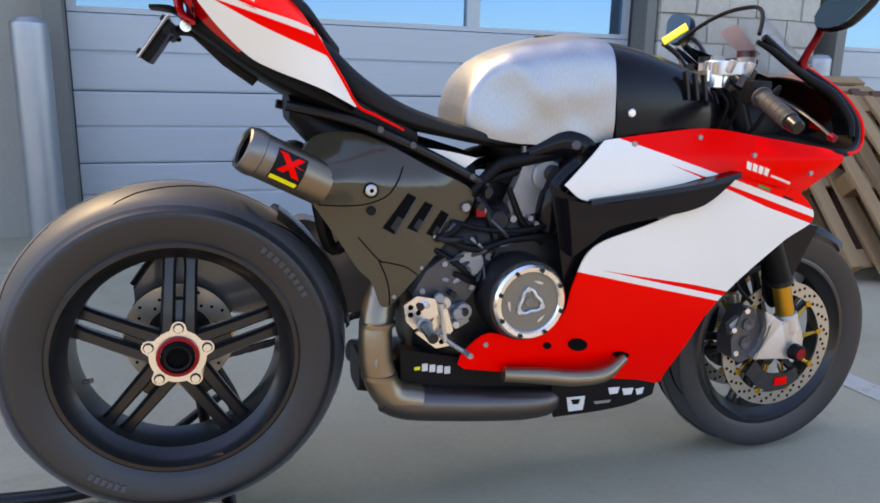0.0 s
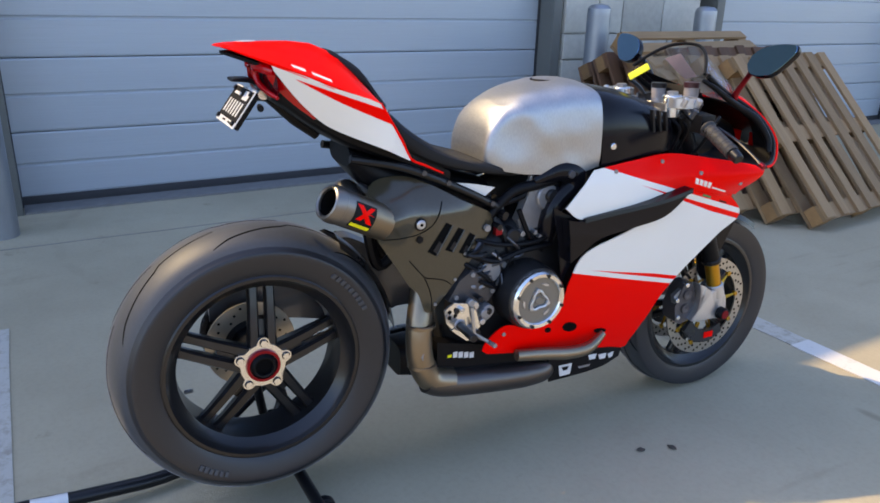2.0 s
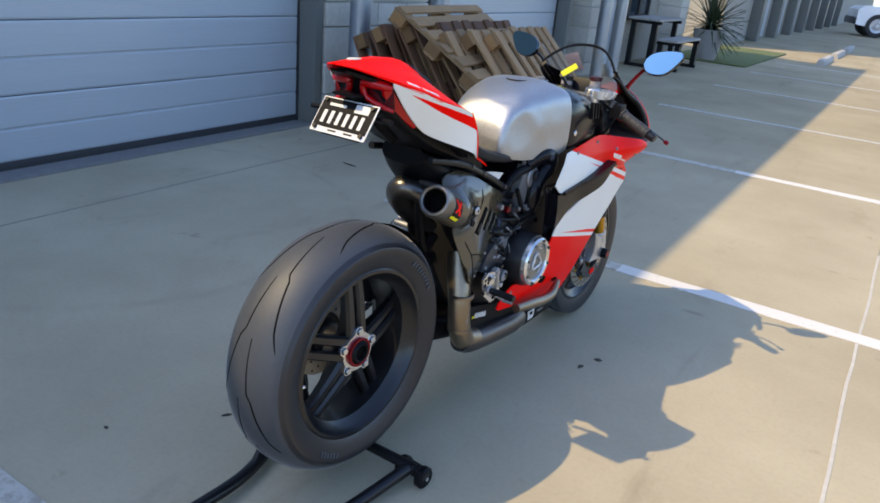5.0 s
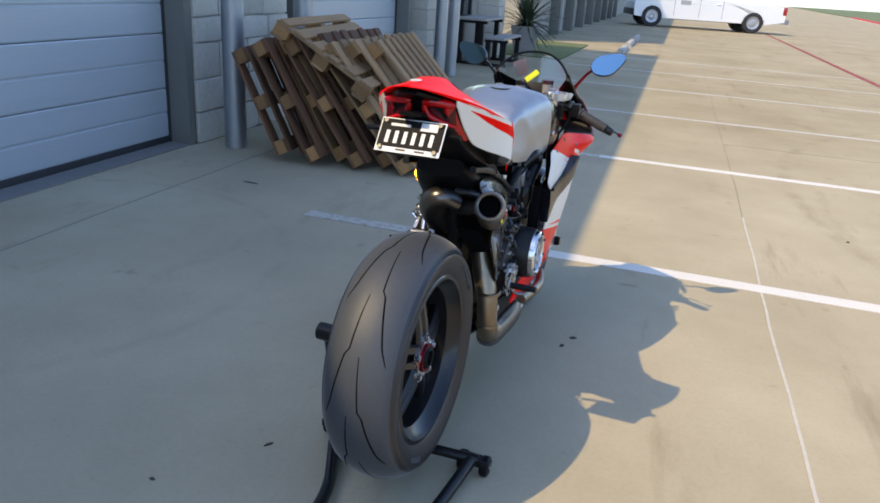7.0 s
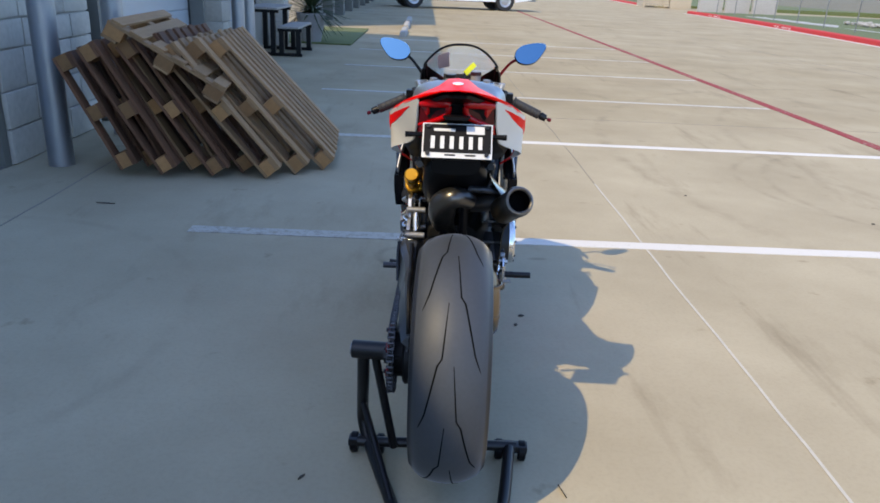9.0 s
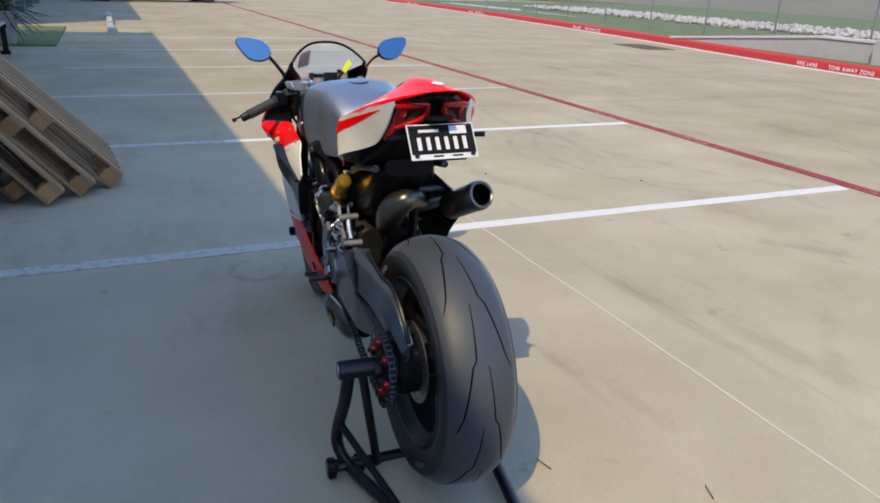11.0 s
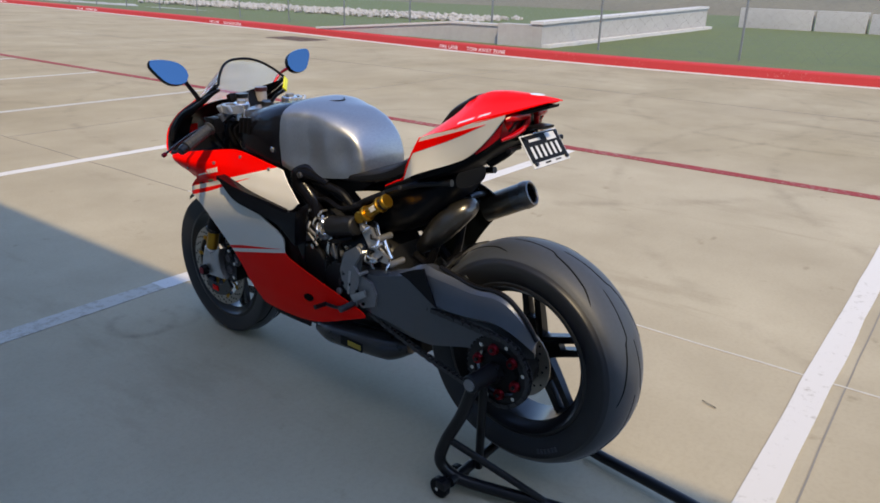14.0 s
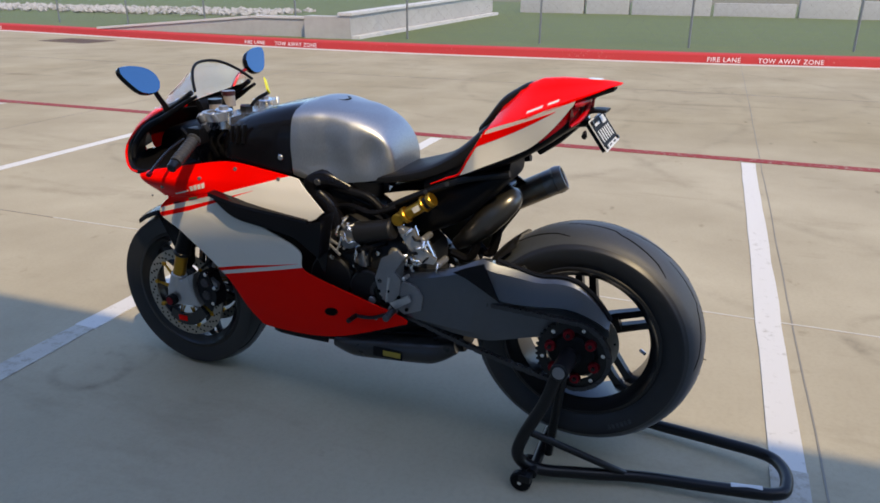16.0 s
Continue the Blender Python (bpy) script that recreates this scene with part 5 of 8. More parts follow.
# ---- exhaust ----
b = bm_new()
T0, T1 = Vector((0.178, 0.140, 0.806)), Vector((0.148, 0.275, 0.738))
rod(b, T0 + (T1 - T0).normalized() * 0.05, T1, 0.041, 0.041, seg=36)
part("tail_can", b, MUFFLER, bike, "brushed titanium exhaust silencer")
ax = (T1 - T0).normalized()
b = bm_new()
lp = []
aa, bb = basis(ax)
for d, r in ((0.052, 0.0410), (0.020, 0.0410), (0.018, 0.0428), (0.004, 0.0425), (-0.009, 0.0385), (-0.011, 0.0340), (-0.008, 0.0305), (0.0, 0.0300), (0.040, 0.028)):
    lp.append([T0 + ax * d + r * (math.cos(t) * aa + math.sin(t) * bb) for t in np.linspace(0, 2 * math.pi, 36, endpoint=False)])
rings(b, lp, cap=False)
part("silencer_end_cap", b, mat("bare_titanium", (0.20, 0.185, 0.17), 0.40, metal=0.9, grain=0.06, scale=30), bike, "rolled silencer end cap")
b = bm_new()
lp = [[T0 + ax * d + q * (math.cos(t) * aa + math.sin(t) * bb) for t in np.linspace(0, 2 * math.pi, 28, endpoint=False)] for d, q in ((-0.003, 0.0296), (0.038, 0.0276), (0.042, 0.004))]
rings(b, lp, cap=False)
rod(b, T0 + ax * 0.0415, T0 + ax * 0.043, 0.012, seg=12)
part("silencer_bore", b, GROOVE, bike, "deep black exhaust bore")
# badge on the can: plain coloured shapes, wrapped round it
def can_patch(d0, d1, t0, t1, lift, n=8):
    q = bm_new()
    out = []
    for d in (d0, d1):
        out.append([T0 + ax * d + (0.041 + lift) * (math.cos(t) * aa + math.sin(t) * bb) for t in np.linspace(t0, t1, n)])
    inn = []
    for d in (d0, d1):
        inn.append([T0 + ax * d + 0.0405 * (math.cos(t) * aa + math.sin(t) * bb) for t in np.linspace(t0, t1, n)])
    ring_ = [out[0], out[1], inn[1], inn[0], out[0]]
    rings(q, ring_, closed=False, cap=False)
    return q
side_t = math.atan2(Vector((1, 0, 0)).dot(bb), Vector((1, 0, 0)).dot(aa))
up_sign = 1 if (math.cos(side_t + 0.5) * aa + math.sin(side_t + 0.5) * bb).z > (math.cos(side_t) * aa + math.sin(side_t) * bb).z else -1
part("badge_field", can_patch(0.040, 0.098, side_t - 0.75, side_t + 0.75, 0.0008), PLATE_BLACK, bike, "black badge on the silencer")
def can_strip(d0, t0, d1, t1, half, lift, n=10):
    """A slanted stroke wrapped round the can, from (along, round) to (along, round)."""
    q = bm_new()
    loops = []
    for k in np.linspace(0, 1, n):
        d, t = d0 + (d1 - d0) * k, side_t + up_sign * (t0 + (t1 - t0) * k)
        ring = []
        for e, r in ((-half, 0.041 + lift), (half, 0.041 + lift), (half, 0.0405), (-half, 0.0405)):
            ring.append(T0 + ax * (d + e) + r * (math.cos(t) * aa + math.sin(t) * bb))
        loops.append(ring)
    rings(q, loops)
    return q
for d0, t0, d1, t1, w_ in ((0.050, 0.62, 0.086, -0.26, 0.0075), (0.086, 0.62, 0.054, -0.20, 0.0065), (0.068, 0.30, 0.090, 0.22, 0.005)):
    part("badge_shape", can_strip(d0, t0, d1, t1, w_, 0.0014 + 0.0002 * w_ / 0.005), RED, bike)
part("badge_shape", can_patch(0.043, 0.095, *sorted((side_t - up_sign * 0.68, side_t - up_sign * 0.46)), 0.0014, 6), YELLOW, bike)
# carbon heat shield over the headers
shield_x = lambda y, z: 0.150 + 0.042 * math.exp(-((y - 0.275) / 0.075) ** 2 - ((z - 0.755) / 0.055) ** 2) - 0.55 * (y - 0.33) ** 2 - 0.9 * max(0, z - 0.74) ** 1.2
b = bm_new()
sheet(b, [(0.232, 0.790), (0.268, 0.826), (0.335, 0.832), (0.40, 0.812), (0.49, 0.764), (0.582, 0.716), (0.578, 0.668)],
      [(0.246, 0.716), (0.266, 0.685), (0.300, 0.635), (0.338, 0.575), (0.366, 0.545), (0.384, 0.498), (0.404, 0.492)], shield_x, n=40, m=16)
shield = part("heat_shield", b, SHIELD, bike, "satin carbon exhaust heat shield")
slots = [((0.388, 0.652), (0.413, 0.637), (0.440, 0.718), (0.458, 0.708)), ((0.438, 0.649), (0.460, 0.639), (0.476, 0.700), (0.494, 0.691)), ((0.479, 0.635), (0.501, 0.625), (0.512, 0.681), (0.530, 0.670))]
for a0, a1, c0, c1 in slots:
    b = bm_new()
    sheet(b, [a0, c0], [a1, c1], shield_x, n=8, m=4, lift=0.0010, thick=0.003)
    sl = part("shield_slot", b, GROOVE, shield)
    b = bm_new()
    mid = lambda p, q, k: (p[0] + (q[0] - p[0]) * k, p[1] + (q[1] - p[1]) * k)
    sheet(b, [mid(mid(a0, a1, 0.45), mid(c0, c1, 0.45), 0.10), mid(mid(a0, a1, 0.45), mid(c0, c1, 0.45), 0.42)], [mid(a1, c1, 0.06), mid(a1, c1, 0.40)], shield_x, n=4, m=3, lift=0.0018, thick=0.002)
    part("slot_lip", b, ENGINE, sl)
    b = bm_new()
    tube(b, [(shield_x(y, z) + 0.001, y, z) for y, z in resample([a1, c1], 6)], 0.0016, seg=6, n=1)
    part("slot_edge", b, SHIELD, sl)
b = bm_new()
rod(b, (0.130, 0.363, 0.727), (0.1655, 0.363, 0.727), 0.0150, seg=24, bevel=0.002)
part("bolt_collar", b, SATIN_BLACK, shield)
b = bm_new()
rod(b, (0.130, 0.363, 0.727), (0.1685, 0.363, 0.727), 0.0115, seg=20, bevel=0.003)
part("shield_bolt", b, FORK_SILVER, shield, "silver round-headed bolt")
b = bm_new()
rod(b, (0.160, 0.363, 0.727), (0.1690, 0.363, 0.727), 0.0045, seg=6)
part("bolt_socket", b, GROOVE, shield)
b = bm_new()
rod(b, (0.130, 0.365, 0.687), (0.1555, 0.365, 0.687), 0.009, seg=14)
part("shield_rivet", b, SATIN_BLACK, shield)
for pts in ([(0.262, 0.703), (0.31, 0.699), (0.355, 0.700), (0.395, 0.713), (0.417, 0.738), (0.432, 0.768)], [(0.340, 0.636), (0.380, 0.590), (0.400, 0.582), (0.436, 0.571), (0.462, 0.552)], [(0.380, 0.590), (0.395, 0.555), (0.402, 0.525), (0.403, 0.495)]):
    b = bm_new()
    tube(b, [(shield_x(y, z) + 0.0002, y, z) for y, z in resample(pts, 24)], 0.0014, seg=6, n=1)
    part("shield_seam", b, GROOVE, shield)
for y, z in ((0.498, 0.628), (0.470, 0.566), (0.412, 0.512)):
    b = bm_new()
    rod(b, (0.10, y, z), (shield_x(y, z) + 0.003, y, z), 0.004, seg=10)
    part("shield_rivet", b, CAST_GREY, shield)
# header pipes
b = bm_new()
tube(b, [(0.086, 0.415, 0.570), (0.102, 0.398, 0.510), (0.124, 0.380, 0.440), (0.130, 0.382, 0.360), (0.130, 0.410, 0.300), (0.130, 0.47, 0.280)], 0.034, seg=20)
hp = part("down_pipe", b, TITANIUM, bike, "heat-tinted titanium down pipe")
for z in (0.455, 0.345):
    b = bm_new()
    lathe(b, [(-0.006, 0.033), (-0.004, 0.037), (0.004, 0.037), (0.006, 0.033)], centre=(0.130, 0.382 if z > 0.4 else 0.386, z), axis="z", seg=24)
    part("pipe_clamp", b, TITANIUM, hp)
b = bm_new()
tube(b, [(0.157, 0.384, 0.40), (0.160, 0.375, 0.39), (0.162, 0.372, 0.378), (0.158, 0.378, 0.368)], 0.0025, seg=6)
part("pipe_spring", b, CAST_GREY, hp)
b = bm_new()
tube(b, [(0.128, 0.400, 0.296), (0.128, 0.45, 0.276), (0.128, 0.58, 0.258), (0.126, 0.70, 0.245), (0.120, 0.765, 0.241), (0.106, 0.800, 0.243)], [0.034, 0.037, 0.038, 0.038, 0.034, 0.020], seg=24, n=5)
part("lower_silencer", b, DARK_PIPE, bike, "heat-tinted titanium under-engine silencer")
b = bm_new()
tube(b, [(0.178, 0.640, 0.338), (0.186, 0.72, 0.330), (0.190, 0.80, 0.318), (0.190, 0.870, 0.320), (0.180, 0.925, 0.348)], [0.016, 0.018, 0.018, 0.017, 0.010], seg=14)
part("belly_tube", b, TITANIUM, bike, "brushed tube along the belly fairing")
# left silencer under the engine and rear bulb of the exhaust
b = bm_new()
tube(b, [(-0.105, 0.78, 0.262), (-0.110, 0.70, 0.266), (-0.110, 0.56, 0.285), (-0.108, 0.44, 0.300), (-0.09, 0.37, 0.320)], [0.026, 0.045, 0.050, 0.050, 0.030], seg=22, flat=0.85)
ls = part("left_silencer", b, CARBON, bike, "graphite under-engine silencer")
b = bm_new()
box(b, (-0.1625, 0.52, 0.268), (-0.1585, 0.62, 0.300), bevel=0.001)
part("badge_field", b, PLATE_BLACK, ls)
b = bm_new()
box(b, (-0.1640, 0.525, 0.276), (-0.1620, 0.585, 0.293), bevel=0.0006)
part("badge_shape", b, mat("dull_gold_badge", (0.35, 0.25, 0.03), 0.5), ls)
b = bm_new()
tube(b, [(0.050, 0.262, 0.765), (0.018, 0.242, 0.780), (-0.010, 0.240, 0.775), (-0.030, 0.265, 0.750), (-0.034, 0.302, 0.712), (-0.030, 0.345, 0.668), (-0.01, 0.400, 0.622)], [0.024, 0.029, 0.034, 0.040, 0.041, 0.033, 0.020], seg=28)
part("exhaust_bulb", b, mat("smoked_metal", (0.105, 0.10, 0.094), 0.30, metal=0.85, grain=0.06, scale=20, blotch=0.12), bike, "dark satin exhaust collector pod")
b = bm_new()
tube(b, [(0.135, 0.27, 0.790), (0.09, 0.262, 0.800), (0.04, 0.262, 0.800)], 0.010, seg=12)
tube(b, [(0.140, 0.30, 0.760), (0.08, 0.31, 0.745), (0.02, 0.33, 0.735)], 0.026, seg=14)
part("cross_pipe", b, CARBON, bike)
b = bm_new()
hump(b, [(0.225, 0.070, 0.850, 0.905), (0.28, 0.092, 0.790, 0.880), (0.36, 0.096, 0.715, 0.850), (0.48, 0.090, 0.655, 0.825), (0.60, 0.085, 0.64, 0.79)], n=3, seg=24, full=True, fine=3)
part("rear_bodywork_core", b, SATIN_BLACK, bike, "black inner subframe bodywork")
for y0, z0, y1, z1, x in ((0.36, 0.62, 0.27, 0.53, 0.03), (0.41, 0.60, 0.30, 0.56, -0.03)):
    b = bm_new()
    tube(b, [(x, y0, z0), (x, (y0 + y1) / 2 - 0.01, (z0 + z1) / 2 + 0.02), (x, y1, z1 + 0.22)], 0.014, seg=8)
    part("inner_duct", b, SATIN_BLACK, bike)
# hugger over the rear tyre
b = bm_new()
lathe(b, [(-0.080, 0.330), (-0.060, 0.342), (0.0, 0.350), (0.060, 0.342), (0.080, 0.330), (0.060, 0.338), (0.0, 0.346), (-0.060, 0.338), (-0.080, 0.330)], centre=RW, axis="x", seg=20, a0=radians(36), a1=radians(84))
part("rear_hugger", b, CARBON, bike, "black carbon rear hugger")

# ---- engine ----
b = bm_new()
hump(b, [(0.47, 0.085, 0.36, 0.62), (0.54, 0.120, 0.32, 0.66), (0.66, 0.125, 0.30, 0.70), (0.78, 0.125, 0.30, 0.74), (0.90, 0.115, 0.32, 0.74), (1.00, 0.09, 0.36, 0.70)], n=4.5, seg=24, full=True, fine=2)
part("engine_block", b, ENGINE, bike, "dark cast engine block")
b = bm_new()
hump(b, [(0.70, 0.115, 0.70, 0.82), (0.80, 0.125, 0.68, 0.835), (0.95, 0.12, 0.66, 0.83), (1.10, 0.10, 0.64, 0.82)], n=4.5, seg=20, full=True, fine=2)
part("airbox", b, SATIN_BLACK, bike)
C = Vector((0.0, 0.678, 0.500))
b = bm_new()
lathe(b, [(0.10, 0.0), (0.10, 0.093), (0.165, 0.092), (0.180, 0.087), (0.182, 0.0)], centre=C, seg=48)
cl = part("clutch_housing", b, ENGINE, bike, "round black clutch housing")
b = bm_new()
lathe(b, [(0.180, 0.064), (0.195, 0.065), (0.199, 0.068), (0.200, 0.077), (0.194, 0.082), (0.180, 0.083), (0.180, 0.064)], centre=C, seg=64)
part("clutch_ring", b, MACHINED, cl, "polished silver clutch cover ring")
b = bm_new()
lathe(b, [(0.188, 0.0), (0.188, 0.066), (0.191, 0.066), (0.191, 0.0)], centre=C, seg=48)
part("clutch_window", b, CLUTCH_GLASS, cl, "grey see-through clutch cover window")
b = bm_new()
tri = []
for k in range(37):
    t = 2 * math.pi * k / 36
    r = 0.024 + 0.005 * math.cos(3 * t + 0.5)
    tri.append((0.194, r * math.sin(t) + C.y, r * math.cos(t) + C.z))
tube(b, tri, 0.0042, seg=8, n=1)
part("clutch_spider", b, FORK_SILVER, cl, "three-cornered pressure plate ring")
for k in range(3):
    t = 2 * math.pi * k / 3 - 0.17
    b = bm_new()
    rod(b, C + Vector((0.190, 0.030 * math.sin(t), 0.030 * math.cos(t))), C + Vector((0.198, 0.030 * math.sin(t), 0.030 * math.cos(t))), 0.0062, seg=14, bevel=0.001)
    part("spider_boss", b, FORK_SILVER, cl)
    # bright reflective arcs in the window, laid on as pale slivers
    b = bm_new()
    arc = [(C.y + r * math.sin(t + 0.55 + a), C.z + r * math.cos(t + 0.55 + a)) for r, a in ((0.047, -0.25), (0.050, 0.0), (0.051, 0.25), (0.045, 0.22), (0.044, 0.0))]
    prism(b, arc, 0.1905, 0.1935)
    part("clutch_spring_seat", b, FORK_SILVER, cl, smooth=0)
b = bm_new()
rod(b, C + Vector((0.190, 0, 0)), C + Vector((0.1945, 0, 0)), 0.012, seg=20, bevel=0.002)
part("spider_hub", b, CLUTCH_GLASS, cl)
for k in range(8):
    t = 2 * math.pi * k / 8 + 0.3
    b = bm_new()
    rod(b, C + Vector((0.196, 0.0735 * math.sin(t), 0.0735 * math.cos(t))), C + Vector((0.204, 0.0735 * math.sin(t), 0.0735 * math.cos(t))), 0.005, seg=8)
    part("clutch_screw", b, BLACK_STEEL, cl)
for ob in [cl] + list(cl.children):
    ob.data.transform(Matrix.Translation(C + Vector((0.016, 0, 0))) @ Matrix.Diagonal((1, 0.95, 0.95, 1)) @ Matrix.Translation(-C))
# pump cover and small castings above the clutch
for (y, z), r, x1, m_, nm in (((0.745, 0.745), 0.034, 0.128, CAST_GREY, "water_pump"), ((0.752, 0.750), 0.018, 0.140, ENGINE, "pump_cap"), ((0.640, 0.655), 0.020, 0.135, ENGINE, "engine_boss"), ((0.575, 0.570), 0.030, 0.14, CAST_GREY, "engine_boss")):
    b = bm_new()
    rod(b, (0.08, y, z), (x1, y, z), r, seg=20, bevel=0.004)
    part(nm, b, m_, bike)
b = bm_new()
prism(b, [(0.66, 0.690), (0.68, 0.735), (0.70, 0.79), (0.76, 0.80), (0.775, 0.72), (0.735, 0.684), (0.722, 0.645), (0.68, 0.632)], 0.09, 0.118)
part("cylinder_cover", b, CAST_GREY, bike, "grey cast cylinder cover")
b = bm_new()
prism(b, [(0.450, 0.512), (0.478, 0.560), (0.516, 0.586), (0.571, 0.563), (0.586, 0.520), (0.560, 0.490), (0.520, 0.480)], 0.10, 0.146)
part("gear_case", b, HANGER_DARK, bike, "dark cast gear case")
for y, z in ((0.516, 0.574), (0.562, 0.556), (0.574, 0.522), (0.470, 0.520)):
    b = bm_new()
    rod(b, (0.14, y, z), (0.151, y, z), 0.006, seg=8)
    part("case_bolt", b, CAST_GREY, bike)
rnd = random.Random(21)
for i in range(16):
    b = bm_new()
    y, z = rnd.uniform(0.56, 0.80), rnd.uniform(0.58, 0.72)
    x = 0.118 + rnd.uniform(0, 0.012)
    rod(b, (x - 0.02, y, z), (x + 0.010, y, z), rnd.uniform(0.005, 0.010), seg=8)
    part("engine_bolt", b, rnd.choice((CAST_GREY, BLACK_STEEL, BLACK_STEEL)), bike)
for pts, r, m_ in (([(0.13, 0.50, 0.63), (0.145, 0.58, 0.60), (0.14, 0.66, 0.615), (0.135, 0.76, 0.62)], 0.008, SATIN_BLACK),
                   ([(0.12, 0.52, 0.66), (0.14, 0.60, 0.64), (0.14, 0.70, 0.635), (0.13, 0.80, 0.66)], 0.006, SATIN_BLACK),
                   ([(0.13, 0.50, 0.60), (0.15, 0.55, 0.565), (0.14, 0.58, 0.53)], 0.007, SATIN_BLACK),
                   ([(0.10, 0.60, 0.70), (0.12, 0.62, 0.66), (0.125, 0.64, 0.60)], 0.010, ENGINE),
                   ([(0.12, 0.66, 0.72), (0.13, 0.69, 0.65), (0.12, 0.74, 0.60)], 0.007, SATIN_BLACK),
                   ([(-0.12, 0.50, 0.70), (-0.14, 0.60, 0.67), (-0.13, 0.72, 0.65), (-0.12, 0.82, 0.66)], 0.009, SATIN_BLACK),
                   ([(-0.12, 0.55, 0.75), (-0.14, 0.62, 0.73), (-0.13, 0.70, 0.74), (-0.12, 0.78, 0.72)], 0.008, SATIN_BLACK),
                   ([(-0.13, 0.58, 0.64), (-0.15, 0.64, 0.62), (-0.14, 0.70, 0.60), (-0.13, 0.78, 0.61)], 0.010, SATIN_BLACK)):
    b = bm_new()
    tube(b, pts, r, seg=8)
    part("hose", b, m_, bike)
rnd = random.Random(77)
for i in range(18):
    b = bm_new()
    y, z = rnd.uniform(0.52, 0.66), rnd.uniform(0.53, 0.64)
    a = rnd.uniform(0, 3.14)
    ln = rnd.uniform(0.012, 0.03)
    x = 0.138 + rnd.uniform(0, 0.018)
    tube(b, [(x - 0.012, y - ln * math.cos(a), z - ln * math.sin(a)), (x, y, z), (x - 0.010, y + ln * math.cos(a), z + ln * math.sin(a))], rnd.uniform(0.003, 0.007), seg=8)
    part("engine_fitting", b, (ENGINE, HANGER_DARK, SATIN_BLACK, HANGER_DARK, CAST_GREY)[i % 5], bike)
for i in range(6):
    b = bm_new()
    y, z = 0.690 + 0.012 * i, 0.775 - 0.016 * (i % 3)
    box(b, (0.108, y, z), (0.119, y + 0.008, z + 0.030), bevel=0.001)
    part("cooling_fin", b, CAST_GREY, bike)
b = bm_new()
box(b, (0.118, 0.585, 0.664), (0.136, 0.605, 0.684), bevel=0.003)
part("switch", b, RED_ANOD, bike)

# frame spars and subframe
for s in (1, -1):
    b = bm_new()
    tube(b, [(s * 0.118, 0.700, 0.790), (s * 0.122, 0.740, 0.805), (s * 0.126, 0.780, 0.815), (s * 0.130, 0.815, 0.802), (s * 0.130, 0.815, 0.772), (s * 0.128, 0.785, 0.745), (s * 0.126, 0.762, 0.715), (s * 0.122, 0.752, 0.670), (s * 0.112, 0.750, 0.620)],
         [0.014, 0.023, 0.034, 0.036, 0.033, 0.029, 0.028, 0.030, 0.024], seg=18, n=6)
    fp = part("frame_arm", b, GLOSS_BLACK, bike, "curved black frame arm below the tank")
    b = bm_new()
    rod(b, (s * 0.152, 0.786, 0.810), (s * 0.167, 0.786, 0.810), 0.0105, seg=18, bevel=0.002)
    part("frame_bolt", b, HANGER_DARK, fp)
    b = bm_new()
    tube(b, [(s * 0.122, 0.760, 0.795), (s * 0.118, 0.70, 0.780), (s * 0.112, 0.64, 0.765), (s * 0.105, 0.59, 0.715), (s * 0.10, 0.565, 0.685)], [0.018, 0.015, 0.013, 0.012, 0.011], seg=12)
    part("subframe_spar", b, SATIN_BLACK, bike, "black subframe spar")
    b = bm_new()
    tube(b, [(s * 0.108, 0.76, 0.785), (s * 0.104, 0.68, 0.752), (s * 0.100, 0.60, 0.730)], 0.009, seg=10)
    part("subframe_brace", b, SATIN_BLACK, bike)
    b = bm_new()
    tube(b, [(s * 0.100, 0.215, 0.880), (s * 0.110, 0.35, 0.850), (s * 0.112, 0.50, 0.785), (s * 0.108, 0.615, 0.725)], 0.010, seg=10)
    part("subframe_rail", b, BLACK_STEEL, bike, "black steel subframe rail")
    for y, z in ((0.39, 0.838), (0.455, 0.808), (0.58, 0.745)):
        b = bm_new()
        rod(b, (s * 0.108, y, z), (s * 0.124, y, z), 0.0065, seg=12)
        part("rail_bolt", b, HANGER_DARK, bike)
    b = bm_new()
    sheet(b, [(0.452, 0.806), (0.53, 0.795), (0.598, 0.780)], [(0.475, 0.795), (0.53, 0.765), (0.556, 0.750)], lambda y, z: 0.100, n=10, m=5, side=s)
    part("seat_side_panel", b, WHITE, bike, "small off-white panel below the seat")
# ---- left side: swingarm, sprocket, chain, shock ----
b = bm_new()
arm = [(0.640, 0.430, 0.540, -0.070, -0.120), (0.58, 0.415, 0.552, -0.075, -0.145), (0.50, 0.408, 0.560, -0.085, -0.158), (0.42, 0.403, 0.578, -0.095, -0.162), (0.34, 0.394, 0.606, -0.104, -0.163),
       (0.275, 0.391, 0.637, -0.105, -0.161), (0.225, 0.394, 0.625, -0.105, -0.157), (0.12, 0.418, 0.602, -0.104, -0.142), (0.05, 0.428, 0.607, -0.103, -0.138), (0.0, 0.432, 0.594, -0.102, -0.134), (-0.050, 0.44, 0.552, -0.101, -0.128), (-0.088, 0.45, 0.500, -0.100, -0.120)]
path = smooth_path([(a[0], a[1], a[2]) for a in arm], 4)
pathx = smooth_path([(a[3], a[4], 0) for a in arm], 4)
loops = []
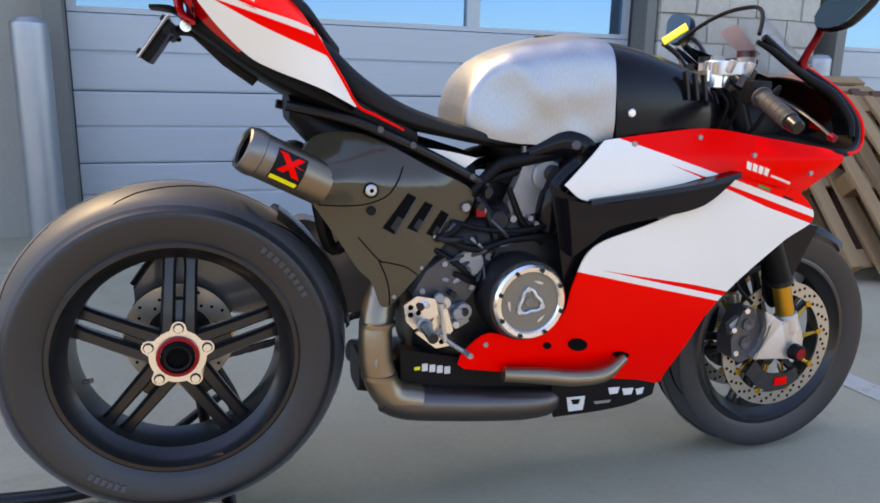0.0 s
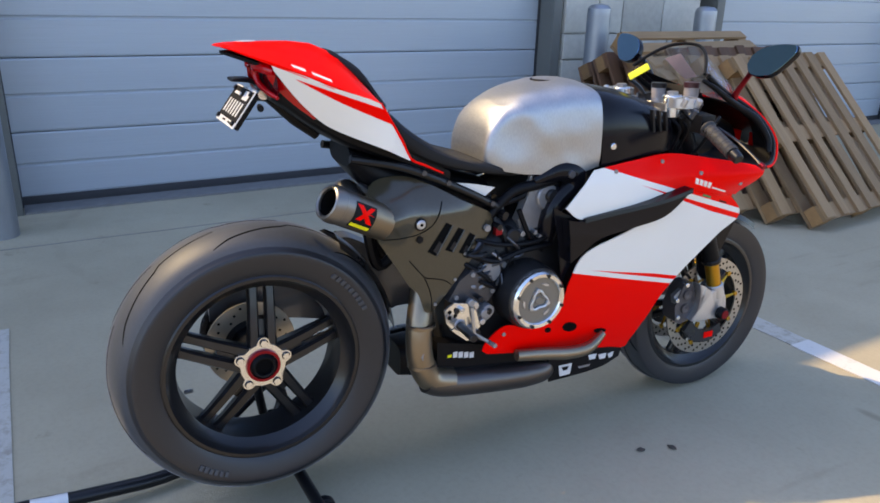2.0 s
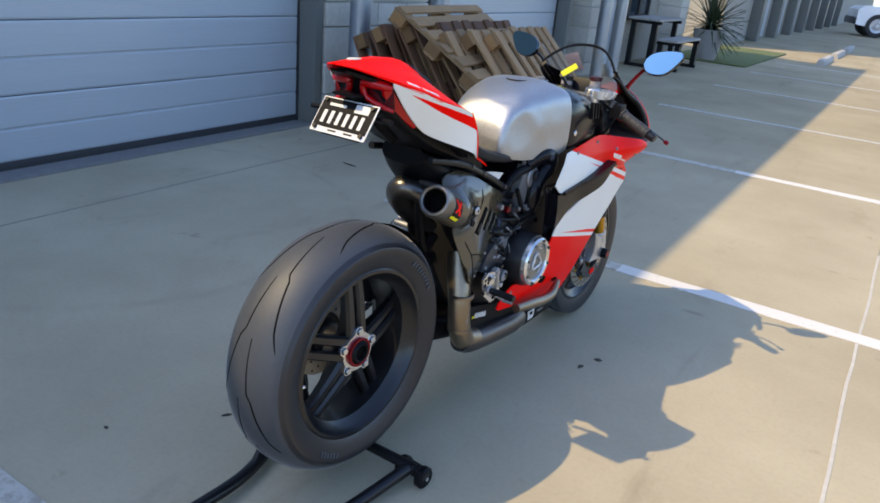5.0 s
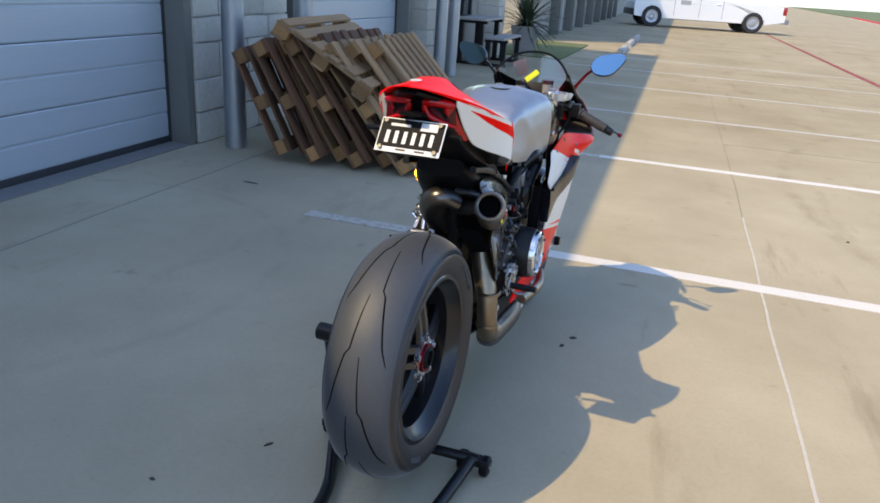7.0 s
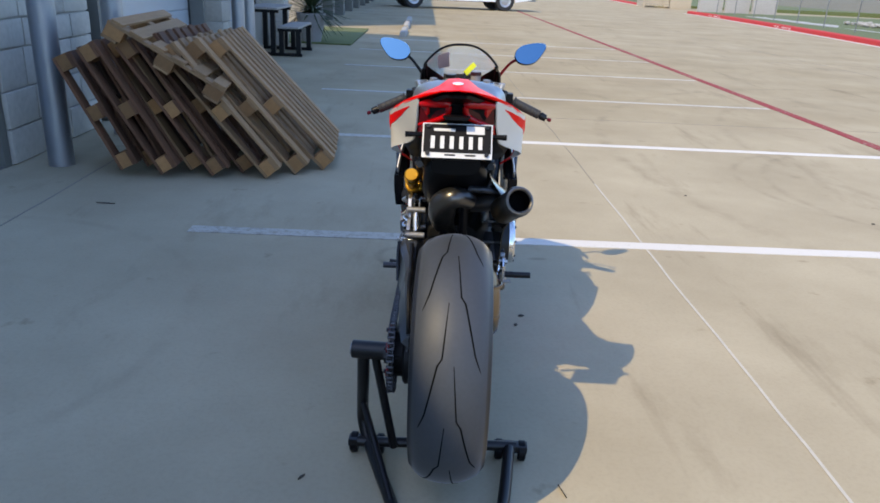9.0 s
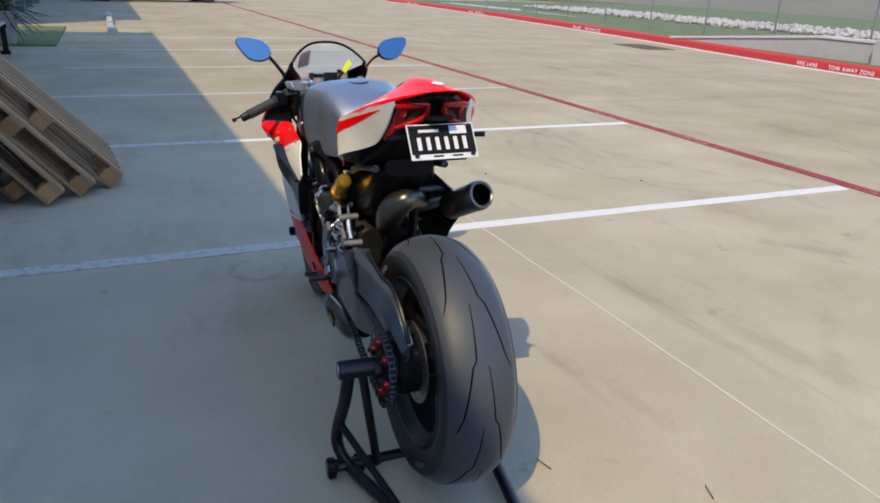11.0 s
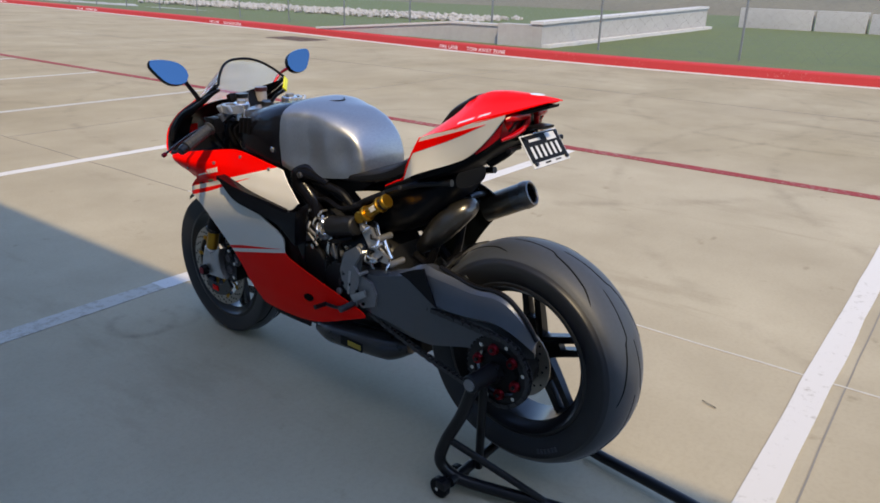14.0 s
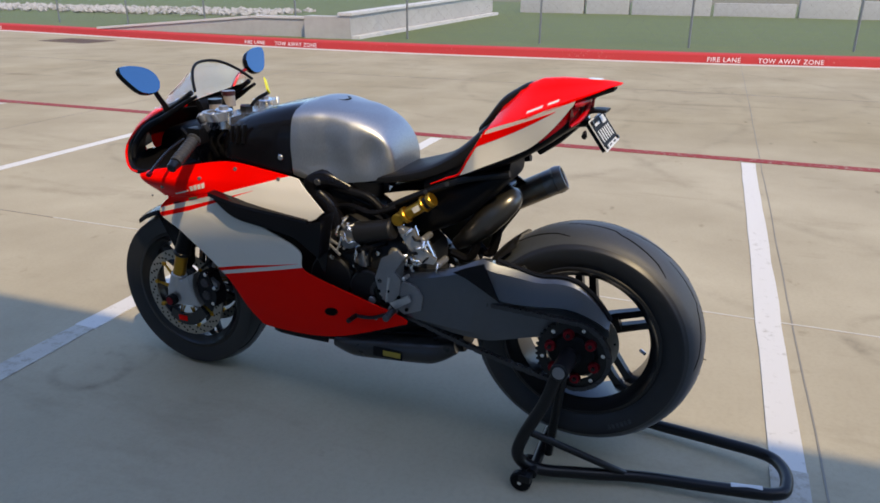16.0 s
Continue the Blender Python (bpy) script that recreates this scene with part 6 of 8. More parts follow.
for p, q in zip(path, pathx):
    y, zb, zt, xi, xo = p.x, p.y, p.z, q.x, q.y
    h = zt - zb
    k = 1 - ease((y - 0.17) / 0.10)                  # the rear half steps in below a crease
    zc = zb + (0.62 - 0.06 * k) * h
    loops.append([(xi, y, zb + 0.01), (xo + 0.012 + 0.004 * k, y, zb), (xo + 0.002 + 0.012 * k, y, zb + 0.10 * h), (xo + 0.001 + 0.013 * k, y, zc - 0.012), (xo, y, zc), (xo + 0.004 + 0.012 * k, y, zt - 0.08 * h), (xo + 0.020 + 0.010 * k, y, zt), (xi, y, zt - 0.008)])
rings(b, loops)
sw = part("swingarm", b, GRAPHITE, bike, "graphite single-sided swingarm", smooth=22)
b = bm_new()
tube(b, [(-0.118, 0.235, 0.633), (-0.112, 0.12, 0.606), (-0.110, 0.05, 0.611), (-0.108, 0.0, 0.598), (-0.104, -0.05, 0.556), (-0.102, -0.090, 0.503)], 0.0065, seg=8)
part("swingarm_edge", b, BLACK_STEEL, sw, "black trim along the swingarm's upper edge")
b = bm_new()
lathe(b, [(-0.060, 0.0), (-0.060, 0.078), (-0.112, 0.082), (-0.118, 0.075), (-0.118, 0.0)], centre=RW, seg=40)
part("hub_carrier", b, ENGINE, sw, "dark eccentric hub carrier")
# thin black sheet laid on to darken the swingarm's triangular facet
b = bm_new()
sheet(b, [(0.352, 0.594), (0.310, 0.614), (0.262, 0.632)], [(0.318, 0.585), (0.262, 0.555), (0.214, 0.524)], lambda y, z: 0.1655 - 0.10 * max(0, z - 0.60) - 0.10 * max(0, 0.26 - y), n=10, m=6, side=-1, thick=0.006)
part("chain_guard", b, GLOSS_BLACK, sw, "gloss black sheet for the swingarm's dark triangular facet")

SPX, SPR = -0.148, 0.102
b = bm_new()
pts = []
for k in range(41 * 4):
    t = 2 * math.pi * k / (41 * 4)
    r = SPR + (0.0035, 0.0035, -0.003, -0.003)[k % 4]
    pts.append((r * math.sin(t) + RW.y, r * math.cos(t) + RW.z))
inner = [(0.074 * math.sin(2 * math.pi * k / 164) + RW.y, 0.074 * math.cos(2 * math.pi * k / 164) + RW.z) for k in range(164)]
va = [b.verts.new((SPX - 0.003, *p)) for p in pts]; vb = [b.verts.new((SPX + 0.003, *p)) for p in pts]
vc = [b.verts.new((SPX - 0.003, *p)) for p in inner]; vd = [b.verts.new((SPX + 0.003, *p)) for p in inner]
for i in range(164):
    j = (i + 1) % 164
    for q in ((va[i], va[j], vc[j], vc[i]), (vb[i], vd[i], vd[j], vb[j]), (va[i], vb[i], vb[j], va[j]), (vc[i], vc[j], vd[j], vd[i])):
        b.faces.new(q)
spr = part("rear_sprocket", b, BLACK_STEEL, bike, "black rear sprocket with red carriers", smooth=0)
for k in range(6):
    t = 2 * math.pi * k / 6 + 0.2
    b = bm_new()
    rod(b, (SPX - 0.004, RW.y + 0.066 * math.sin(t), RW.z + 0.066 * math.cos(t)), (SPX - 0.014, RW.y + 0.066 * math.sin(t), RW.z + 0.066 * math.cos(t)), 0.017, 0.014, seg=14)
    part("sprocket_carrier", b, RED_ANOD, spr, "red anodised sprocket carrier")
    b = bm_new()
    rod(b, (SPX - 0.013, RW.y + 0.066 * math.sin(t), RW.z + 0.066 * math.cos(t)), (SPX - 0.020, RW.y + 0.066 * math.sin(t), RW.z + 0.066 * math.cos(t)), 0.006, seg=6)
    part("carrier_nut", b, BLACK_STEEL, spr)
    t += 0.52
    b = bm_new()
    rod(b, (SPX - 0.0045, RW.y + 0.086 * math.sin(t), RW.z + 0.086 * math.cos(t)), (SPX - 0.0036, RW.y + 0.086 * math.sin(t), RW.z + 0.086 * math.cos(t)), 0.006, seg=10)
    part("sprocket_hole", b, MACHINED, spr)
b = bm_new()
lathe(b, [(-0.118, 0.062), (-0.150, 0.060), (-0.154, 0.050), (-0.154, 0.0), (-0.118, 0.0)], centre=RW, seg=32)
part("sprocket_hub", b, SATIN_BLACK, spr)
b = bm_new()
rod(b, RW + Vector((-0.150, 0, 0)), RW + Vector((-0.172, 0, 0)), 0.030, 0.028, seg=6)
rod(b, RW + Vector((-0.170, 0, 0)), RW + Vector((-0.178, 0, 0)), 0.020, seg=20)
part("axle_end", b, BLACK_STEEL, spr)

# chain: links all along the loop, one joined part
FR = Vector((0, 0.585, 0.485))
loop_pts = []
for t in np.linspace(radians(-172), radians(-8), 26):       # round the rear sprocket, from underneath over the back
    loop_pts.append((RW.y + SPR * math.sin(t), RW.z + SPR * math.cos(t)))
top = (FR.y, FR.z + 0.036); bot = (FR.y, FR.z - 0.036)
def line2(p, q, n):
    return [(p[0] + (q[0] - p[0]) * i / n, p[1] + (q[1] - p[1]) * i / n) for i in range(1, n)]
chain_path = loop_pts + line2(loop_pts[-1], top, 44) + [(FR.y + 0.036 * math.sin(t), FR.z + 0.036 * math.cos(t)) for t in np.linspace(0, math.pi, 8)]
low = [(p[0], p[1] - 0.016 * math.sin(math.pi * (i + 1) / 44)) for i, p in enumerate(line2(bot, loop_pts[0], 44))]
chain_path += low
acc = [0.0]
closed = chain_path + chain_path[:1]
for p, q in zip(closed, closed[1:]):
    acc.append(acc[-1] + math.hypot(q[0] - p[0], q[1] - p[1]))
nl = int(acc[-1] / 0.0159)
b = bm_new()
for i in range(nl):
    s0, s1 = acc[-1] * i / nl, acc[-1] * (i + 1) / nl
    y0, z0 = np.interp(s0, acc, [p[0] for p in closed]), np.interp(s0, acc, [p[1] for p in closed])
    y1, z1 = np.interp(s1, acc, [p[0] for p in closed]), np.interp(s1, acc, [p[1] for p in closed])
    m = Matrix.Translation((SPX, (y0 + y1) / 2, (z0 + z1) / 2)) @ Matrix.Rotation(math.atan2(z1 - z0, y1 - y0), 4, "X")
    w = 0.0085 if i % 2 else 0.0060
    for sx in (-1, 1):
        box(b, (sx * w - 0.0008, -0.0105, -0.0062), (sx * w + 0.0008, 0.0105, 0.0062), m=m)
    rod(b, m @ Vector((-0.0095, -0.008, 0)), m @ Vector((0.0095, -0.008, 0)), 0.0042, seg=6)
tagged(part("drive_chain", b, CHAIN_STEEL, bike, "oily steel drive chain", smooth=0), kind="stuff")

# shock absorber, links and foot-peg plates
S0, S1 = Vector((-0.138, 0.532, 0.722)), Vector((-0.136, 0.425, 0.795))
sd = (S1 - S0).normalized()
b = bm_new()
rod(b, S0 + sd * 0.028, S1 - sd * 0.012, 0.0180, seg=22, bevel=0.003)
sh = part("shock_absorber", b, GOLD, bike, "gold shock absorber")
b = bm_new()
rod(b, S0 + sd * 0.020, S0 + sd * 0.034, 0.0245, seg=22, bevel=0.002)
part("spring_collar", b, GOLD, sh)
b = bm_new()
rod(b, S1 - sd * 0.036, S1 - sd * 0.028, 0.0245, seg=22, bevel=0.002)
part("spring_collar", b, GOLD, sh)
b = bm_new()
rod(b, S1 - sd * 0.016, S1, 0.0220, seg=22, bevel=0.003)
part("shock_cap", b, GOLD, sh)
b = bm_new()
rod(b, S1 - sd * 0.030, S1 - sd * 0.014, 0.0185, seg=22)
part("shock_band", b, BLACK_STEEL, sh)
b = bm_new()
q = Matrix.Translation(S0 + sd * 0.075) @ Matrix.Rotation(math.atan2(sd.z, sd.y), 4, "X")
box(b, (-0.0192, -0.012, -0.008), (-0.0165, 0.012, 0.008), m=q, bevel=0.001)
part("shock_sticker", b, WHITE, sh)
b = bm_new()
rod(b, S0 + Vector((0.03, 0, 0)), S0 + Vector((-0.016, 0, 0)), 0.019, seg=18, bevel=0.003)
rod(b, S0, S0 + sd * 0.03, 0.014, seg=16)
part("shock_eye", b, GOLD, sh)
for pts, r in (([(-0.128, 0.530, 0.700), (-0.132, 0.512, 0.660), (-0.130, 0.485, 0.606)], 0.010), ([(-0.110, 0.500, 0.695), (-0.112, 0.480, 0.650), (-0.112, 0.450, 0.605)], 0.009),
               ([(-0.128, 0.485, 0.604), (-0.130, 0.445, 0.598), (-0.128, 0.405, 0.602)], 0.010), ([(-0.132, 0.490, 0.600), (-0.134, 0.500, 0.575), (-0.130, 0.495, 0.555)], 0.009),
               ([(-0.120, 0.455, 0.670), (-0.122, 0.440, 0.640), (-0.120, 0.425, 0.610)], 0.008)):
    b = bm_new()
    tube(b, pts, r, seg=10, flat=0.6)
    part("shock_link", b, MACHINED, bike, "bare aluminium shock link")
b = bm_new()
prism(b, [(0.543, 0.720), (0.512, 0.702), (0.484, 0.698), (0.455, 0.645), (0.411, 0.616), (0.420, 0.600), (0.468, 0.602), (0.492, 0.632), (0.520, 0.672)], -0.148, -0.138)
part("rocker_plate", b, FORK_SILVER, bike, "machined aluminium rocker plate", smooth=0)
for y, z in ((0.485, 0.604), (0.405, 0.602), (0.455, 0.670), (0.520, 0.690)):
    b = bm_new()
    rod(b, (-0.090, y, z), (-0.151, y, z), 0.010, seg=14, bevel=0.002)
    part("link_bolt", b, CAST_GREY, bike)
# left engine side
for (y, z), r, x1, m_, nm in (((0.64, 0.485), 0.062, -0.150, ENGINE, "sprocket_cover"), ((0.77, 0.500), 0.075, -0.145, ENGINE, "generator_cover"), ((0.70, 0.640), 0.035, -0.150, CAST_GREY, "throttle_body"),
                              ((0.76, 0.645), 0.030, -0.150, ENGINE, "throttle_body"), ((0.80, 0.600), 0.024, -0.140, CAST_GREY, "engine_boss"), ((0.56, 0.60), 0.022, -0.125, CAST_GREY, "engine_boss"), ((0.66, 0.575), 0.026, -0.14, CAST_GREY, "engine_boss")):
    b = bm_new()
    rod(b, (-0.06, y, z), (x1, y, z), r, seg=24, bevel=0.006)
    part(nm, b, m_, bike)
rnd = random.Random(33)
for i in range(26):
    b = bm_new()
    y, z = rnd.uniform(0.55, 0.84), rnd.uniform(0.45, 0.70)
    x = -0.135 - rnd.uniform(0, 0.016)
    rod(b, (x + 0.03, y, z), (x, y, z), rnd.uniform(0.004, 0.009), seg=8)
    part("engine_bolt", b, rnd.choice((MACHINED, CAST_GREY, MACHINED, BLACK_STEEL)), bike)
for i in range(7):
    b = bm_new()
    y0, z0 = rnd.uniform(0.58, 0.78), rnd.uniform(0.60, 0.72)
    tube(b, [(-0.12, y0, z0), (-0.155, y0 + rnd.uniform(-.03, .03), z0 - 0.03), (-0.15, y0 + rnd.uniform(-.05, .05), z0 - 0.08)], 0.0045, seg=7)
    part("cable", b, rnd.choice((CAST_GREY, SATIN_BLACK, MACHINED)), bike)
for i in range(14):
    b = bm_new()
    y0, z0 = rnd.uniform(0.66, 0.80), rnd.uniform(0.60, 0.705)
    a = rnd.uniform(0, 3.14)
    dy, dz = 0.018 * math.cos(a), 0.018 * math.sin(a)
    x = -0.150 - rnd.uniform(0, 0.012)
    tube(b, [(x + 0.01, y0 - dy, z0 - dz), (x - 0.004, y0, z0), (x + 0.008, y0 + dy, z0 + dz)], rnd.uniform(0.0035, 0.006), seg=8)
    part("hose_clip", b, MACHINED if i % 3 else CAST_GREY, bike)
for i in range(16):
    b = bm_new()
    y0, z0 = rnd.uniform(0.40, 0.55), rnd.uniform(0.57, 0.70)
    if z0 - 0.60 > 0.8 * (y0 - 0.38):
        z0 = 0.60 + 0.8 * (y0 - 0.38)
    a = rnd.uniform(0, 3.14)
    dy, dz = 0.016 * math.cos(a), 0.016 * math.sin(a)
    x = -0.150 - rnd.uniform(0, 0.014)
    tube(b, [(x + 0.012, y0 - dy, z0 - dz), (x - 0.003, y0, z0), (x + 0.010, y0 + dy, z0 + dz)], rnd.uniform(0.003, 0.006), seg=8)
    part("linkage_fitting", b, MACHINED if i % 4 else BLACK_STEEL, bike)
b = bm_new()
rod(b, (-0.140, 0.672, 0.660), (-0.146, 0.545, 0.692), 0.033, 0.031, seg=24, bevel=0.005)
part("throttle_motor", b, ENGINE, bike, "black throttle body motor")
for s, base in ((-1, 0.60), (1, 0.495)):
    hang = new("footrest_hanger"); hang.parent = bike
    tagged(hang, "bare aluminium rear-set footrest")
    b = bm_new()
    o = base - 0.60
    if s > 0:
        plates = [([(0.426, 0.500), (0.452, 0.517), (0.492, 0.509), (0.497, 0.477), (0.447, 0.449), (0.432, 0.465)], 0.166, 0.172, MACHINED), ([(0.453, 0.438), (0.496, 0.402), (0.527, 0.405), (0.522, 0.469), (0.500, 0.489), (0.488, 0.460)], 0.152, 0.162, MACHINED),
                  ([(0.500, 0.489), (0.562, 0.490), (0.569, 0.451), (0.545, 0.438), (0.522, 0.455)], 0.146, 0.154, CAST_GREY), ([(0.490, 0.500), (0.512, 0.500), (0.530, 0.440), (0.515, 0.425)], 0.162, 0.170, MACHINED)]
        holes = [(0.440, 0.495, 0.172), (0.456, 0.499, 0.172), (0.440, 0.480, 0.172), (0.456, 0.483, 0.172), (0.540, 0.470, 0.154), (0.508, 0.415, 0.162)]
    else:
        plates = [([(0.575, 0.605), (0.597, 0.542), (0.584, 0.490), (0.545, 0.462), (0.520, 0.500), (0.512, 0.545), (0.533, 0.569), (0.500, 0.618), (0.522, 0.638)], -0.176, -0.166, CAST_GREY), ([(0.560, 0.470), (0.507, 0.434), (0.452, 0.456), (0.446, 0.500), (0.468, 0.530), (0.510, 0.540), (0.530, 0.510)], -0.168, -0.158, CAST_GREY),
                  ([(0.548, 0.470), (0.530, 0.452), (0.478, 0.486), (0.486, 0.505)], -0.182, -0.177, FORK_SILVER)]
        holes = [(0.575, 0.595, -0.160), (0.555, 0.505, -0.178), (0.520, 0.490, -0.178), (0.495, 0.455, -0.178), (0.585, 0.500, -0.178), (0.540, 0.460, -0.178)]
    for poly, x0, x1, m_ in plates:
        prism(b, poly, x0, x1)
        part("hanger_plate", b, m_, hang, smooth=0)
        b = bm_new()
    b.free()
    for y, z, x in holes:
        b = bm_new()
        rod(b, (x - s * 0.004, y, z), (x + s * 0.0006, y, z), 0.0055, seg=10)
        part("plate_hole", b, GROOVE, hang)
    py, pz = (0.470, 0.455) if s > 0 else (0.545, 0.440)
    for k, (y, z, r, h) in enumerate(((0.512, 0.498, 0.013, 0.010), (0.552, 0.478, 0.017, 0.012), (0.552, 0.478, 0.009, 0.016), (0.535, 0.452, 0.008, 0.014), (0.505, 0.436, 0.009, 0.012), (0.528, 0.515, 0.007, 0.014), (0.470, 0.500, 0.006, 0.024))):
        b = bm_new()
        if s < 0:
            y, z = y + 0.03, z + 0.055
        rod(b, (s * 0.150, y, z), (s * (0.160 + h), y, z), r, seg=16, bevel=0.0015)
        part("hanger_boss", b, (FORK_SILVER, CAST_GREY, BLACK_STEEL)[k % 3], hang)
    b = bm_new()
    o = 0.0 if s > 0 else 0.05
    rod(b, (s * 0.176, 0.500 + o, 0.500 + o), (s * 0.174, 0.512 + o, 0.420 + o), 0.0045, seg=8)
    part("brake_rod" if s > 0 else "shift_rod", b, FORK_SILVER, hang)
    b = bm_new()
    rod(b, (s * 0.155, py, pz), (s * (0.262 if s > 0 else 0.235), py - 0.01, pz + 0.004), 0.0105, seg=14, bevel=0.002)
    part("foot_peg", b, BLACK_STEEL if s > 0 else HANGER_DARK, hang, "knurled foot peg")
    b = bm_new()
    if s > 0:
        tube(b, [(0.172, py + 0.03, pz - 0.02), (0.174, py + 0.06, pz - 0.045), (0.176, py + 0.085, pz - 0.062)], 0.005, seg=8)
        rod(b, (0.174, py + 0.085, pz - 0.062), (0.205, py + 0.086, pz - 0.060), 0.006, seg=10)
    else:
        tube(b, [(-0.178, py - 0.005, pz), (-0.180, py + 0.06, pz - 0.030), (-0.182, py + 0.12, pz - 0.035)], 0.006, seg=8)
        rod(b, (-0.180, py + 0.12, pz - 0.035), (-0.225, py + 0.122, pz - 0.033), 0.008, seg=10)
    part("pedal", b, CAST_GREY if s > 0 else BLACK_STEEL, hang)
    for dy, dz, r in ((0.0, 0.0, 0.016), (0.03, 0.055, 0.010), (0.07, 0.02, 0.012), (0.05, -0.03, 0.009), (-0.01, 0.04, 0.008)):
        b = bm_new()
        rod(b, (s * 0.160, py + dy, pz + dz), (s * (0.176 if s > 0 else 0.170), py + dy, pz + dz), r, seg=14, bevel=0.002)
        part("hanger_boss", b, CAST_GREY if r > 0.009 else BLACK_STEEL, hang)
# belly pan below the red panels
b = bm_new()
hump(b, [(0.36, 0.055, 0.272, 0.360), (0.46, 0.085, 0.262, 0.352), (0.62, 0.100, 0.250, 0.345), (0.80, 0.115, 0.246, 0.330), (0.95, 0.115, 0.244, 0.310), (1.035, 0.090, 0.248, 0.285), (1.06, 0.06, 0.256, 0.275)], n=4, seg=28, full=True, fine=3)
pan = part("belly_pan", b, SATIN_BLACK, bike, "satin black belly pan with white sponsor shapes")
for s in (1, -1):
    b = bm_new()
    sheet(b, [(0.77, 0.315), (0.92, 0.296), (1.055, 0.266)] if s > 0 else [(0.79, 0.300), (0.92, 0.297), (1.020, 0.290)], [(0.782, 0.206), (0.92, 0.209), (1.046, 0.225)] if s > 0 else [(0.80, 0.262), (0.92, 0.260), (1.010, 0.262)], lambda y, z: 0.138 - 0.25 * max(0, y - 0.98), n=14, m=5, side=s)
    part("pan_side", b, SATIN_BLACK, pan)
    for y0, y1, z0, z1, m_ in ((0.915, 0.945, 0.246, 0.262, PLATE_WHITE), (0.952, 0.982, 0.240, 0.256, PLATE_WHITE), (0.989, 1.016, 0.235, 0.250, PLATE_WHITE), (0.812, 0.858, 0.216, 0.250, PLATE_WHITE), (0.822, 0.846, 0.232, 0.244, SATIN_BLACK), (0.880, 0.925, 0.226, 0.233, CAST_GREY)) if s > 0 else ():
        b = bm_new()
        sheet(b, [(y0, z1), (y1, z1 - 0.001)], [(y0 + 0.006, z0), (y1 - 0.004, z0)], lambda y, z: 0.138 - 0.25 * max(0, y - 0.98), n=5, m=3, side=s, lift=0.0025 if m_ is SATIN_BLACK else 0.0015, thick=0.002)
        part("sponsor_shape", b, m_, pan)
b = bm_new()
sheet(b, [(0.432, 0.392), (0.55, 0.366), (0.66, 0.346), (0.80, 0.316)], [(0.434, 0.290), (0.55, 0.280), (0.66, 0.268), (0.79, 0.250)], lambda y, z: 0.124, n=12, m=5, lift=0.0, thick=0.04)
part("sponsor_panel", b, SATIN_BLACK, pan)
for i, m_ in enumerate((YELLOW, PLATE_WHITE, PLATE_WHITE, PLATE_WHITE, PLATE_WHITE)):
    b = bm_new()
    y = 0.462 + 0.0165 * i
    box(b, (0.1235, y, 0.344 - 0.0036 * i), (0.1258, y + 0.0125, (0.360 if i else 0.351) - 0.0036 * i))
    part("sponsor_shape", b, m_, pan, smooth=0)
# oval hole and screws in the lower fairing
for s in (1, -1):
    for y, z, ry, rz in ((0.812, 0.386, 0.024, 0.015), (0.74, 0.390, 0.010, 0.008), (0.925, 0.350, 0.022, 0.008))[:3 if s > 0 else 1]:
        if s < 0:
            y, z = y - 0.055, z + 0.012
        b = bm_new()
        ring = [(y + ry * math.cos(t), z + rz * math.sin(t) - 0.2 * ry * math.cos(t)) for t in np.linspace(0, 2 * math.pi, 24, endpoint=False)]
        loops = [[(s * (fair_x(p, q) + d), p, q) for p, q in ring] for d in (0.0022, -0.006)]
        rings(b, loops)
        part("fairing_hole", b, GROOVE, bike, "dark oval opening in the fairing")
    for y, z in ((0.90, 0.815), (1.06, 0.828), (1.18, 0.792), (1.315, 0.755), (0.60, 0.405)):
        b = bm_new()
        x = fair_x(y, z)
        rod(b, (s * (x - 0.004), y, z), (s * (x + 0.0035), y, z), 0.0055, seg=10)
        part("fairing_screw", b, CAST_GREY, bike)
    # model marking as plain bars, small flag bar
    for y0, dy, z0, dz, m_ in ((1.165, 0.055, 0.764, 0.016, WHITE), (1.225, 0.060, 0.746, 0.005, WHITE), (1.205, 0.035, 0.7235, 0.006, GREEN), (1.285, 0.03, 0.697, 0.005, SATIN_BLACK)):
        b = bm_new()
        if dz > 0.01:
            for k in range(4):
                ya = y0 + k * dy / 4
                sheet(b, [(ya, z0 + dz - 0.31 * (ya - y0)), (ya + dy / 4 - 0.004, z0 + dz - 0.31 * (ya + dy / 4 - y0))], [(ya, z0 - 0.31 * (ya - y0)), (ya + dy / 4 - 0.004, z0 - 0.31 * (ya + dy / 4 - y0))], fair_x, n=3, m=3, side=s, lift=0.0016, thick=0.002)
        else:
            sheet(b, [(y0, z0 + dz), (y0 + dy, z0 + dz - 0.31 * dy)], [(y0, z0), (y0 + dy, z0 - 0.31 * dy)], fair_x, n=6, m=3, side=s, lift=0.0016, thick=0.002)
        part("marking_bar", b, m_, bike, "small marking bar on the fairing")

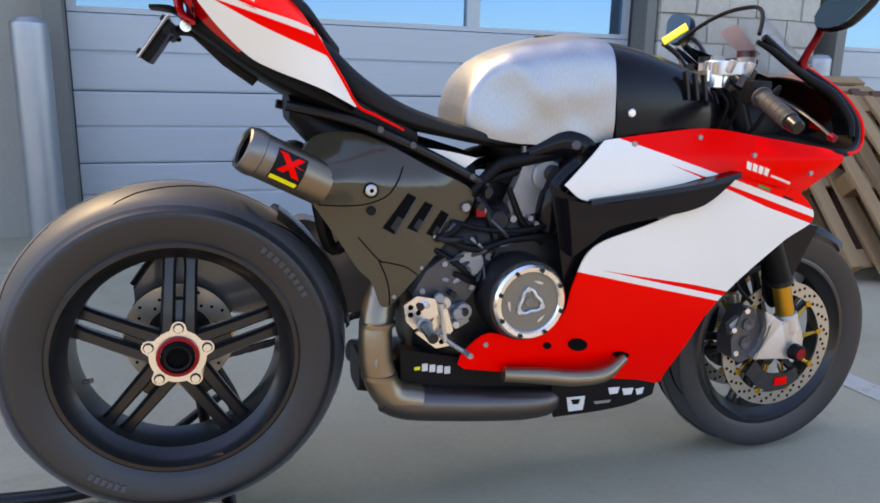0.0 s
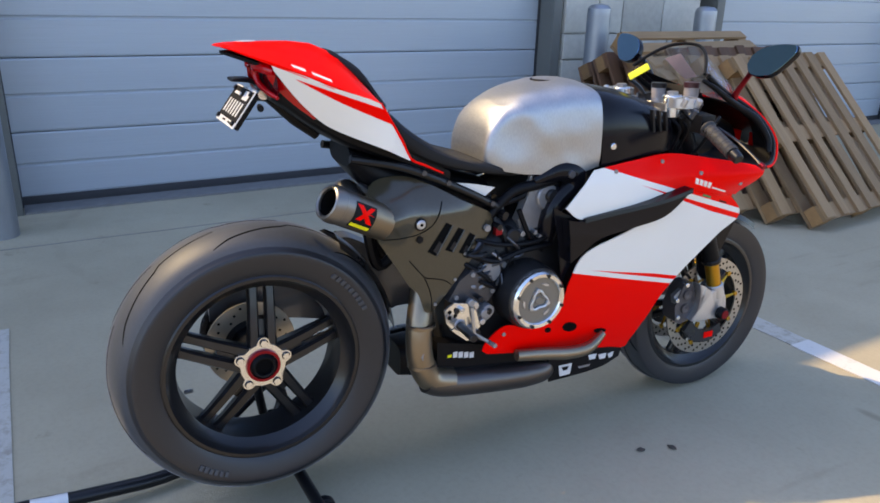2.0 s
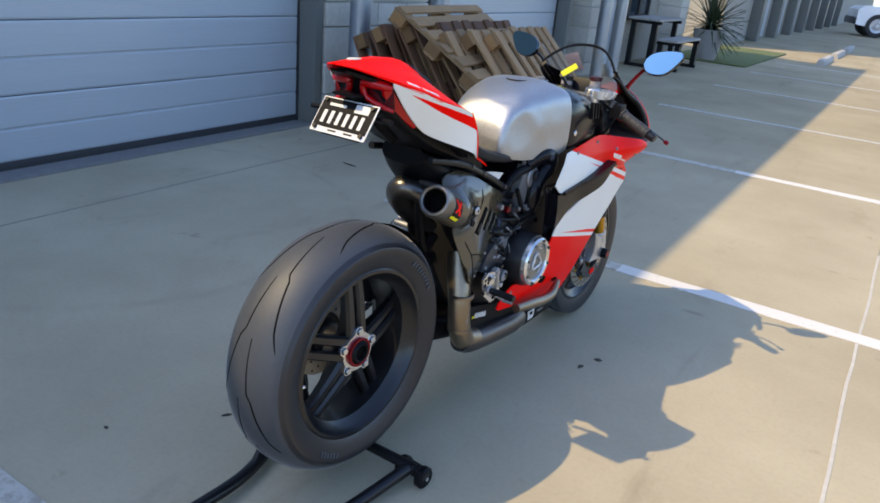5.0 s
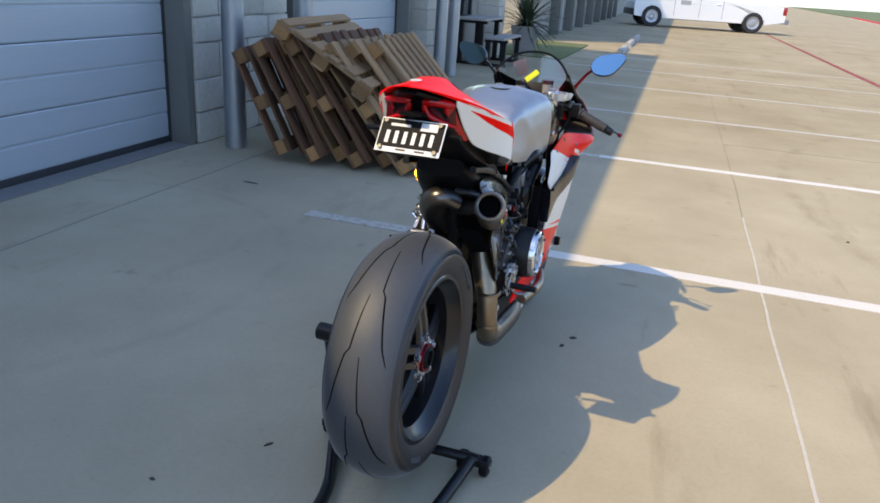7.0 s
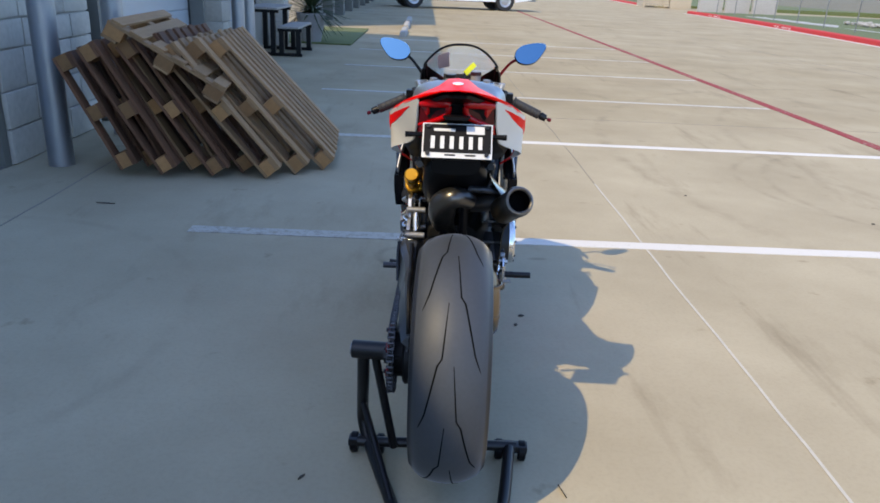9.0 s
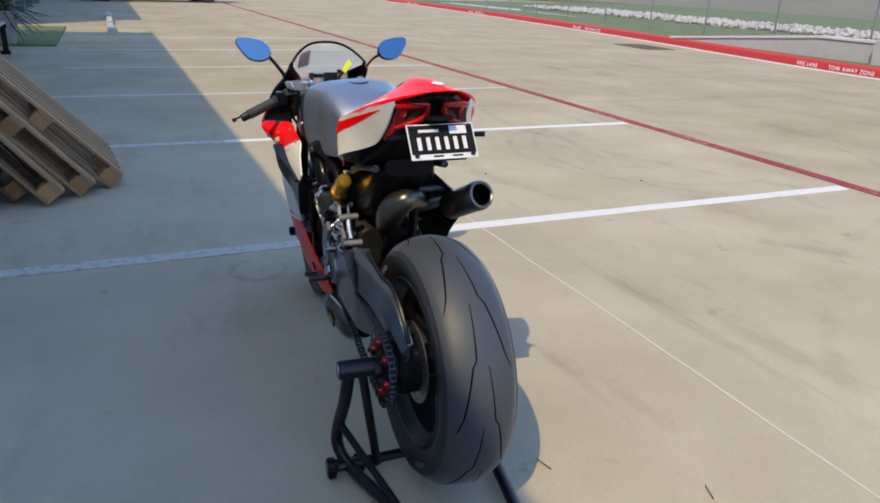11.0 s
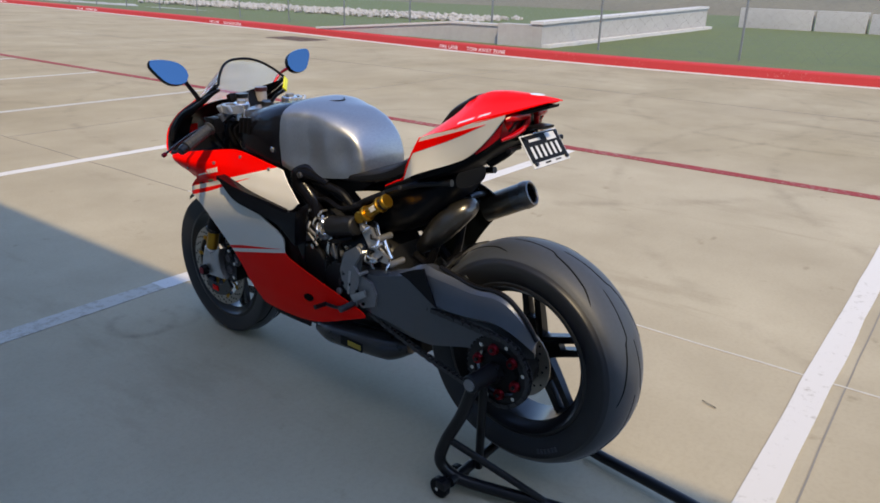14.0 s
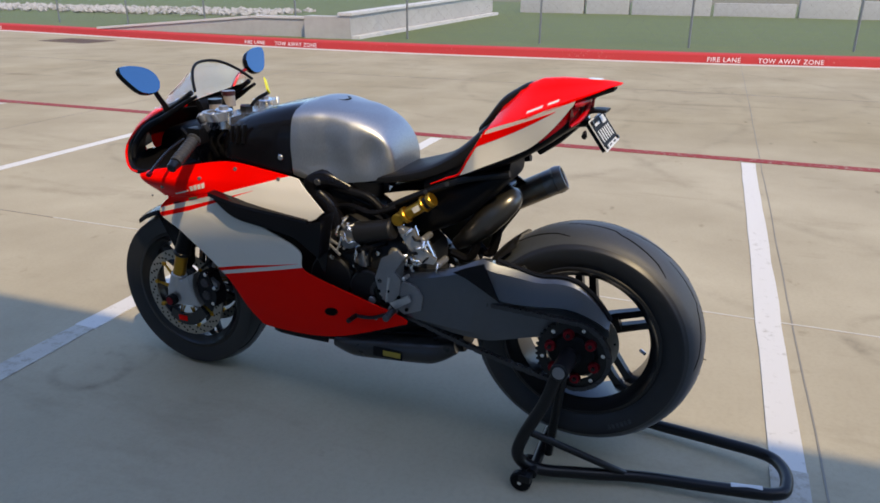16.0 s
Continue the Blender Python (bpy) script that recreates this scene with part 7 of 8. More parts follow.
# ---- front end ----
for s in (1, -1):
    f = new("fork_leg"); f.parent = bike
    tagged(f, "fork leg with a gold lower tube and silver foot")
    top, mid, low = Vector((s * 0.105, 1.188, 0.930)), Vector((s * 0.105, 1.393, 0.480)), Vector((s * 0.105, 1.434, 0.355))
    b = bm_new()
    rod(b, top, mid, 0.027, seg=20)
    part("upper_tube", b, SATIN_BLACK, f)
    b = bm_new()
    rod(b, mid, low, 0.022, seg=20)
    part("lower_tube", b, GOLD, f, "gold inner fork tube")
    b = bm_new()
    rod(b, mid + (mid - low) * 0.02, mid + (low - mid) * 0.10, 0.030, seg=20, bevel=0.003)
    part("fork_seal", b, BLACK_STEEL, f)
    b = bm_new()
    prism(b, [(1.340, 0.408), (1.366, 0.396), (1.395, 0.376), (1.440, 0.382), (1.462, 0.345), (1.470, 0.300), (1.452, 0.272), (1.425, 0.279), (1.322, 0.287), (1.346, 0.318), (1.354, 0.350), (1.350, 0.380)], s * 0.090, s * 0.128)
    bmesh.ops.bevel(b, geom=b.edges[:], offset=0.004, segments=2, affect="EDGES", clamp_overlap=True)
    part("fork_foot", b, FORK_SILVER, f, "cast aluminium fork foot")
    b = bm_new()
    rod(b, low + (mid - low) * 0.30, low + (mid - low) * -0.05, 0.027, 0.029, seg=20, bevel=0.003)
    part("fork_clamp", b, FORK_SILVER, f)
    b = bm_new()
    rod(b, (s * 0.10, FW.y, FW.z), (s * 0.150, FW.y, FW.z), 0.022, 0.020, seg=18, bevel=0.003)
    part("axle_slider", b, SATIN_BLACK, f)
    b = bm_new()
    rod(b, (s * 0.149, FW.y, FW.z), (s * 0.152, FW.y, FW.z), 0.014, seg=18)
    part("slider_cap", b, RED_ANOD, f)
    b = bm_new()
    cal = [(1.268, 0.335), (1.296, 0.408), (1.328, 0.410), (1.352, 0.365), (1.346, 0.318), (1.340, 0.284), (1.300, 0.272), (1.276, 0.288)]
    prism(b, cal, s * 0.050, s * 0.104)
    bmesh.ops.bevel(b, geom=b.edges[:], offset=0.005, segments=2, affect="EDGES", clamp_overlap=True)
    part("brake_caliper", b, CALIPER if s > 0 else ENGINE, f, "dark radial brake caliper")
    for y, z, r_ in ((1.312, 0.372, 0.016), (1.310, 0.325, 0.016)):
        b = bm_new()
        lathe(b, [(0.0, 0.0), (0.004, r_ * 0.6), (0.004, r_), (-0.006, r_ * 1.08)] if s > 0 else [(0.0, 0.0), (-0.004, r_ * 0.6), (-0.004, r_), (0.006, r_ * 1.08)], centre=(s * 0.106, y, z), seg=18)
        part("piston_cap", b, CALIPER, f)
    b = bm_new()
    prism(b, [(1.270, 0.345), (1.262, 0.372), (1.290, 0.392), (1.300, 0.378)], s * 0.085, s * 0.100)
    part("caliper_lug", b, CAST_GREY, f, smooth=0)
    for y, z in ((1.303, 0.406), (1.282, 0.300), (1.270, 0.360)):
        b = bm_new()
        rod(b, (s * 0.098, y, z), (s * 0.112, y, z), 0.0075, seg=12, bevel=0.001)
        part("caliper_bolt", b, MACHINED, f)
    b = bm_new()
    sheet(b, [(1.335, 0.235), (1.385, 0.190), (1.45, 0.180), (1.505, 0.205)], [(1.36, 0.268), (1.40, 0.232), (1.45, 0.222), (1.49, 0.238)], lambda y, z: 0.092, n=14, m=6, side=s, thick=0.012)
    part("brake_duct", b, CARBON, f, "carbon brake cooling duct")
    b = bm_new()
    box(b, (s * 0.094 - 0.0015, 1.425, 0.196), (s * 0.094 + 0.0015, 1.462, 0.216), bevel=0.0005)
    part("duct_sticker", b, RED, f)
    b = bm_new()
    tube(b, [(s * 0.09, 1.33, 0.42), (s * 0.105, 1.27, 0.47), (s * 0.09, 1.22, 0.56), (s * 0.07, 1.19, 0.68)], 0.005, seg=7)
    part("brake_hose", b, SATIN_BLACK, f)
# front mudguard
b = bm_new()
lathe(b, [(-0.066, 0.296), (-0.058, 0.312), (-0.03, 0.322), (0.0, 0.325), (0.03, 0.322), (0.058, 0.312), (0.066, 0.296), (0.056, 0.308), (0.0, 0.321), (-0.056, 0.308), (-0.066, 0.296)], centre=FW, axis="x", seg=26, a0=radians(-68), a1=radians(36))
fm = part("front_mudguard", b, GLOSS_BLACK, bike, "gloss black front mudguard")
for s in (1, -1):
    b = bm_new()
    sheet(b, [(1.355, 0.590), (1.44, 0.610), (1.53, 0.600)], [(1.375, 0.43), (1.40, 0.40), (1.42, 0.40)], lambda y, z: 0.066 + 0.05 * max(0, 0.60 - z), n=12, m=8, side=s)
    part("mudguard_stay", b, GLOSS_BLACK, fm)
# radiator and dark inner faces behind the front wheel
b = bm_new()
box(b, (-0.13, 1.00, 0.34), (0.13, 1.05, 0.64), m=Matrix.Translation((0, 1.02, 0.5)) @ Matrix.Rotation(radians(-16), 4, "X") @ Matrix.Translation((0, -1.02, -0.5)), bevel=0.006)
rad_ = part("radiator", b, ENGINE, bike, "dark finned radiator")
for i in range(14):
    b = bm_new()
    z = 0.36 + i * 0.02
    box(b, (-0.125, 1.052 + 0.2867 * (z - 0.5), z), (0.125, 1.058 + 0.2867 * (z - 0.5), z + 0.004))
    part("radiator_fin", b, BLACK_STEEL, rad_, smooth=0)

# nose: red outer skin, black cockpit lining, intakes
nose_w = curve_fn([(1.18, 0.150), (1.30, 0.158), (1.40, 0.155), (1.48, 0.138), (1.56, 0.100), (1.62, 0.055), (1.655, 0.015)])
nose_t = curve_fn([(1.18, 0.925), (1.28, 0.985), (1.36, 0.990), (1.44, 0.955), (1.52, 0.905), (1.60, 0.850), (1.655, 0.800)])
rim_pts = [(0.160, 1.215, 0.826), (0.205, 1.300, 0.810), (0.238, 1.370, 0.799), (0.235, 1.415, 0.800), (0.216, 1.450, 0.822), (0.200, 1.455, 0.868), (0.178, 1.420, 0.922), (0.157, 1.370, 0.960), (0.146, 1.325, 0.985)]
rim_top = [(0.146, 1.280, 1.010), (0.143, 1.235, 1.040)]
for s in (1, -1):
    edge_c = smooth_path([(s * x, y, z) for x, y, z in rim_pts], 4)
    edge_l = smooth_path([(s * x, y, z) for x, y, z in rim_pts + rim_top], 4)
    b = bm_new()
    rows_ = []
    for k in np.linspace(0, 1, 6):
        rows_.append([Vector((p.x * (1 - 0.9 * k ** 1.6), p.y + (1.66 - p.y) * (0.62 * k) + 0.004, p.z + (0.80 - p.z) * 0.35 * k * k)) for p in edge_c])
    rings(b, rows_ + [[p - Vector((s * 0.004, 0.004, 0)) for p in r] for r in rows_[::-1]], closed=False, cap=False)
    part("nose_side", b, RED, bike, "red front cowl side")
    b = bm_new()
    rings(b, [[Vector((p.x * (1 - 0.5 * k), p.y + (1.50 - p.y) * k * 0.8, p.z + (0.87 - p.z) * 0.45 * k)) for p in edge_l] for k in (0, 0.25, 0.5, 0.75, 1.0)], closed=False, cap=False)
    part("cockpit_lining", b, SATIN_BLACK, bike, "black cockpit lining")
    b = bm_new()
    tube(b, edge_l, 0.0085, seg=8, n=1)
    part("cockpit_edge", b, SATIN_BLACK, bike)
    b = bm_new()
    tube(b, [(s * 0.212, 1.440, 0.830), (s * 0.198, 1.440, 0.870), (s * 0.178, 1.405, 0.922), (s * 0.162, 1.350, 0.955), (s * 0.158, 1.295, 0.985), (s * 0.154, 1.250, 1.012), (s * 0.146, 1.215, 1.030)], [0.007, 0.010, 0.011, 0.010, 0.009, 0.007, 0.005], seg=16)
    part("cockpit_shoulder", b, SATIN_BLACK, bike, "rounded black shoulder inside the cockpit")
    b = bm_new()
    tube(b, [p + Vector((s * 0.003, 0.013, 0)) for p in edge_c[6:]], 0.0045, seg=8, n=1)
    part("cowl_edge", b, RED, bike, "red cowl edge")
b = bm_new()
rings(b, [[(x * nose_w(y) * 0.90, y, nose_t(y) + 0.004 - 0.16 * abs(x) ** 2 * nose_w(y)) for x in np.linspace(-1, 1, 11)] + [(x * nose_w(y) * 0.85, y, nose_t(y) - 0.006 - 0.16 * abs(x) ** 2 * nose_w(y)) for x in np.linspace(1, -1, 11)]
          for y in (1.46, 1.50, 1.56, 1.61, 1.65)])
part("nose_top", b, RED, bike, "red nose top")
b = bm_new()
rings(b, [[(x * nose_w(y) * 0.86, y, nose_t(y) - 0.010 - 0.16 * abs(x) ** 2 * nose_w(y)) for x in np.linspace(-1, 1, 11)] + [(x * nose_w(y) * 0.80, y, nose_t(y) - 0.014 - 0.16 * abs(x) ** 2 * nose_w(y)) for x in np.linspace(1, -1, 11)]
          for y in (1.40, 1.46, 1.52, 1.58, 1.63)])
part("nose_lining", b, SATIN_BLACK, bike, "black lining inside the nose")
b = bm_new()
hump(b, [(1.38, 0.11, 0.67, 0.80), (1.45, 0.095, 0.675, 0.80), (1.51, 0.07, 0.70, 0.80), (1.58, 0.035, 0.755, 0.805)], n=3, seg=22, full=True, fine=3)
part("headlight_panel", b, GLOSS_BLACK, bike, "gloss black headlight panel")

# windscreen: a clear bubble with a dark beaded edge
def screen_pt(a, t):
    """a: across, -1..1; t: 0 at the nose, 1 at the rider's edge."""
    e = abs(a) ** 2.2
    y = 1.50 - 0.26 * t + (0.055 * (1 - e) - 0.02 * e) * t * t
    w = 0.108 + 0.036 * t + 0.018 * math.sin(math.pi * t)
    z = 0.925 + 0.121 * t + (0.012 + 0.060 * t) * (1 - abs(a) ** 2.6)
    return Vector((a * w, y, z))
b = bm_new()
g = [[screen_pt(a, t) for a in np.linspace(-1, 1, 25)] for t in np.linspace(0, 1, 12)]
va = [[b.verts.new(p) for p in r] for r in g]
vb = [[b.verts.new(p - Vector((0, 0.0008, 0.0025))) for p in r] for r in g]
for v in (va, vb):
    for i in range(11):
        for j in range(24):
            b.faces.new([v[i][j], v[i + 1][j], v[i + 1][j + 1], v[i][j + 1]])
edge = [(0, j) for j in range(25)] + [(i, 24) for i in range(1, 12)] + [(11, j) for j in range(23, -1, -1)] + [(i, 0) for i in range(10, 0, -1)]
for (i, j), (k, l_) in zip(edge, edge[1:] + edge[:1]):
    b.faces.new([va[i][j], va[k][l_], vb[k][l_], vb[i][j]])
scr = part("windscreen", b, SCREEN, bike, "clear smoked windscreen", smooth=60)
scr.visible_shadow = False
b = bm_new()
tube(b, [screen_pt(a, 1.0) for a in np.linspace(-1, 1, 25)], 0.0048, seg=8, n=2)
part("screen_edge", b, SATIN_BLACK, scr, "black rubber edge of the windscreen")
b = bm_new()
va = [[b.verts.new(screen_pt(a, t) + Vector((0, 0.001, 0.0015))) for a in np.linspace(-0.66, -0.34, 5)] for t in (0.45, 0.58, 0.71, 0.84)]
for i in range(3):
    for j in range(4):
        b.faces.new([va[i][j], va[i + 1][j], va[i + 1][j + 1], va[i][j + 1]])
part("screen_sticker", b, mat("pale_pink_sticker", (0.85, 0.60, 0.58), 0.6, spec=0.2), scr, "faded pink sticker")

# mirrors
for s in (1, -1):
    mr = new("mirror"); mr.parent = bike
    tagged(mr, "rear-view mirror on a red stalk, coloured by the sky's reflection")
    face = pose(s * (0.276 if s > 0 else 0.268), 1.304, 1.090, 67, 0, s * 3)
    outline = []
    for x, y in ((-0.062, -0.012), (-0.046, -0.030), (-0.010, -0.036), (0.030, -0.026), (0.066, 0.010), (0.072, 0.026), (0.062, 0.036), (0.020, 0.036), (-0.030, 0.026), (-0.056, 0.008)):
        outline.append((s * x * 1.03, y * 1.34))
    sm = [(p.x, p.y) for p in smooth_path([(x, y, 0) for x, y in outline] + [(*outline[0], 0)], 4)][:-1]
    b = bm_new()
    rings(b, [[face @ Vector((x * k, y * k, z)) for x, y in sm] for k, z in ((0.92, 0.004), (0.945, 0.0), (0.92, -0.012), (0.70, -0.026), (0.3, -0.032))])
    part("mirror_shell", b, GLOSS_BLACK, mr)
    # the glass carries the sky's blue in its base colour
    b = bm_new()
    rings(b, [[face @ Vector((x * k, y * k, z)) for x, y in sm] for k, z in ((0.915, 0.0045), (0.90, 0.0062))])
    part("mirror_glass", b, MIRROR_SKY, mr, "mirror glass with the sky's blue put into its colour")
    b = bm_new()
    tube(b, [face @ Vector((s * -0.045, -0.018, -0.012)), Vector((s * 0.200, 1.325, 1.045)), Vector((s * 0.165, 1.330, 1.000)), Vector((s * 0.150, 1.335, 0.975))], [0.010, 0.008, 0.009, 0.012], seg=10, flat=0.7)
    part("mirror_stalk", b, RED_ANOD if s > 0 else BLACK_STEEL, mr)

RESERVOIR = mat("smoky_reservoir_plastic", (0.30, 0.27, 0.26), 0.25, coat=0.3)
CAP_MAROON = mat("dark_maroon_cap", (0.045, 0.010, 0.012), 0.35)
GRIP_RUBBER = mat("grey_black_grip_rubber", (0.035, 0.035, 0.036), 0.6, spec=0.3, grain=0.1, scale=120, bump=0.1)
# steering: yoke, clip-ons, levers, reservoirs, dash
b = bm_new()
yoke = [(-0.125, 1.150), (-0.115, 1.120), (-0.06, 1.118), (0, 1.105), (0.06, 1.118), (0.115, 1.120), (0.125, 1.150), (0.10, 1.180), (0.04, 1.175), (0, 1.185), (-0.04, 1.175), (-0.10, 1.180)]
prism(b, yoke, 0.945, 0.968, axis="z")
yk = part("top_yoke", b, MACHINED, bike, "machined aluminium top yoke", smooth=0)
for s in (1, -1):
    b = bm_new()
    rod(b, (s * 0.105, 1.152, 0.93), (s * 0.105, 1.150, 0.990), 0.030, 0.028, seg=20, bevel=0.003)
    part("fork_cap", b, MACHINED, yk)
    b = bm_new()
    rod(b, (s * 0.105, 1.150, 0.990), (s * 0.105, 1.1495, 0.999), 0.016, seg=6)
    part("fork_adjuster", b, CAST_GREY, yk)
for s in (1, -1):
    b = bm_new()
    lathe(b, [(-0.013, 0.028), (-0.013, 0.040), (0.013, 0.040), (0.013, 0.028), (-0.013, 0.028)], centre=(s * 0.128, 1.165, 0.972), axis="z", seg=24)
    part("clip_on_clamp", b, FORK_SILVER, yk, "bright machined handlebar clamp")
    for dx, dy, dz, r_ in ((0.036, 0.016, 0.0, 0.009), (0.030, -0.026, 0.004, 0.008), (0.012, 0.040, -0.012, 0.012), (0.046, -0.004, -0.026, 0.010), (0.026, 0.022, -0.044, 0.009)):
        b = bm_new()
        c = Vector((s * (0.128 + dx), 1.165 + dy, 0.972 + dz))
        rod(b, c - Vector((0, 0, 0.012)), c + Vector((s * 0.010, 0.004, 0.012)), r_, seg=10, bevel=0.002)
        part("clamp_fitting", b, FORK_SILVER if dz > -0.001 else HANGER_DARK, yk)
b = bm_new()
rod(b, (0, 1.145, 0.965), (0, 1.143, 0.985), 0.022, seg=6)
part("stem_nut", b, BLACK_STEEL, yk)
for s in (1, -1):
    bar = new("handlebar"); bar.parent = bike
    tagged(bar, "clip-on handlebar with a black rubber grip")
    P0, P1, P2 = Vector((s * 0.125, 1.180, 0.950)), Vector((s * 0.205, 1.183, 0.918)), Vector((s * 0.330, 1.164, 0.864))
    d = (P2 - P1).normalized()
    b = bm_new()
    rod(b, P0, P2, 0.011, seg=14)
    part("bar_tube", b, BLACK_STEEL, bar)
    b = bm_new()
    loops = []
    aa_, bb_ = basis(d)
    for t in np.linspace(0, 1, 25):
        r = 0.0182 + 0.0010 * math.sin(t * 60) + (0.004 if t < 0.06 else 0)
        loops.append([P1 + (P2 - P1) * (0.08 + 0.86 * t) + r * (math.cos(k) * aa_ + math.sin(k) * bb_) for k in np.linspace(0, 2 * math.pi, 16, endpoint=False)])
    rings(b, loops)
    part("grip", b, GRIP_RUBBER, bar, "black ribbed rubber grip")
    b = bm_new()
    rod(b, P2 - d * 0.006, P2 + d * 0.022, 0.0165, 0.014, seg=16, bevel=0.003)
    part("bar_end", b, BLACK_STEEL, bar)
    b = bm_new()
    box(b, (-0.020, -0.026, -0.024), (0.020, 0.024, 0.024), m=Matrix.Translation(P1 + d * -0.012), bevel=0.006)
    part("switch_block", b, SATIN_BLACK, bar)
    b = bm_new()
    tube(b, [P1 + Vector((s * 0.01, 0.038, -0.006)), P1 + Vector((s * 0.06, 0.056, -0.032)), P1 + Vector((s * 0.12, 0.050, -0.058)), P1 + Vector((s * 0.160, 0.042, -0.076))], [0.006, 0.006, 0.005, 0.006], seg=9, flat=0.6)
    part("lever", b, BLACK_STEEL, bar, "black lever")
    b = bm_new()
    rod(b, P1 + Vector((s * 0.158, 0.042, -0.076)), P1 + Vector((s * 0.173, 0.041, -0.082)), 0.0075, seg=12, bevel=0.002)
    part("lever_tip", b, RED_ANOD, bar, "red lever tip")
    b = bm_new()
    tube(b, [P1 + Vector((s * -0.01, 0.03, -0.01)), P1 + Vector((s * -0.02, 0.07, 0.015)), P1 + Vector((s * -0.05, 0.05, -0.06)), P1 + Vector((s * -0.08, 0.02, -0.12))], 0.005, seg=7)
    part("cable", b, SATIN_BLACK, bar)
    b = bm_new()
    rc = Vector((0.062, 1.262, 0.982)) if s > 0 else Vector((-0.040, 1.235, 0.972))
    lathe(b, [(-0.016, 0.0), (-0.016, 0.021), (0.020, 0.021), (0.020, 0.0)], centre=rc, axis="z", seg=20)
    rs = part("fluid_reservoir", b, RESERVOIR, bar, "brake fluid reservoir")
    b = bm_new()
    lathe(b, [(0.020, 0.0), (0.020, 0.0225), (0.034, 0.0225), (0.034, 0.0)], centre=rc, axis="z", seg=20)
    part("reservoir_cap", b, CAP_MAROON if s > 0 else BLACK_STEEL, bar, "dark red reservoir cap")
b = bm_new()
box(b, (-0.070, 1.270, 0.950), (0.070, 1.292, 1.010), m=Matrix.Translation((0, 1.26, 1.0)) @ Matrix.Rotation(radians(-24), 4, "X") @ Matrix.Translation((0, -1.26, -1.0)), bevel=0.008)
dash = part("dashboard", b, SATIN_BLACK, bike, "black instrument panel")
b = bm_new()
tube(b, [(0.010, 1.140, 0.975), (0.012, 1.110, 1.005), (0.016, 1.068, 1.028)], 0.006, seg=8)
part("key", b, BLACK_STEEL, bike)
b = bm_new()
tag_x = Vector((0.60, 0.58, 0.55)).normalized()
tag_z = tag_x.cross(Vector((-0.55, 0.0, 0.60))).normalized()
tag_y = tag_z.cross(tag_x)
tag_m = Matrix.Translation((0.036, 1.084, 1.047)) @ Matrix((tag_x, tag_y, tag_z)).transposed().to_4x4()
box(b, (-0.030, -0.010, -0.0025), (0.030, 0.010, 0.0025), m=tag_m, bevel=0.002)
part("key_tag", b, YELLOW, bike, "bright yellow key tag")
b = bm_new()
hump(b, [(1.16, 0.11, 0.78, 0.90), (1.24, 0.12, 0.76, 0.93), (1.34, 0.11, 0.74, 0.93), (1.44, 0.09, 0.72, 0.90)], n=3, seg=20, full=True, fine=2)
part("front_subframe_core", b, SATIN_BLACK, bike)
rnd = random.Random(8)
for i in range(8):
    b = bm_new()
    s = rnd.choice((-1, 1))
    y0 = rnd.uniform(1.12, 1.22)
    tube(b, [(s * 0.10, y0, 0.94), (s * 0.135, y0 + 0.03, 0.90), (s * 0.12, y0 + 0.02, 0.84)], 0.0045, seg=7)
    part("cable", b, SATIN_BLACK, bike)

# ---- rear stand ----
stand = thing("paddock_stand", "black tubular single-sided rear paddock stand under the rear axle", "paddock stand")
b = bm_new()
rod(b, RW + Vector((-0.160, 0, 0)), RW + Vector((-0.268, 0, 0)), 0.0255, seg=22, bevel=0.002)
part("pin_tube", b, BLACK_STEEL, stand)
b = bm_new()
rod(b, RW + Vector((-0.266, 0, 0)), RW + Vector((-0.272, 0, 0)), 0.017, seg=18)
part("pin_cap", b, CAST_GREY, stand)
b = bm_new()
tube(b, [(-0.238, 0.006, 0.392), (-0.243, 0.040, 0.280), (-0.252, 0.090, 0.170), (-0.252, 0.105, 0.095), (-0.225, 0.055, 0.048), (-0.175, -0.06, 0.036), (-0.112, -0.23, 0.034), (-0.088, -0.42, 0.046), (-0.070, -0.57, 0.062),
         (-0.02, -0.598, 0.068), (0.06, -0.583, 0.068), (0.112, -0.530, 0.062), (0.145, -0.38, 0.048), (0.175, -0.16, 0.036), (0.195, 0.085, 0.050)], 0.0175, seg=14, n=8)
part("main_tube", b, BLACK_STEEL, stand, "bent black steel tube")
b = bm_new()
rod(b, (-0.205, 0.0, 0.385), (-0.150, 0.045, 0.055), 0.0125, seg=12)
part("brace", b, BLACK_STEEL, stand)
b = bm_new()
rod(b, (-0.252, 0.085, 0.185), (-0.128, -0.18, 0.040), 0.0105, seg=12)
part("brace", b, BLACK_STEEL, stand)
b = bm_new()
rod(b, (-0.262, 0.060, 0.052), (0.215, 0.098, 0.052), 0.0155, seg=14)
part("cross_tube", b, BLACK_STEEL, stand)
for x in (-0.275, -0.195, 0.165, 0.235):
    b = bm_new()
    lathe(b, [(-0.012, 0.0), (-0.012, 0.026), (-0.008, 0.031), (0.008, 0.031), (0.012, 0.026), (0.012, 0.0)], centre=(x, 0.085 if x < 0 else 0.108, 0.0315), seg=22)
    wl = part("wheel", b, SATIN_BLACK, stand, "small black plastic wheel")
    b = bm_new()
    rod(b, (x - 0.016, 0.085 if x < 0 else 0.108, 0.0315), (x + 0.016, 0.085 if x < 0 else 0.108, 0.0315), 0.006, seg=8)
    part("wheel_bolt", b, MACHINED, wl)
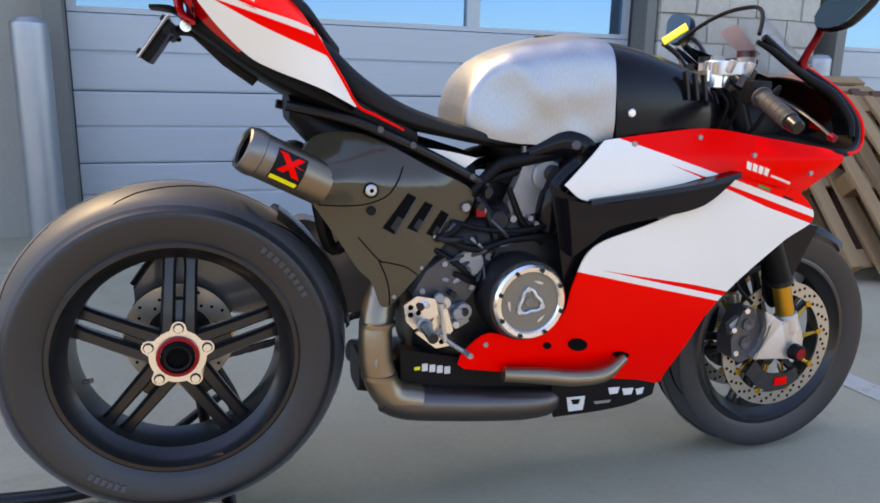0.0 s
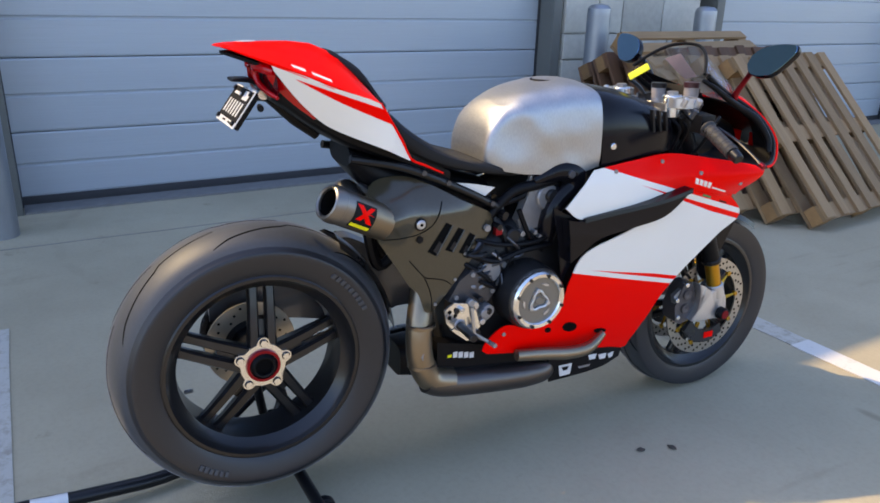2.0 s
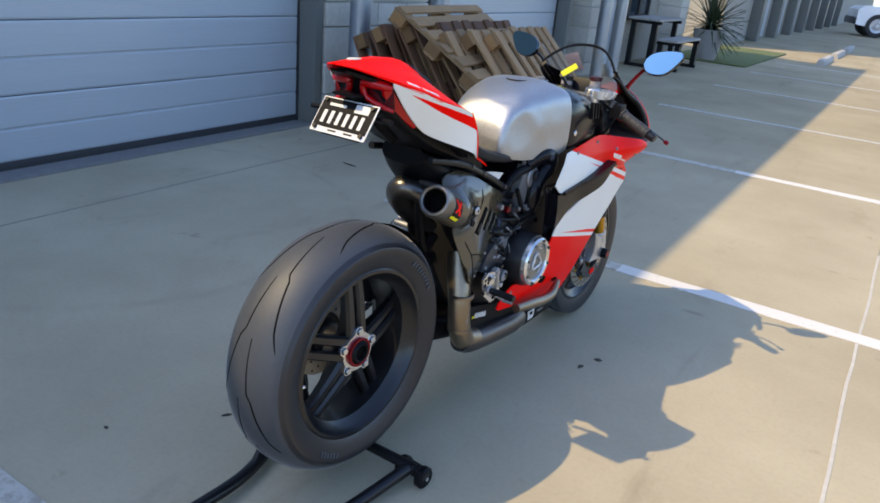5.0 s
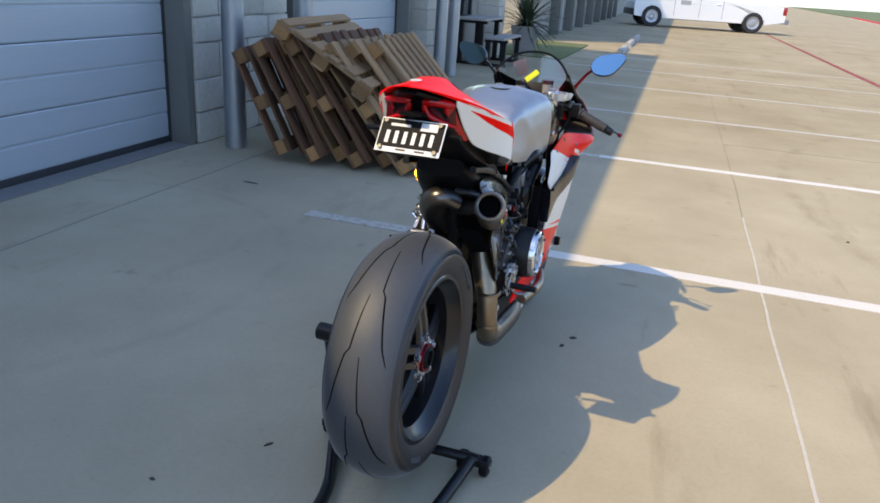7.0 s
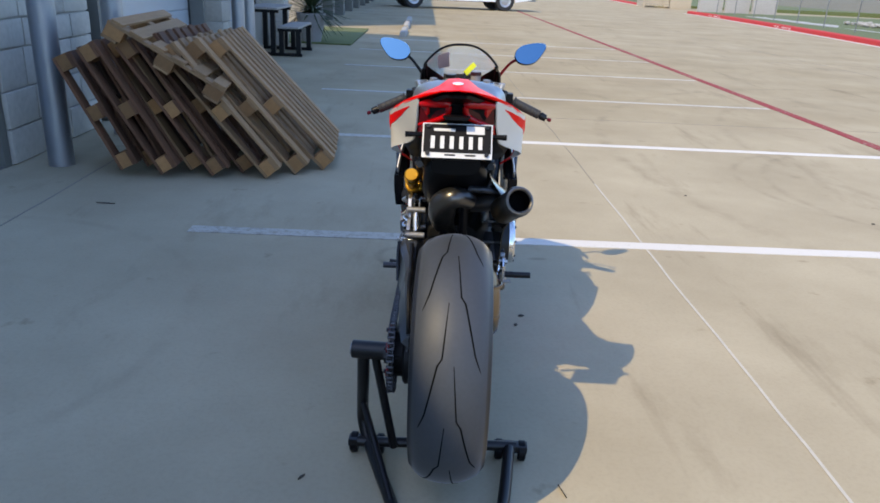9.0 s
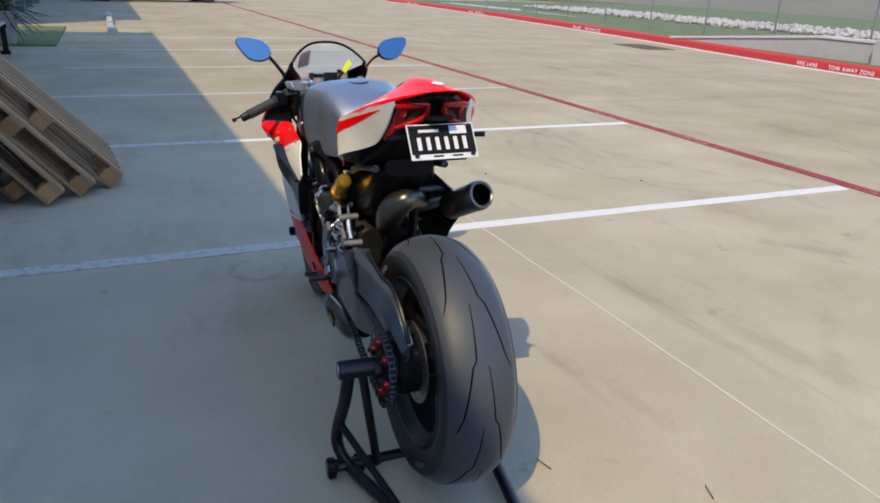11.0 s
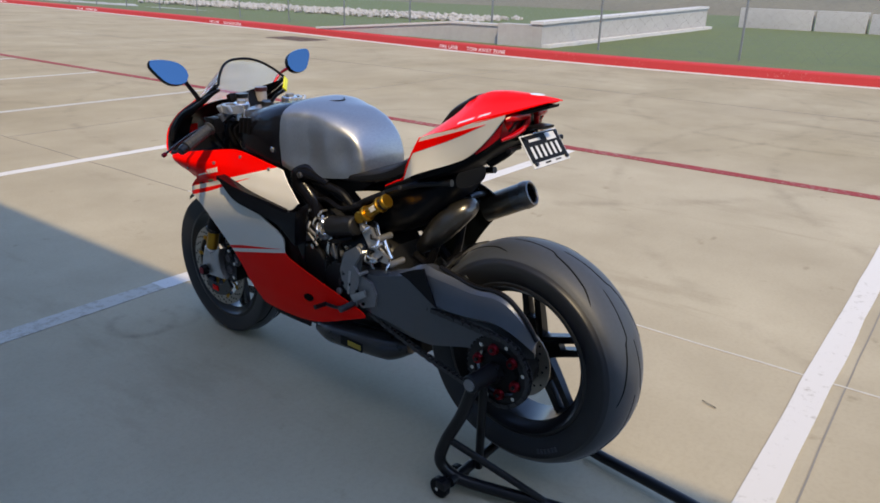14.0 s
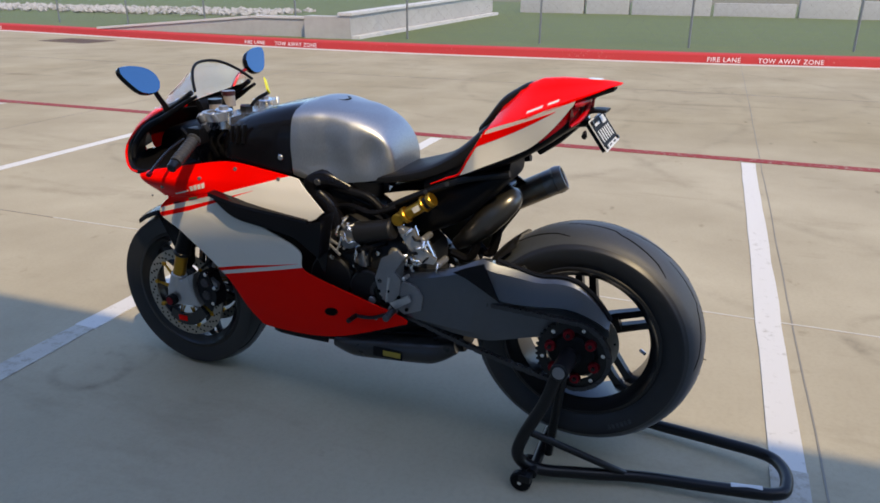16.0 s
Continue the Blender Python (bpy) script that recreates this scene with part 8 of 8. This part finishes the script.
for lo, hi in (((-0.29, 0.055, 0.035), (-0.18, 0.090, 0.058)), ((0.15, 0.085, 0.035), (0.25, 0.120, 0.058))):
    b = bm_new()
    box(b, lo, hi, bevel=0.004)
    part("wheel_bracket", b, BLACK_STEEL, stand)
b = bm_new()
tube(b, [(-0.082, -0.46, 0.050), (-0.078, -0.50, 0.054), (-0.074, -0.54, 0.059)], 0.0182, seg=14)
part("tube_sticker", b, PLATE_WHITE, stand, "pale sticker wrapped round the tube")

# ---- pallets stacked against the pier ----
def pallet(m, wood, label, L, W, seed):
    """A block pallet, L along x, W along y, lying with its base at z 0."""
    p = thing("pallet", label, "pallet", "leaning wooden pallets", m)
    rnd = random.Random(seed)
    n = 7 if W > 0.9 else 6
    for i in range(n):
        y = (W - 0.09) * i / (n - 1)
        wd = rnd.choice((0.075, 0.09, 0.09))
        b = bm_new()
        box(b, (rnd.uniform(-0.008, 0.006), y, 0.112), (L + rnd.uniform(-0.010, 0.008), y + wd, 0.130), m=Matrix.Rotation(radians(rnd.uniform(-0.5, 0.5)), 4, "Z"), bevel=0.0025)
        part("deck_board", b, wood, p)
    for i in range(3):
        x = (L - 0.10) * i / 2
        b = bm_new()
        box(b, (x, 0, 0.092), (x + 0.10, W, 0.1115), bevel=0.002)
        part("stringer_board", b, wood, p)
        for j in range(3):
            y = (W - 0.12) * j / 2
            b = bm_new()
            box(b, (x + 0.002, y + 0.002, 0.0185), (x + 0.098 + rnd.uniform(0, 0.01), y + 0.118, 0.0915), bevel=0.003)
            part("block", b, BLOCK_WOOD, p)
    for j in range(3):
        y = (W - 0.10) * j / 2
        b = bm_new()
        box(b, (0, y, 0.0), (L, y + 0.10, 0.018), bevel=0.002)
        part("base_board", b, wood, p)
    return p

BLOCK_WOOD = mat("orange_brown_block_wood", (0.29, 0.145, 0.055), 0.85, grain=0.25, scale=30, bump=0.4, blotch=0.2, random_value=0.35)

def leaning(u, v, z, angle, yaw, wood, label, L, W, seed, cross=False):
    """Foot of the pallet at u, v, z; it leans back towards the wall, deck side up."""
    m = SITE @ pose(u, v, z, 0, 0, yaw) @ Matrix(((-1, 0, 0, 0), (0, -1, 0, W), (0, 0, 1, 0), (0, 0, 0, 1))) @ pose(0, 0, 0, 0, -angle, 0) @ Matrix.Translation((0, 0, -0.130))
    if cross:
        return pallet(m @ Matrix(((0, 1, 0, 0), (-1, 0, 0, W), (0, 0, 1, 0), (0, 0, 0, 1))), wood, label, W, L, seed)
    return pallet(m, wood, label, L, W, seed)

for i, (u, v, z, ang, yaw, wood, label, L, W) in enumerate((
        (-2.00, 3.06, 0.105, 64, 4, DARK_WOOD, "dark weathered wooden pallet leaning against the pier", 0.80, 0.90),
        (-1.88, 3.20, 0.10, 62, -4, DARK_WOOD, "dark weathered wooden pallet leaning against the pier", 0.86, 1.00),
        (-1.73, 3.04, 0.10, 60, 3, DARK_WOOD, "brown weathered wooden pallet leaning in the stack", 0.92, 1.00),
        (-1.58, 3.18, 0.10, 58, -2, PALLET_WOOD, "brown weathered wooden pallet leaning in the stack", 0.96, 1.05),
        (-1.41, 3.10, 0.095, 56, 3, DARK_WOOD, "brown weathered wooden pallet leaning in the stack", 1.00, 1.00),
        (-1.24, 3.22, 0.095, 54, -2, DARK_WOOD, "brown weathered wooden pallet leaning in the stack", 1.06, 1.00),
        (-1.06, 3.14, 0.09, 51, 2, PALLET_WOOD, "brown weathered wooden pallet leaning in the stack", 1.05, 1.05),
        (-0.89, 3.30, 0.09, 49, 2, PALLET_WOOD, "pale wooden pallet leaning in the stack", 1.10, 1.05),
        (-0.72, 3.47, 0.09, 47, 5, PALLET_WOOD, "pale wooden pallet at the front of the stack", 1.14, 1.06))):
    leaning(u, v, z, ang, yaw, wood, label, L, W, 40 + i)
leaning(-1.38, 3.06, 0.63, 31, 5, PALLET_WOOD, "pale wooden pallet lying across the top of the stack", 0.80, 1.28, 61, True)

# ---- picnic table by the far door ----
def picnic_table():
    t = thing("picnic_table", "black steel picnic table with grey slatted top and bench", "table", m=SITE @ pose(-3.00, 10.80, 0))
    for v in (0.12, 1.24):
        b = bm_new()
        for p, q in (((0, 0.03), (0.80, 0.03)), ((0.0, 0.03), (0.0, 0.72)), ((0.0, 0.72), (0.42, 0.72)), ((0.36, 0.03), (0.36, 0.72)), ((0.78, 0.03), (0.78, 0.43)), ((0.48, 0.43), (0.80, 0.43)), ((0.50, 0.03), (0.50, 0.43))):
            lo = (min(p[0], q[0]) - 0.04, v, min(p[1], q[1]) - 0.028)
            hi = (max(p[0], q[0]) + 0.04, v + 0.08, max(p[1], q[1]) + 0.025)
            box(b, lo, hi)
        part("leg_frame", b, BLACK_STEEL, t, smooth=0)
    for i in range(3):
        b = bm_new()
        box(b, (-0.06 + i * 0.18, 0, 0.746), (0.105 + i * 0.18, 1.42, 0.782), bevel=0.004)
        part("top_slat", b, TABLE_WOOD, t)
    for i in range(2):
        b = bm_new()
        box(b, (0.47 + i * 0.175, 0, 0.456), (0.635 + i * 0.175, 1.42, 0.490), bevel=0.004)
        part("bench_slat", b, TABLE_WOOD, t)
picnic_table()

# ---- potted yucca ----
def yucca(u, v):
    t = thing("potted_yucca", "spiky green yucca in a grey tapered pot", "plant", m=SITE @ pose(u, v, 0))
    b = bm_new()
    lathe(b, [(0.0, 0.0), (0.0, 0.19), (0.55, 0.30), (0.58, 0.30), (0.58, 0.265), (0.50, 0.25), (0.50, 0.0)], axis="z", seg=28)
    part("pot", b, POT, t)
    rnd = random.Random(4)
    for i in range(150):
        b = bm_new()
        a, e = rnd.uniform(0, 2 * math.pi), radians(rnd.uniform(-42, 84))
        ln, w = rnd.uniform(0.55, 0.82), rnd.uniform(0.018, 0.030)
        d = Vector((math.cos(a) * math.cos(e), math.sin(a) * math.cos(e), math.sin(e)))
        side = d.cross(Vector((0, 0, 1))).normalized()
        up = side.cross(d)
        base = Vector((0, 0, 0.58 + rnd.uniform(0, 0.18)))
        loops = []
        for q in np.linspace(0, 1, 5):
            c = base + d * ln * q + Vector((0, 0, -0.10)) * q * q * math.cos(e)
            ww = w * (1 - q) ** 0.6 + 0.001
            loops.append([c + side * ww, c + up * 0.006, c - side * ww, c - up * 0.003])
        rings(b, loops)
        part("leaf", b, LEAF, t)
yucca(-2.42, 13.72)
b = bm_new()
box(b, (-3.15, 13.42, 0.0), (-1.58, 18.15, 0.03), bevel=0.02)
solid("planting_strip", b, GRASS, "narrow grass strip in the gap between buildings", "grass", m=SITE, kind="structure")

# ---- wheel stops ----
def wheel_stop(u, v):
    b = bm_new()
    prof = [(-0.085, 0.0), (-0.07, 0.10), (-0.045, 0.125), (0.045, 0.125), (0.07, 0.10), (0.085, 0.0)]
    rings(b, [[(x * k, y, z * k2) for x, z in prof] for y, k, k2 in ((-0.9, 0.9, 0.9), (-0.87, 1, 1), (0.87, 1, 1), (0.9, 0.9, 0.9))])
    solid("wheel_stop", b, PALE_CONCRETE, "pale precast concrete wheel stop", "wheel stop", "wheel stops", SITE @ pose(u, v, 0))
for v in (17.2, 19.9, 22.6):
    wheel_stop(-0.63, v)

# ---- pickup truck far down the lot ----
def truck():
    t = thing("pickup_truck", "white crew-cab pickup truck parked across the lot", "truck", m=SITE @ pose(1.25, 35.30, 0, 0, 0, 15))
    # side outline in (x, z); front towards -x
    def arch(cx, r=0.50, n=10):
        return [(cx + r * math.cos(a), 0.40 + r * math.sin(a)) for a in np.linspace(math.pi, 0, n)]
    low = [(-3.05, 0.45)] + arch(-2.25) + arch(2.25) + [(3.63, 0.55)]
    out = low + [(3.65, 1.22), (0.95, 1.26), (0.90, 1.30), (-1.35, 1.30), (-1.55, 1.24), (-2.9, 1.15), (-3.08, 1.0)]
    b = bm_new()
    prism(b, out, -0.98, 0.98, axis="y")
    part("body", b, TRUCK_WHITE, t, smooth=0)
    b = bm_new()
    rings(b, [[(x, y * k, z) for x, z, k in ((-1.45, 1.28, 1), (-0.85, 1.88, 0.84), (0.65, 1.92, 0.84), (0.92, 1.28, 1))] for y in (-0.94, 0.94)])
    part("cab", b, TRUCK_WHITE, t, smooth=0)
    for s in (-1, 1):
        for x0, x1 in ((-1.22, -0.22), (-0.14, 0.74)):
            b = bm_new()
            rings(b, [[(x0 + (0.35 if x0 < -1 else 0), s * (0.875 + d), 1.78), (x1 - (0.0 if x1 < 0 else 0.1), s * (0.875 + d), 1.80), (x1, s * (0.952 + d), 1.36), (x0, s * (0.952 + d), 1.36)] for d in (-0.02, 0.006)])
            part("side_window", b, DARK_GLASS, t, smooth=0)
        for x in (-1.30, -0.18, 0.84):
            b = bm_new()
            box(b, (x - 0.006, s * 0.978, 0.52), (x + 0.006, s * 0.9835, 1.28))
            part("door_gap", b, BLACK_STEEL, t, smooth=0)
        for x in (-0.45, 0.62):
            b = bm_new()
            box(b, (x - 0.09, s * 0.98, 1.10), (x + 0.09, s * 1.005, 1.14), bevel=0.006)
            part("door_handle", b, TRUCK_WHITE, t)
        b = bm_new()
        box(b, (-1.05, s * 0.98, 1.02), (-0.60, s * 0.984, 1.20), bevel=0.001)
        part("door_sign_panel", b, mat("grey_door_sign", (0.35, 0.36, 0.38), 0.5), t)
        b = bm_new()
        box(b, (3.49, s * 0.92 - 0.03, 0.85), (3.665, s * 0.985, 1.20), bevel=0.006)
        part("tail_light", b, TAIL_RED, t, "red tail light")
        b = bm_new()
        box(b, (-1.45, s * 0.86, 0.38), (1.55, s * 0.975, 0.47), bevel=0.01)
        part("side_step", b, BLACK_STEEL, t)
        for x in (-2.25, 2.25):
            w = new("wheel"); w.parent = t
            b = bm_new()
            lathe(b, [(-0.13, 0.28), (-0.13, 0.42), (-0.10, 0.455), (0.10, 0.455), (0.13, 0.42), (0.13, 0.28)], centre=(x, s * 0.87, 0.455), axis="y", seg=36)
            part("tyre", b, TRUCK_TYRE, w)
            b = bm_new()
            lathe(b, [(-0.10, 0.0), (-0.115, 0.10), (-0.09, 0.18), (-0.12, 0.282), (0.12, 0.282), (0.09, 0.18), (0.115, 0.10), (0.10, 0.0)], centre=(x, s * 0.87, 0.455), axis="y", seg=36)
            part("rim", b, STEEL_WHEEL, w)
            b = bm_new()
            lathe(b, [(-0.20, 0.0), (-0.20, 0.47), (0.05, 0.47), (0.05, 0.0)], centre=(x, s * 0.74, 0.46), axis="y", seg=24)
            part("wheel_well", b, RUBBER_SEAL, t)
    for x0, x1, z0, z1 in ((-3.16, -3.0, 0.45, 0.72), (3.61, 3.83, 0.48, 0.68)):
        b = bm_new()
        box(b, (x0, -0.98, z0), (x1, 0.98, z1), bevel=0.03)
        part("bumper", b, CAST_GREY if x0 > 0 else BLACK_STEEL, t)
truck()

# ---- fence, basin and walls beyond the kerb ----
def fence_at(y):
    return kerb_x(y) + 1.4
for k in range(-6, 16):
    y = 1.45 + 2.93 * k
    b = bm_new()
    rod(b, (0, 0, 0), (0, 0, 1.9), 0.023, seg=10)
    lathe(b, [(1.9, 0.027), (1.94, 0.02), (1.955, 0.0)], axis="z", seg=10)
    solid("fence_post", b, GALV, "galvanised steel chain-link fence post on the verge", "fence post", "fence posts", pose(fence_at(y), y, 0.13))
b = bm_new()
tube(b, [(fence_at(y), y, 2.0) for y in np.arange(-16.1, 46, 2.93)], 0.02, seg=6, n=1)
solid("fence_rail", b, GALV, "thin galvanised top rail of the fence", "fence rail", kind="structure")
# chain-link mesh: thin wires in diamonds
b = bm_new()
for i in range(int(60 / 0.24)):
    y = -15.8 + i * 0.24
    for z0, z1 in ((0.2, 2.0), (2.0, 0.2)):
        rod(b, (fence_at(y), y, z0), (fence_at(y + 1.8), y + 1.8, z1), 0.0009, seg=3)
solid("fence_mesh", b, GALV, "fine galvanised chain-link mesh", "fence mesh", kind="stuff", smooth=0)
# concrete wall running away from the kerb, coping and slab of a drainage basin
def conc(name, lo, hi, label, material=None):
    b = bm_new()
    box(b, lo, hi, bevel=0.02)
    return solid(name, b, material or PALE_CONCRETE, label, "wall", m=SITE, kind="structure")
PALE_EDGE = mat("white_concrete_edge", (0.50, 0.48, 0.45), 0.9, grain=0.1, scale=12)
b = bm_new()                                            # low wall along the verge, its top falling to the grass
rings(b, [[(u - 0.10, v, 0.0), (u + 0.10, v, 0.0), (u + 0.10, v, z), (u - 0.10, v, z)] for u, v, z in ((13.25, 8.55, 0.54), (13.25, 9.9, 0.54), (13.30, 14.5, 0.17))])
solid("basin_wall", b, PALE_CONCRETE, "grey cast concrete wing wall of the basin", "wall", m=SITE, kind="structure", smooth=0)
b = bm_new()
rings(b, [[(u - 0.13, v, z), (u + 0.13, v, z), (u + 0.13, v, z + 0.05), (u - 0.13, v, z + 0.05)] for u, v, z in ((13.25, 8.55, 0.542), (13.25, 9.9, 0.542), (13.30, 14.6, 0.165))])
solid("basin_wall_cap", b, PALE_EDGE, "pale concrete wall capping", "wall", m=SITE, kind="structure", smooth=0)
b = bm_new()                                            # headwall running away from the lot
box(b, (12.95, 7.55, 0.0), (13.35, 8.45, 0.62), bevel=0.01)
rings(b, [[(u, 7.30, 0.0), (u, 7.55, 0.0), (u, 7.55, z), (u, 7.30, z)] for u, z in ((12.95, 0.64), (24.0, 0.90))])
solid("head_wall", b, PALE_CONCRETE, "grey cast concrete head wall of the basin", "wall", m=SITE, kind="structure", smooth=0)
b = bm_new()
rings(b, [[(u, 7.26, z), (u, 7.59, z), (u, 7.59, z + 0.06), (u, 7.26, z + 0.06)] for u, z in ((12.92, 0.642), (24.0, 0.902))])
solid("head_wall_cap", b, PALE_EDGE, "pale concrete head wall capping", "wall", m=SITE, kind="structure", smooth=0)
b = bm_new()
rings(b, [[(u, 7.08, 0.05), (u, 7.28, 0.05), (u, 7.28, z), (u, 7.08, z)] for u, z in ((12.95, 0.22), (24.0, 0.34))])
solid("basin_footing", b, PALE_EDGE, "pale concrete footing strip", "kerb", m=SITE, kind="structure", smooth=0)
conc("basin_slab", (17.5, 14.0, 0.02), (34, 40, 0.17), "grey concrete basin floor")
rnd = random.Random(12)
v = 6.9
while v > -22:
    w = rnd.uniform(1.6, 3.4)
    h = rnd.choice((0.16, 0.28, 0.38, 0.33))
    conc("far_wall_block", (26.0, v - w, 0.1), (26.4, v - 0.1, 0.55 + h), "grey precast concrete wall segment", PALE_CONCRETE if rnd.random() < 0.6 else mat("dull_concrete", (0.36, 0.345, 0.32), 0.9, grain=0.15, scale=8))
    v -= w
# rip-rap
b = bm_new()
rnd = random.Random(2)
for i in range(900):
    u, v = rnd.uniform(19.5, 23.5), rnd.uniform(14, 34)
    r = rnd.uniform(0.05, 0.13)
    vs = bmesh.ops.create_icosphere(b, subdivisions=1, radius=r)["verts"]
    for q in vs:
        q.co = Vector((q.co.x * rnd.uniform(0.8, 1.3), q.co.y * rnd.uniform(0.8, 1.3), q.co.z * 0.8)) + Vector((u, v, 0.22 + rnd.uniform(0, 0.1)))
solid("riprap_stones", b, GRAVEL, "heap of pale broken drainage rock", "rocks", m=SITE, kind="stuff", smooth=0)
# brown rising bank and tan wall far behind
b = bm_new()
rings(b, [[(u, v, z) for u, z in ((36, 0.3), (44, 1.6), (60, 3.0), (60, 0.0), (36, 0.0))] for v in (-90, -40, 0, 40, 100)])
solid("far_bank", b, mat("dry_earth", (0.15, 0.135, 0.09), 0.95, grain=0.25, scale=4, blotch=0.2), "dry brown earth bank far behind the fence", "bank", m=SITE, kind="structure")
# bin enclosure at the end of the lot, beside the driveway
TAN_PANEL = mat("tan_painted_panel", (0.42, 0.36, 0.27), 0.8, grain=0.08, scale=12, blotch=0.1)
def bin_enclosure():
    t = thing("bin_enclosure", "tan slatted gate and masonry walls of a bin enclosure", "enclosure", m=pose(11.5, 57.0, 0, 0, 0, -6))
    for x0, x1, y0, y1, h in ((1.75, 1.95, 0.0, 6.0, 2.2), (1.95, 3.3, 0.0, 0.2, 2.2), (-0.2, 0.0, 0.0, 6.0, 2.2), (0.0, 1.75, 5.8, 6.0, 2.2)):
        b = bm_new()
        box(b, (x0, y0, 0), (x1, y1, h), bevel=0.01)
        part("wall", b, TAN_PANEL, t)
    g = new("gate"); g.parent = t
    tagged(g, "tan steel gate with upright slats")
    for i in range(12):
        b = bm_new()
        box(b, (0.04 + i * 0.14, 0.03, 0.12), (0.15 + i * 0.14, 0.06, 1.95))
        part("slat", b, TAN_PANEL, g, smooth=0)
    for z in (0.25, 1.75):
        b = bm_new()
        box(b, (0.02, 0.06, z), (1.73, 0.11, z + 0.07))
        part("rail", b, GALV, g, smooth=0)
bin_enclosure()
for i in range(3):
    conc("lot_end_panel", (18.6 + i * 1.75, 50.5 - 0.3 * i, 0.0), (20.25 + i * 1.75, 50.8 - 0.3 * i, 2.1), "pale grey concrete panel wall at the end of the lot")

# ---- litter on the ground ----
def leaf(u_, v_, a, ln, w):
    b = bm_new()
    rings(b, [[(x, w * (1 - (2 * x / ln - 1) ** 2) * 0.5 + 0.001, 0.002 + 0.004 * math.sin(3 * x / ln)), (x, 0, 0.006), (x, -w * (1 - (2 * x / ln - 1) ** 2) * 0.5 - 0.001, 0.002)] for x in np.linspace(0, ln, 6)])
    solid("dry_leaf", b, DIRT, "small dark dry leaf on the concrete", "leaf", "leaves and twigs", pose(u_, v_, 0.001, 0, 0, a))
for u_, v_, a, ln, w in ((-0.41, -0.08, 60, 0.030, 0.006), (0.256, 1.12, 20, 0.030, 0.016), (0.24, 1.02, 70, 0.026, 0.014), (0.36, -0.06, 110, 0.06, 0.005), (0.75, -0.31, 75, 0.06, 0.004),
                         (-2.25, 2.28, 0, 0.12, 0.012), (-0.60, -0.35, 10, 0.016, 0.008), (1.5, 3.3, 50, 0.03, 0.012), (0.55, -0.9, 15, 0.02, 0.008), (2.6, 2.9, 15, 0.03, 0.012)):
    leaf(u_, v_, a, ln, w)
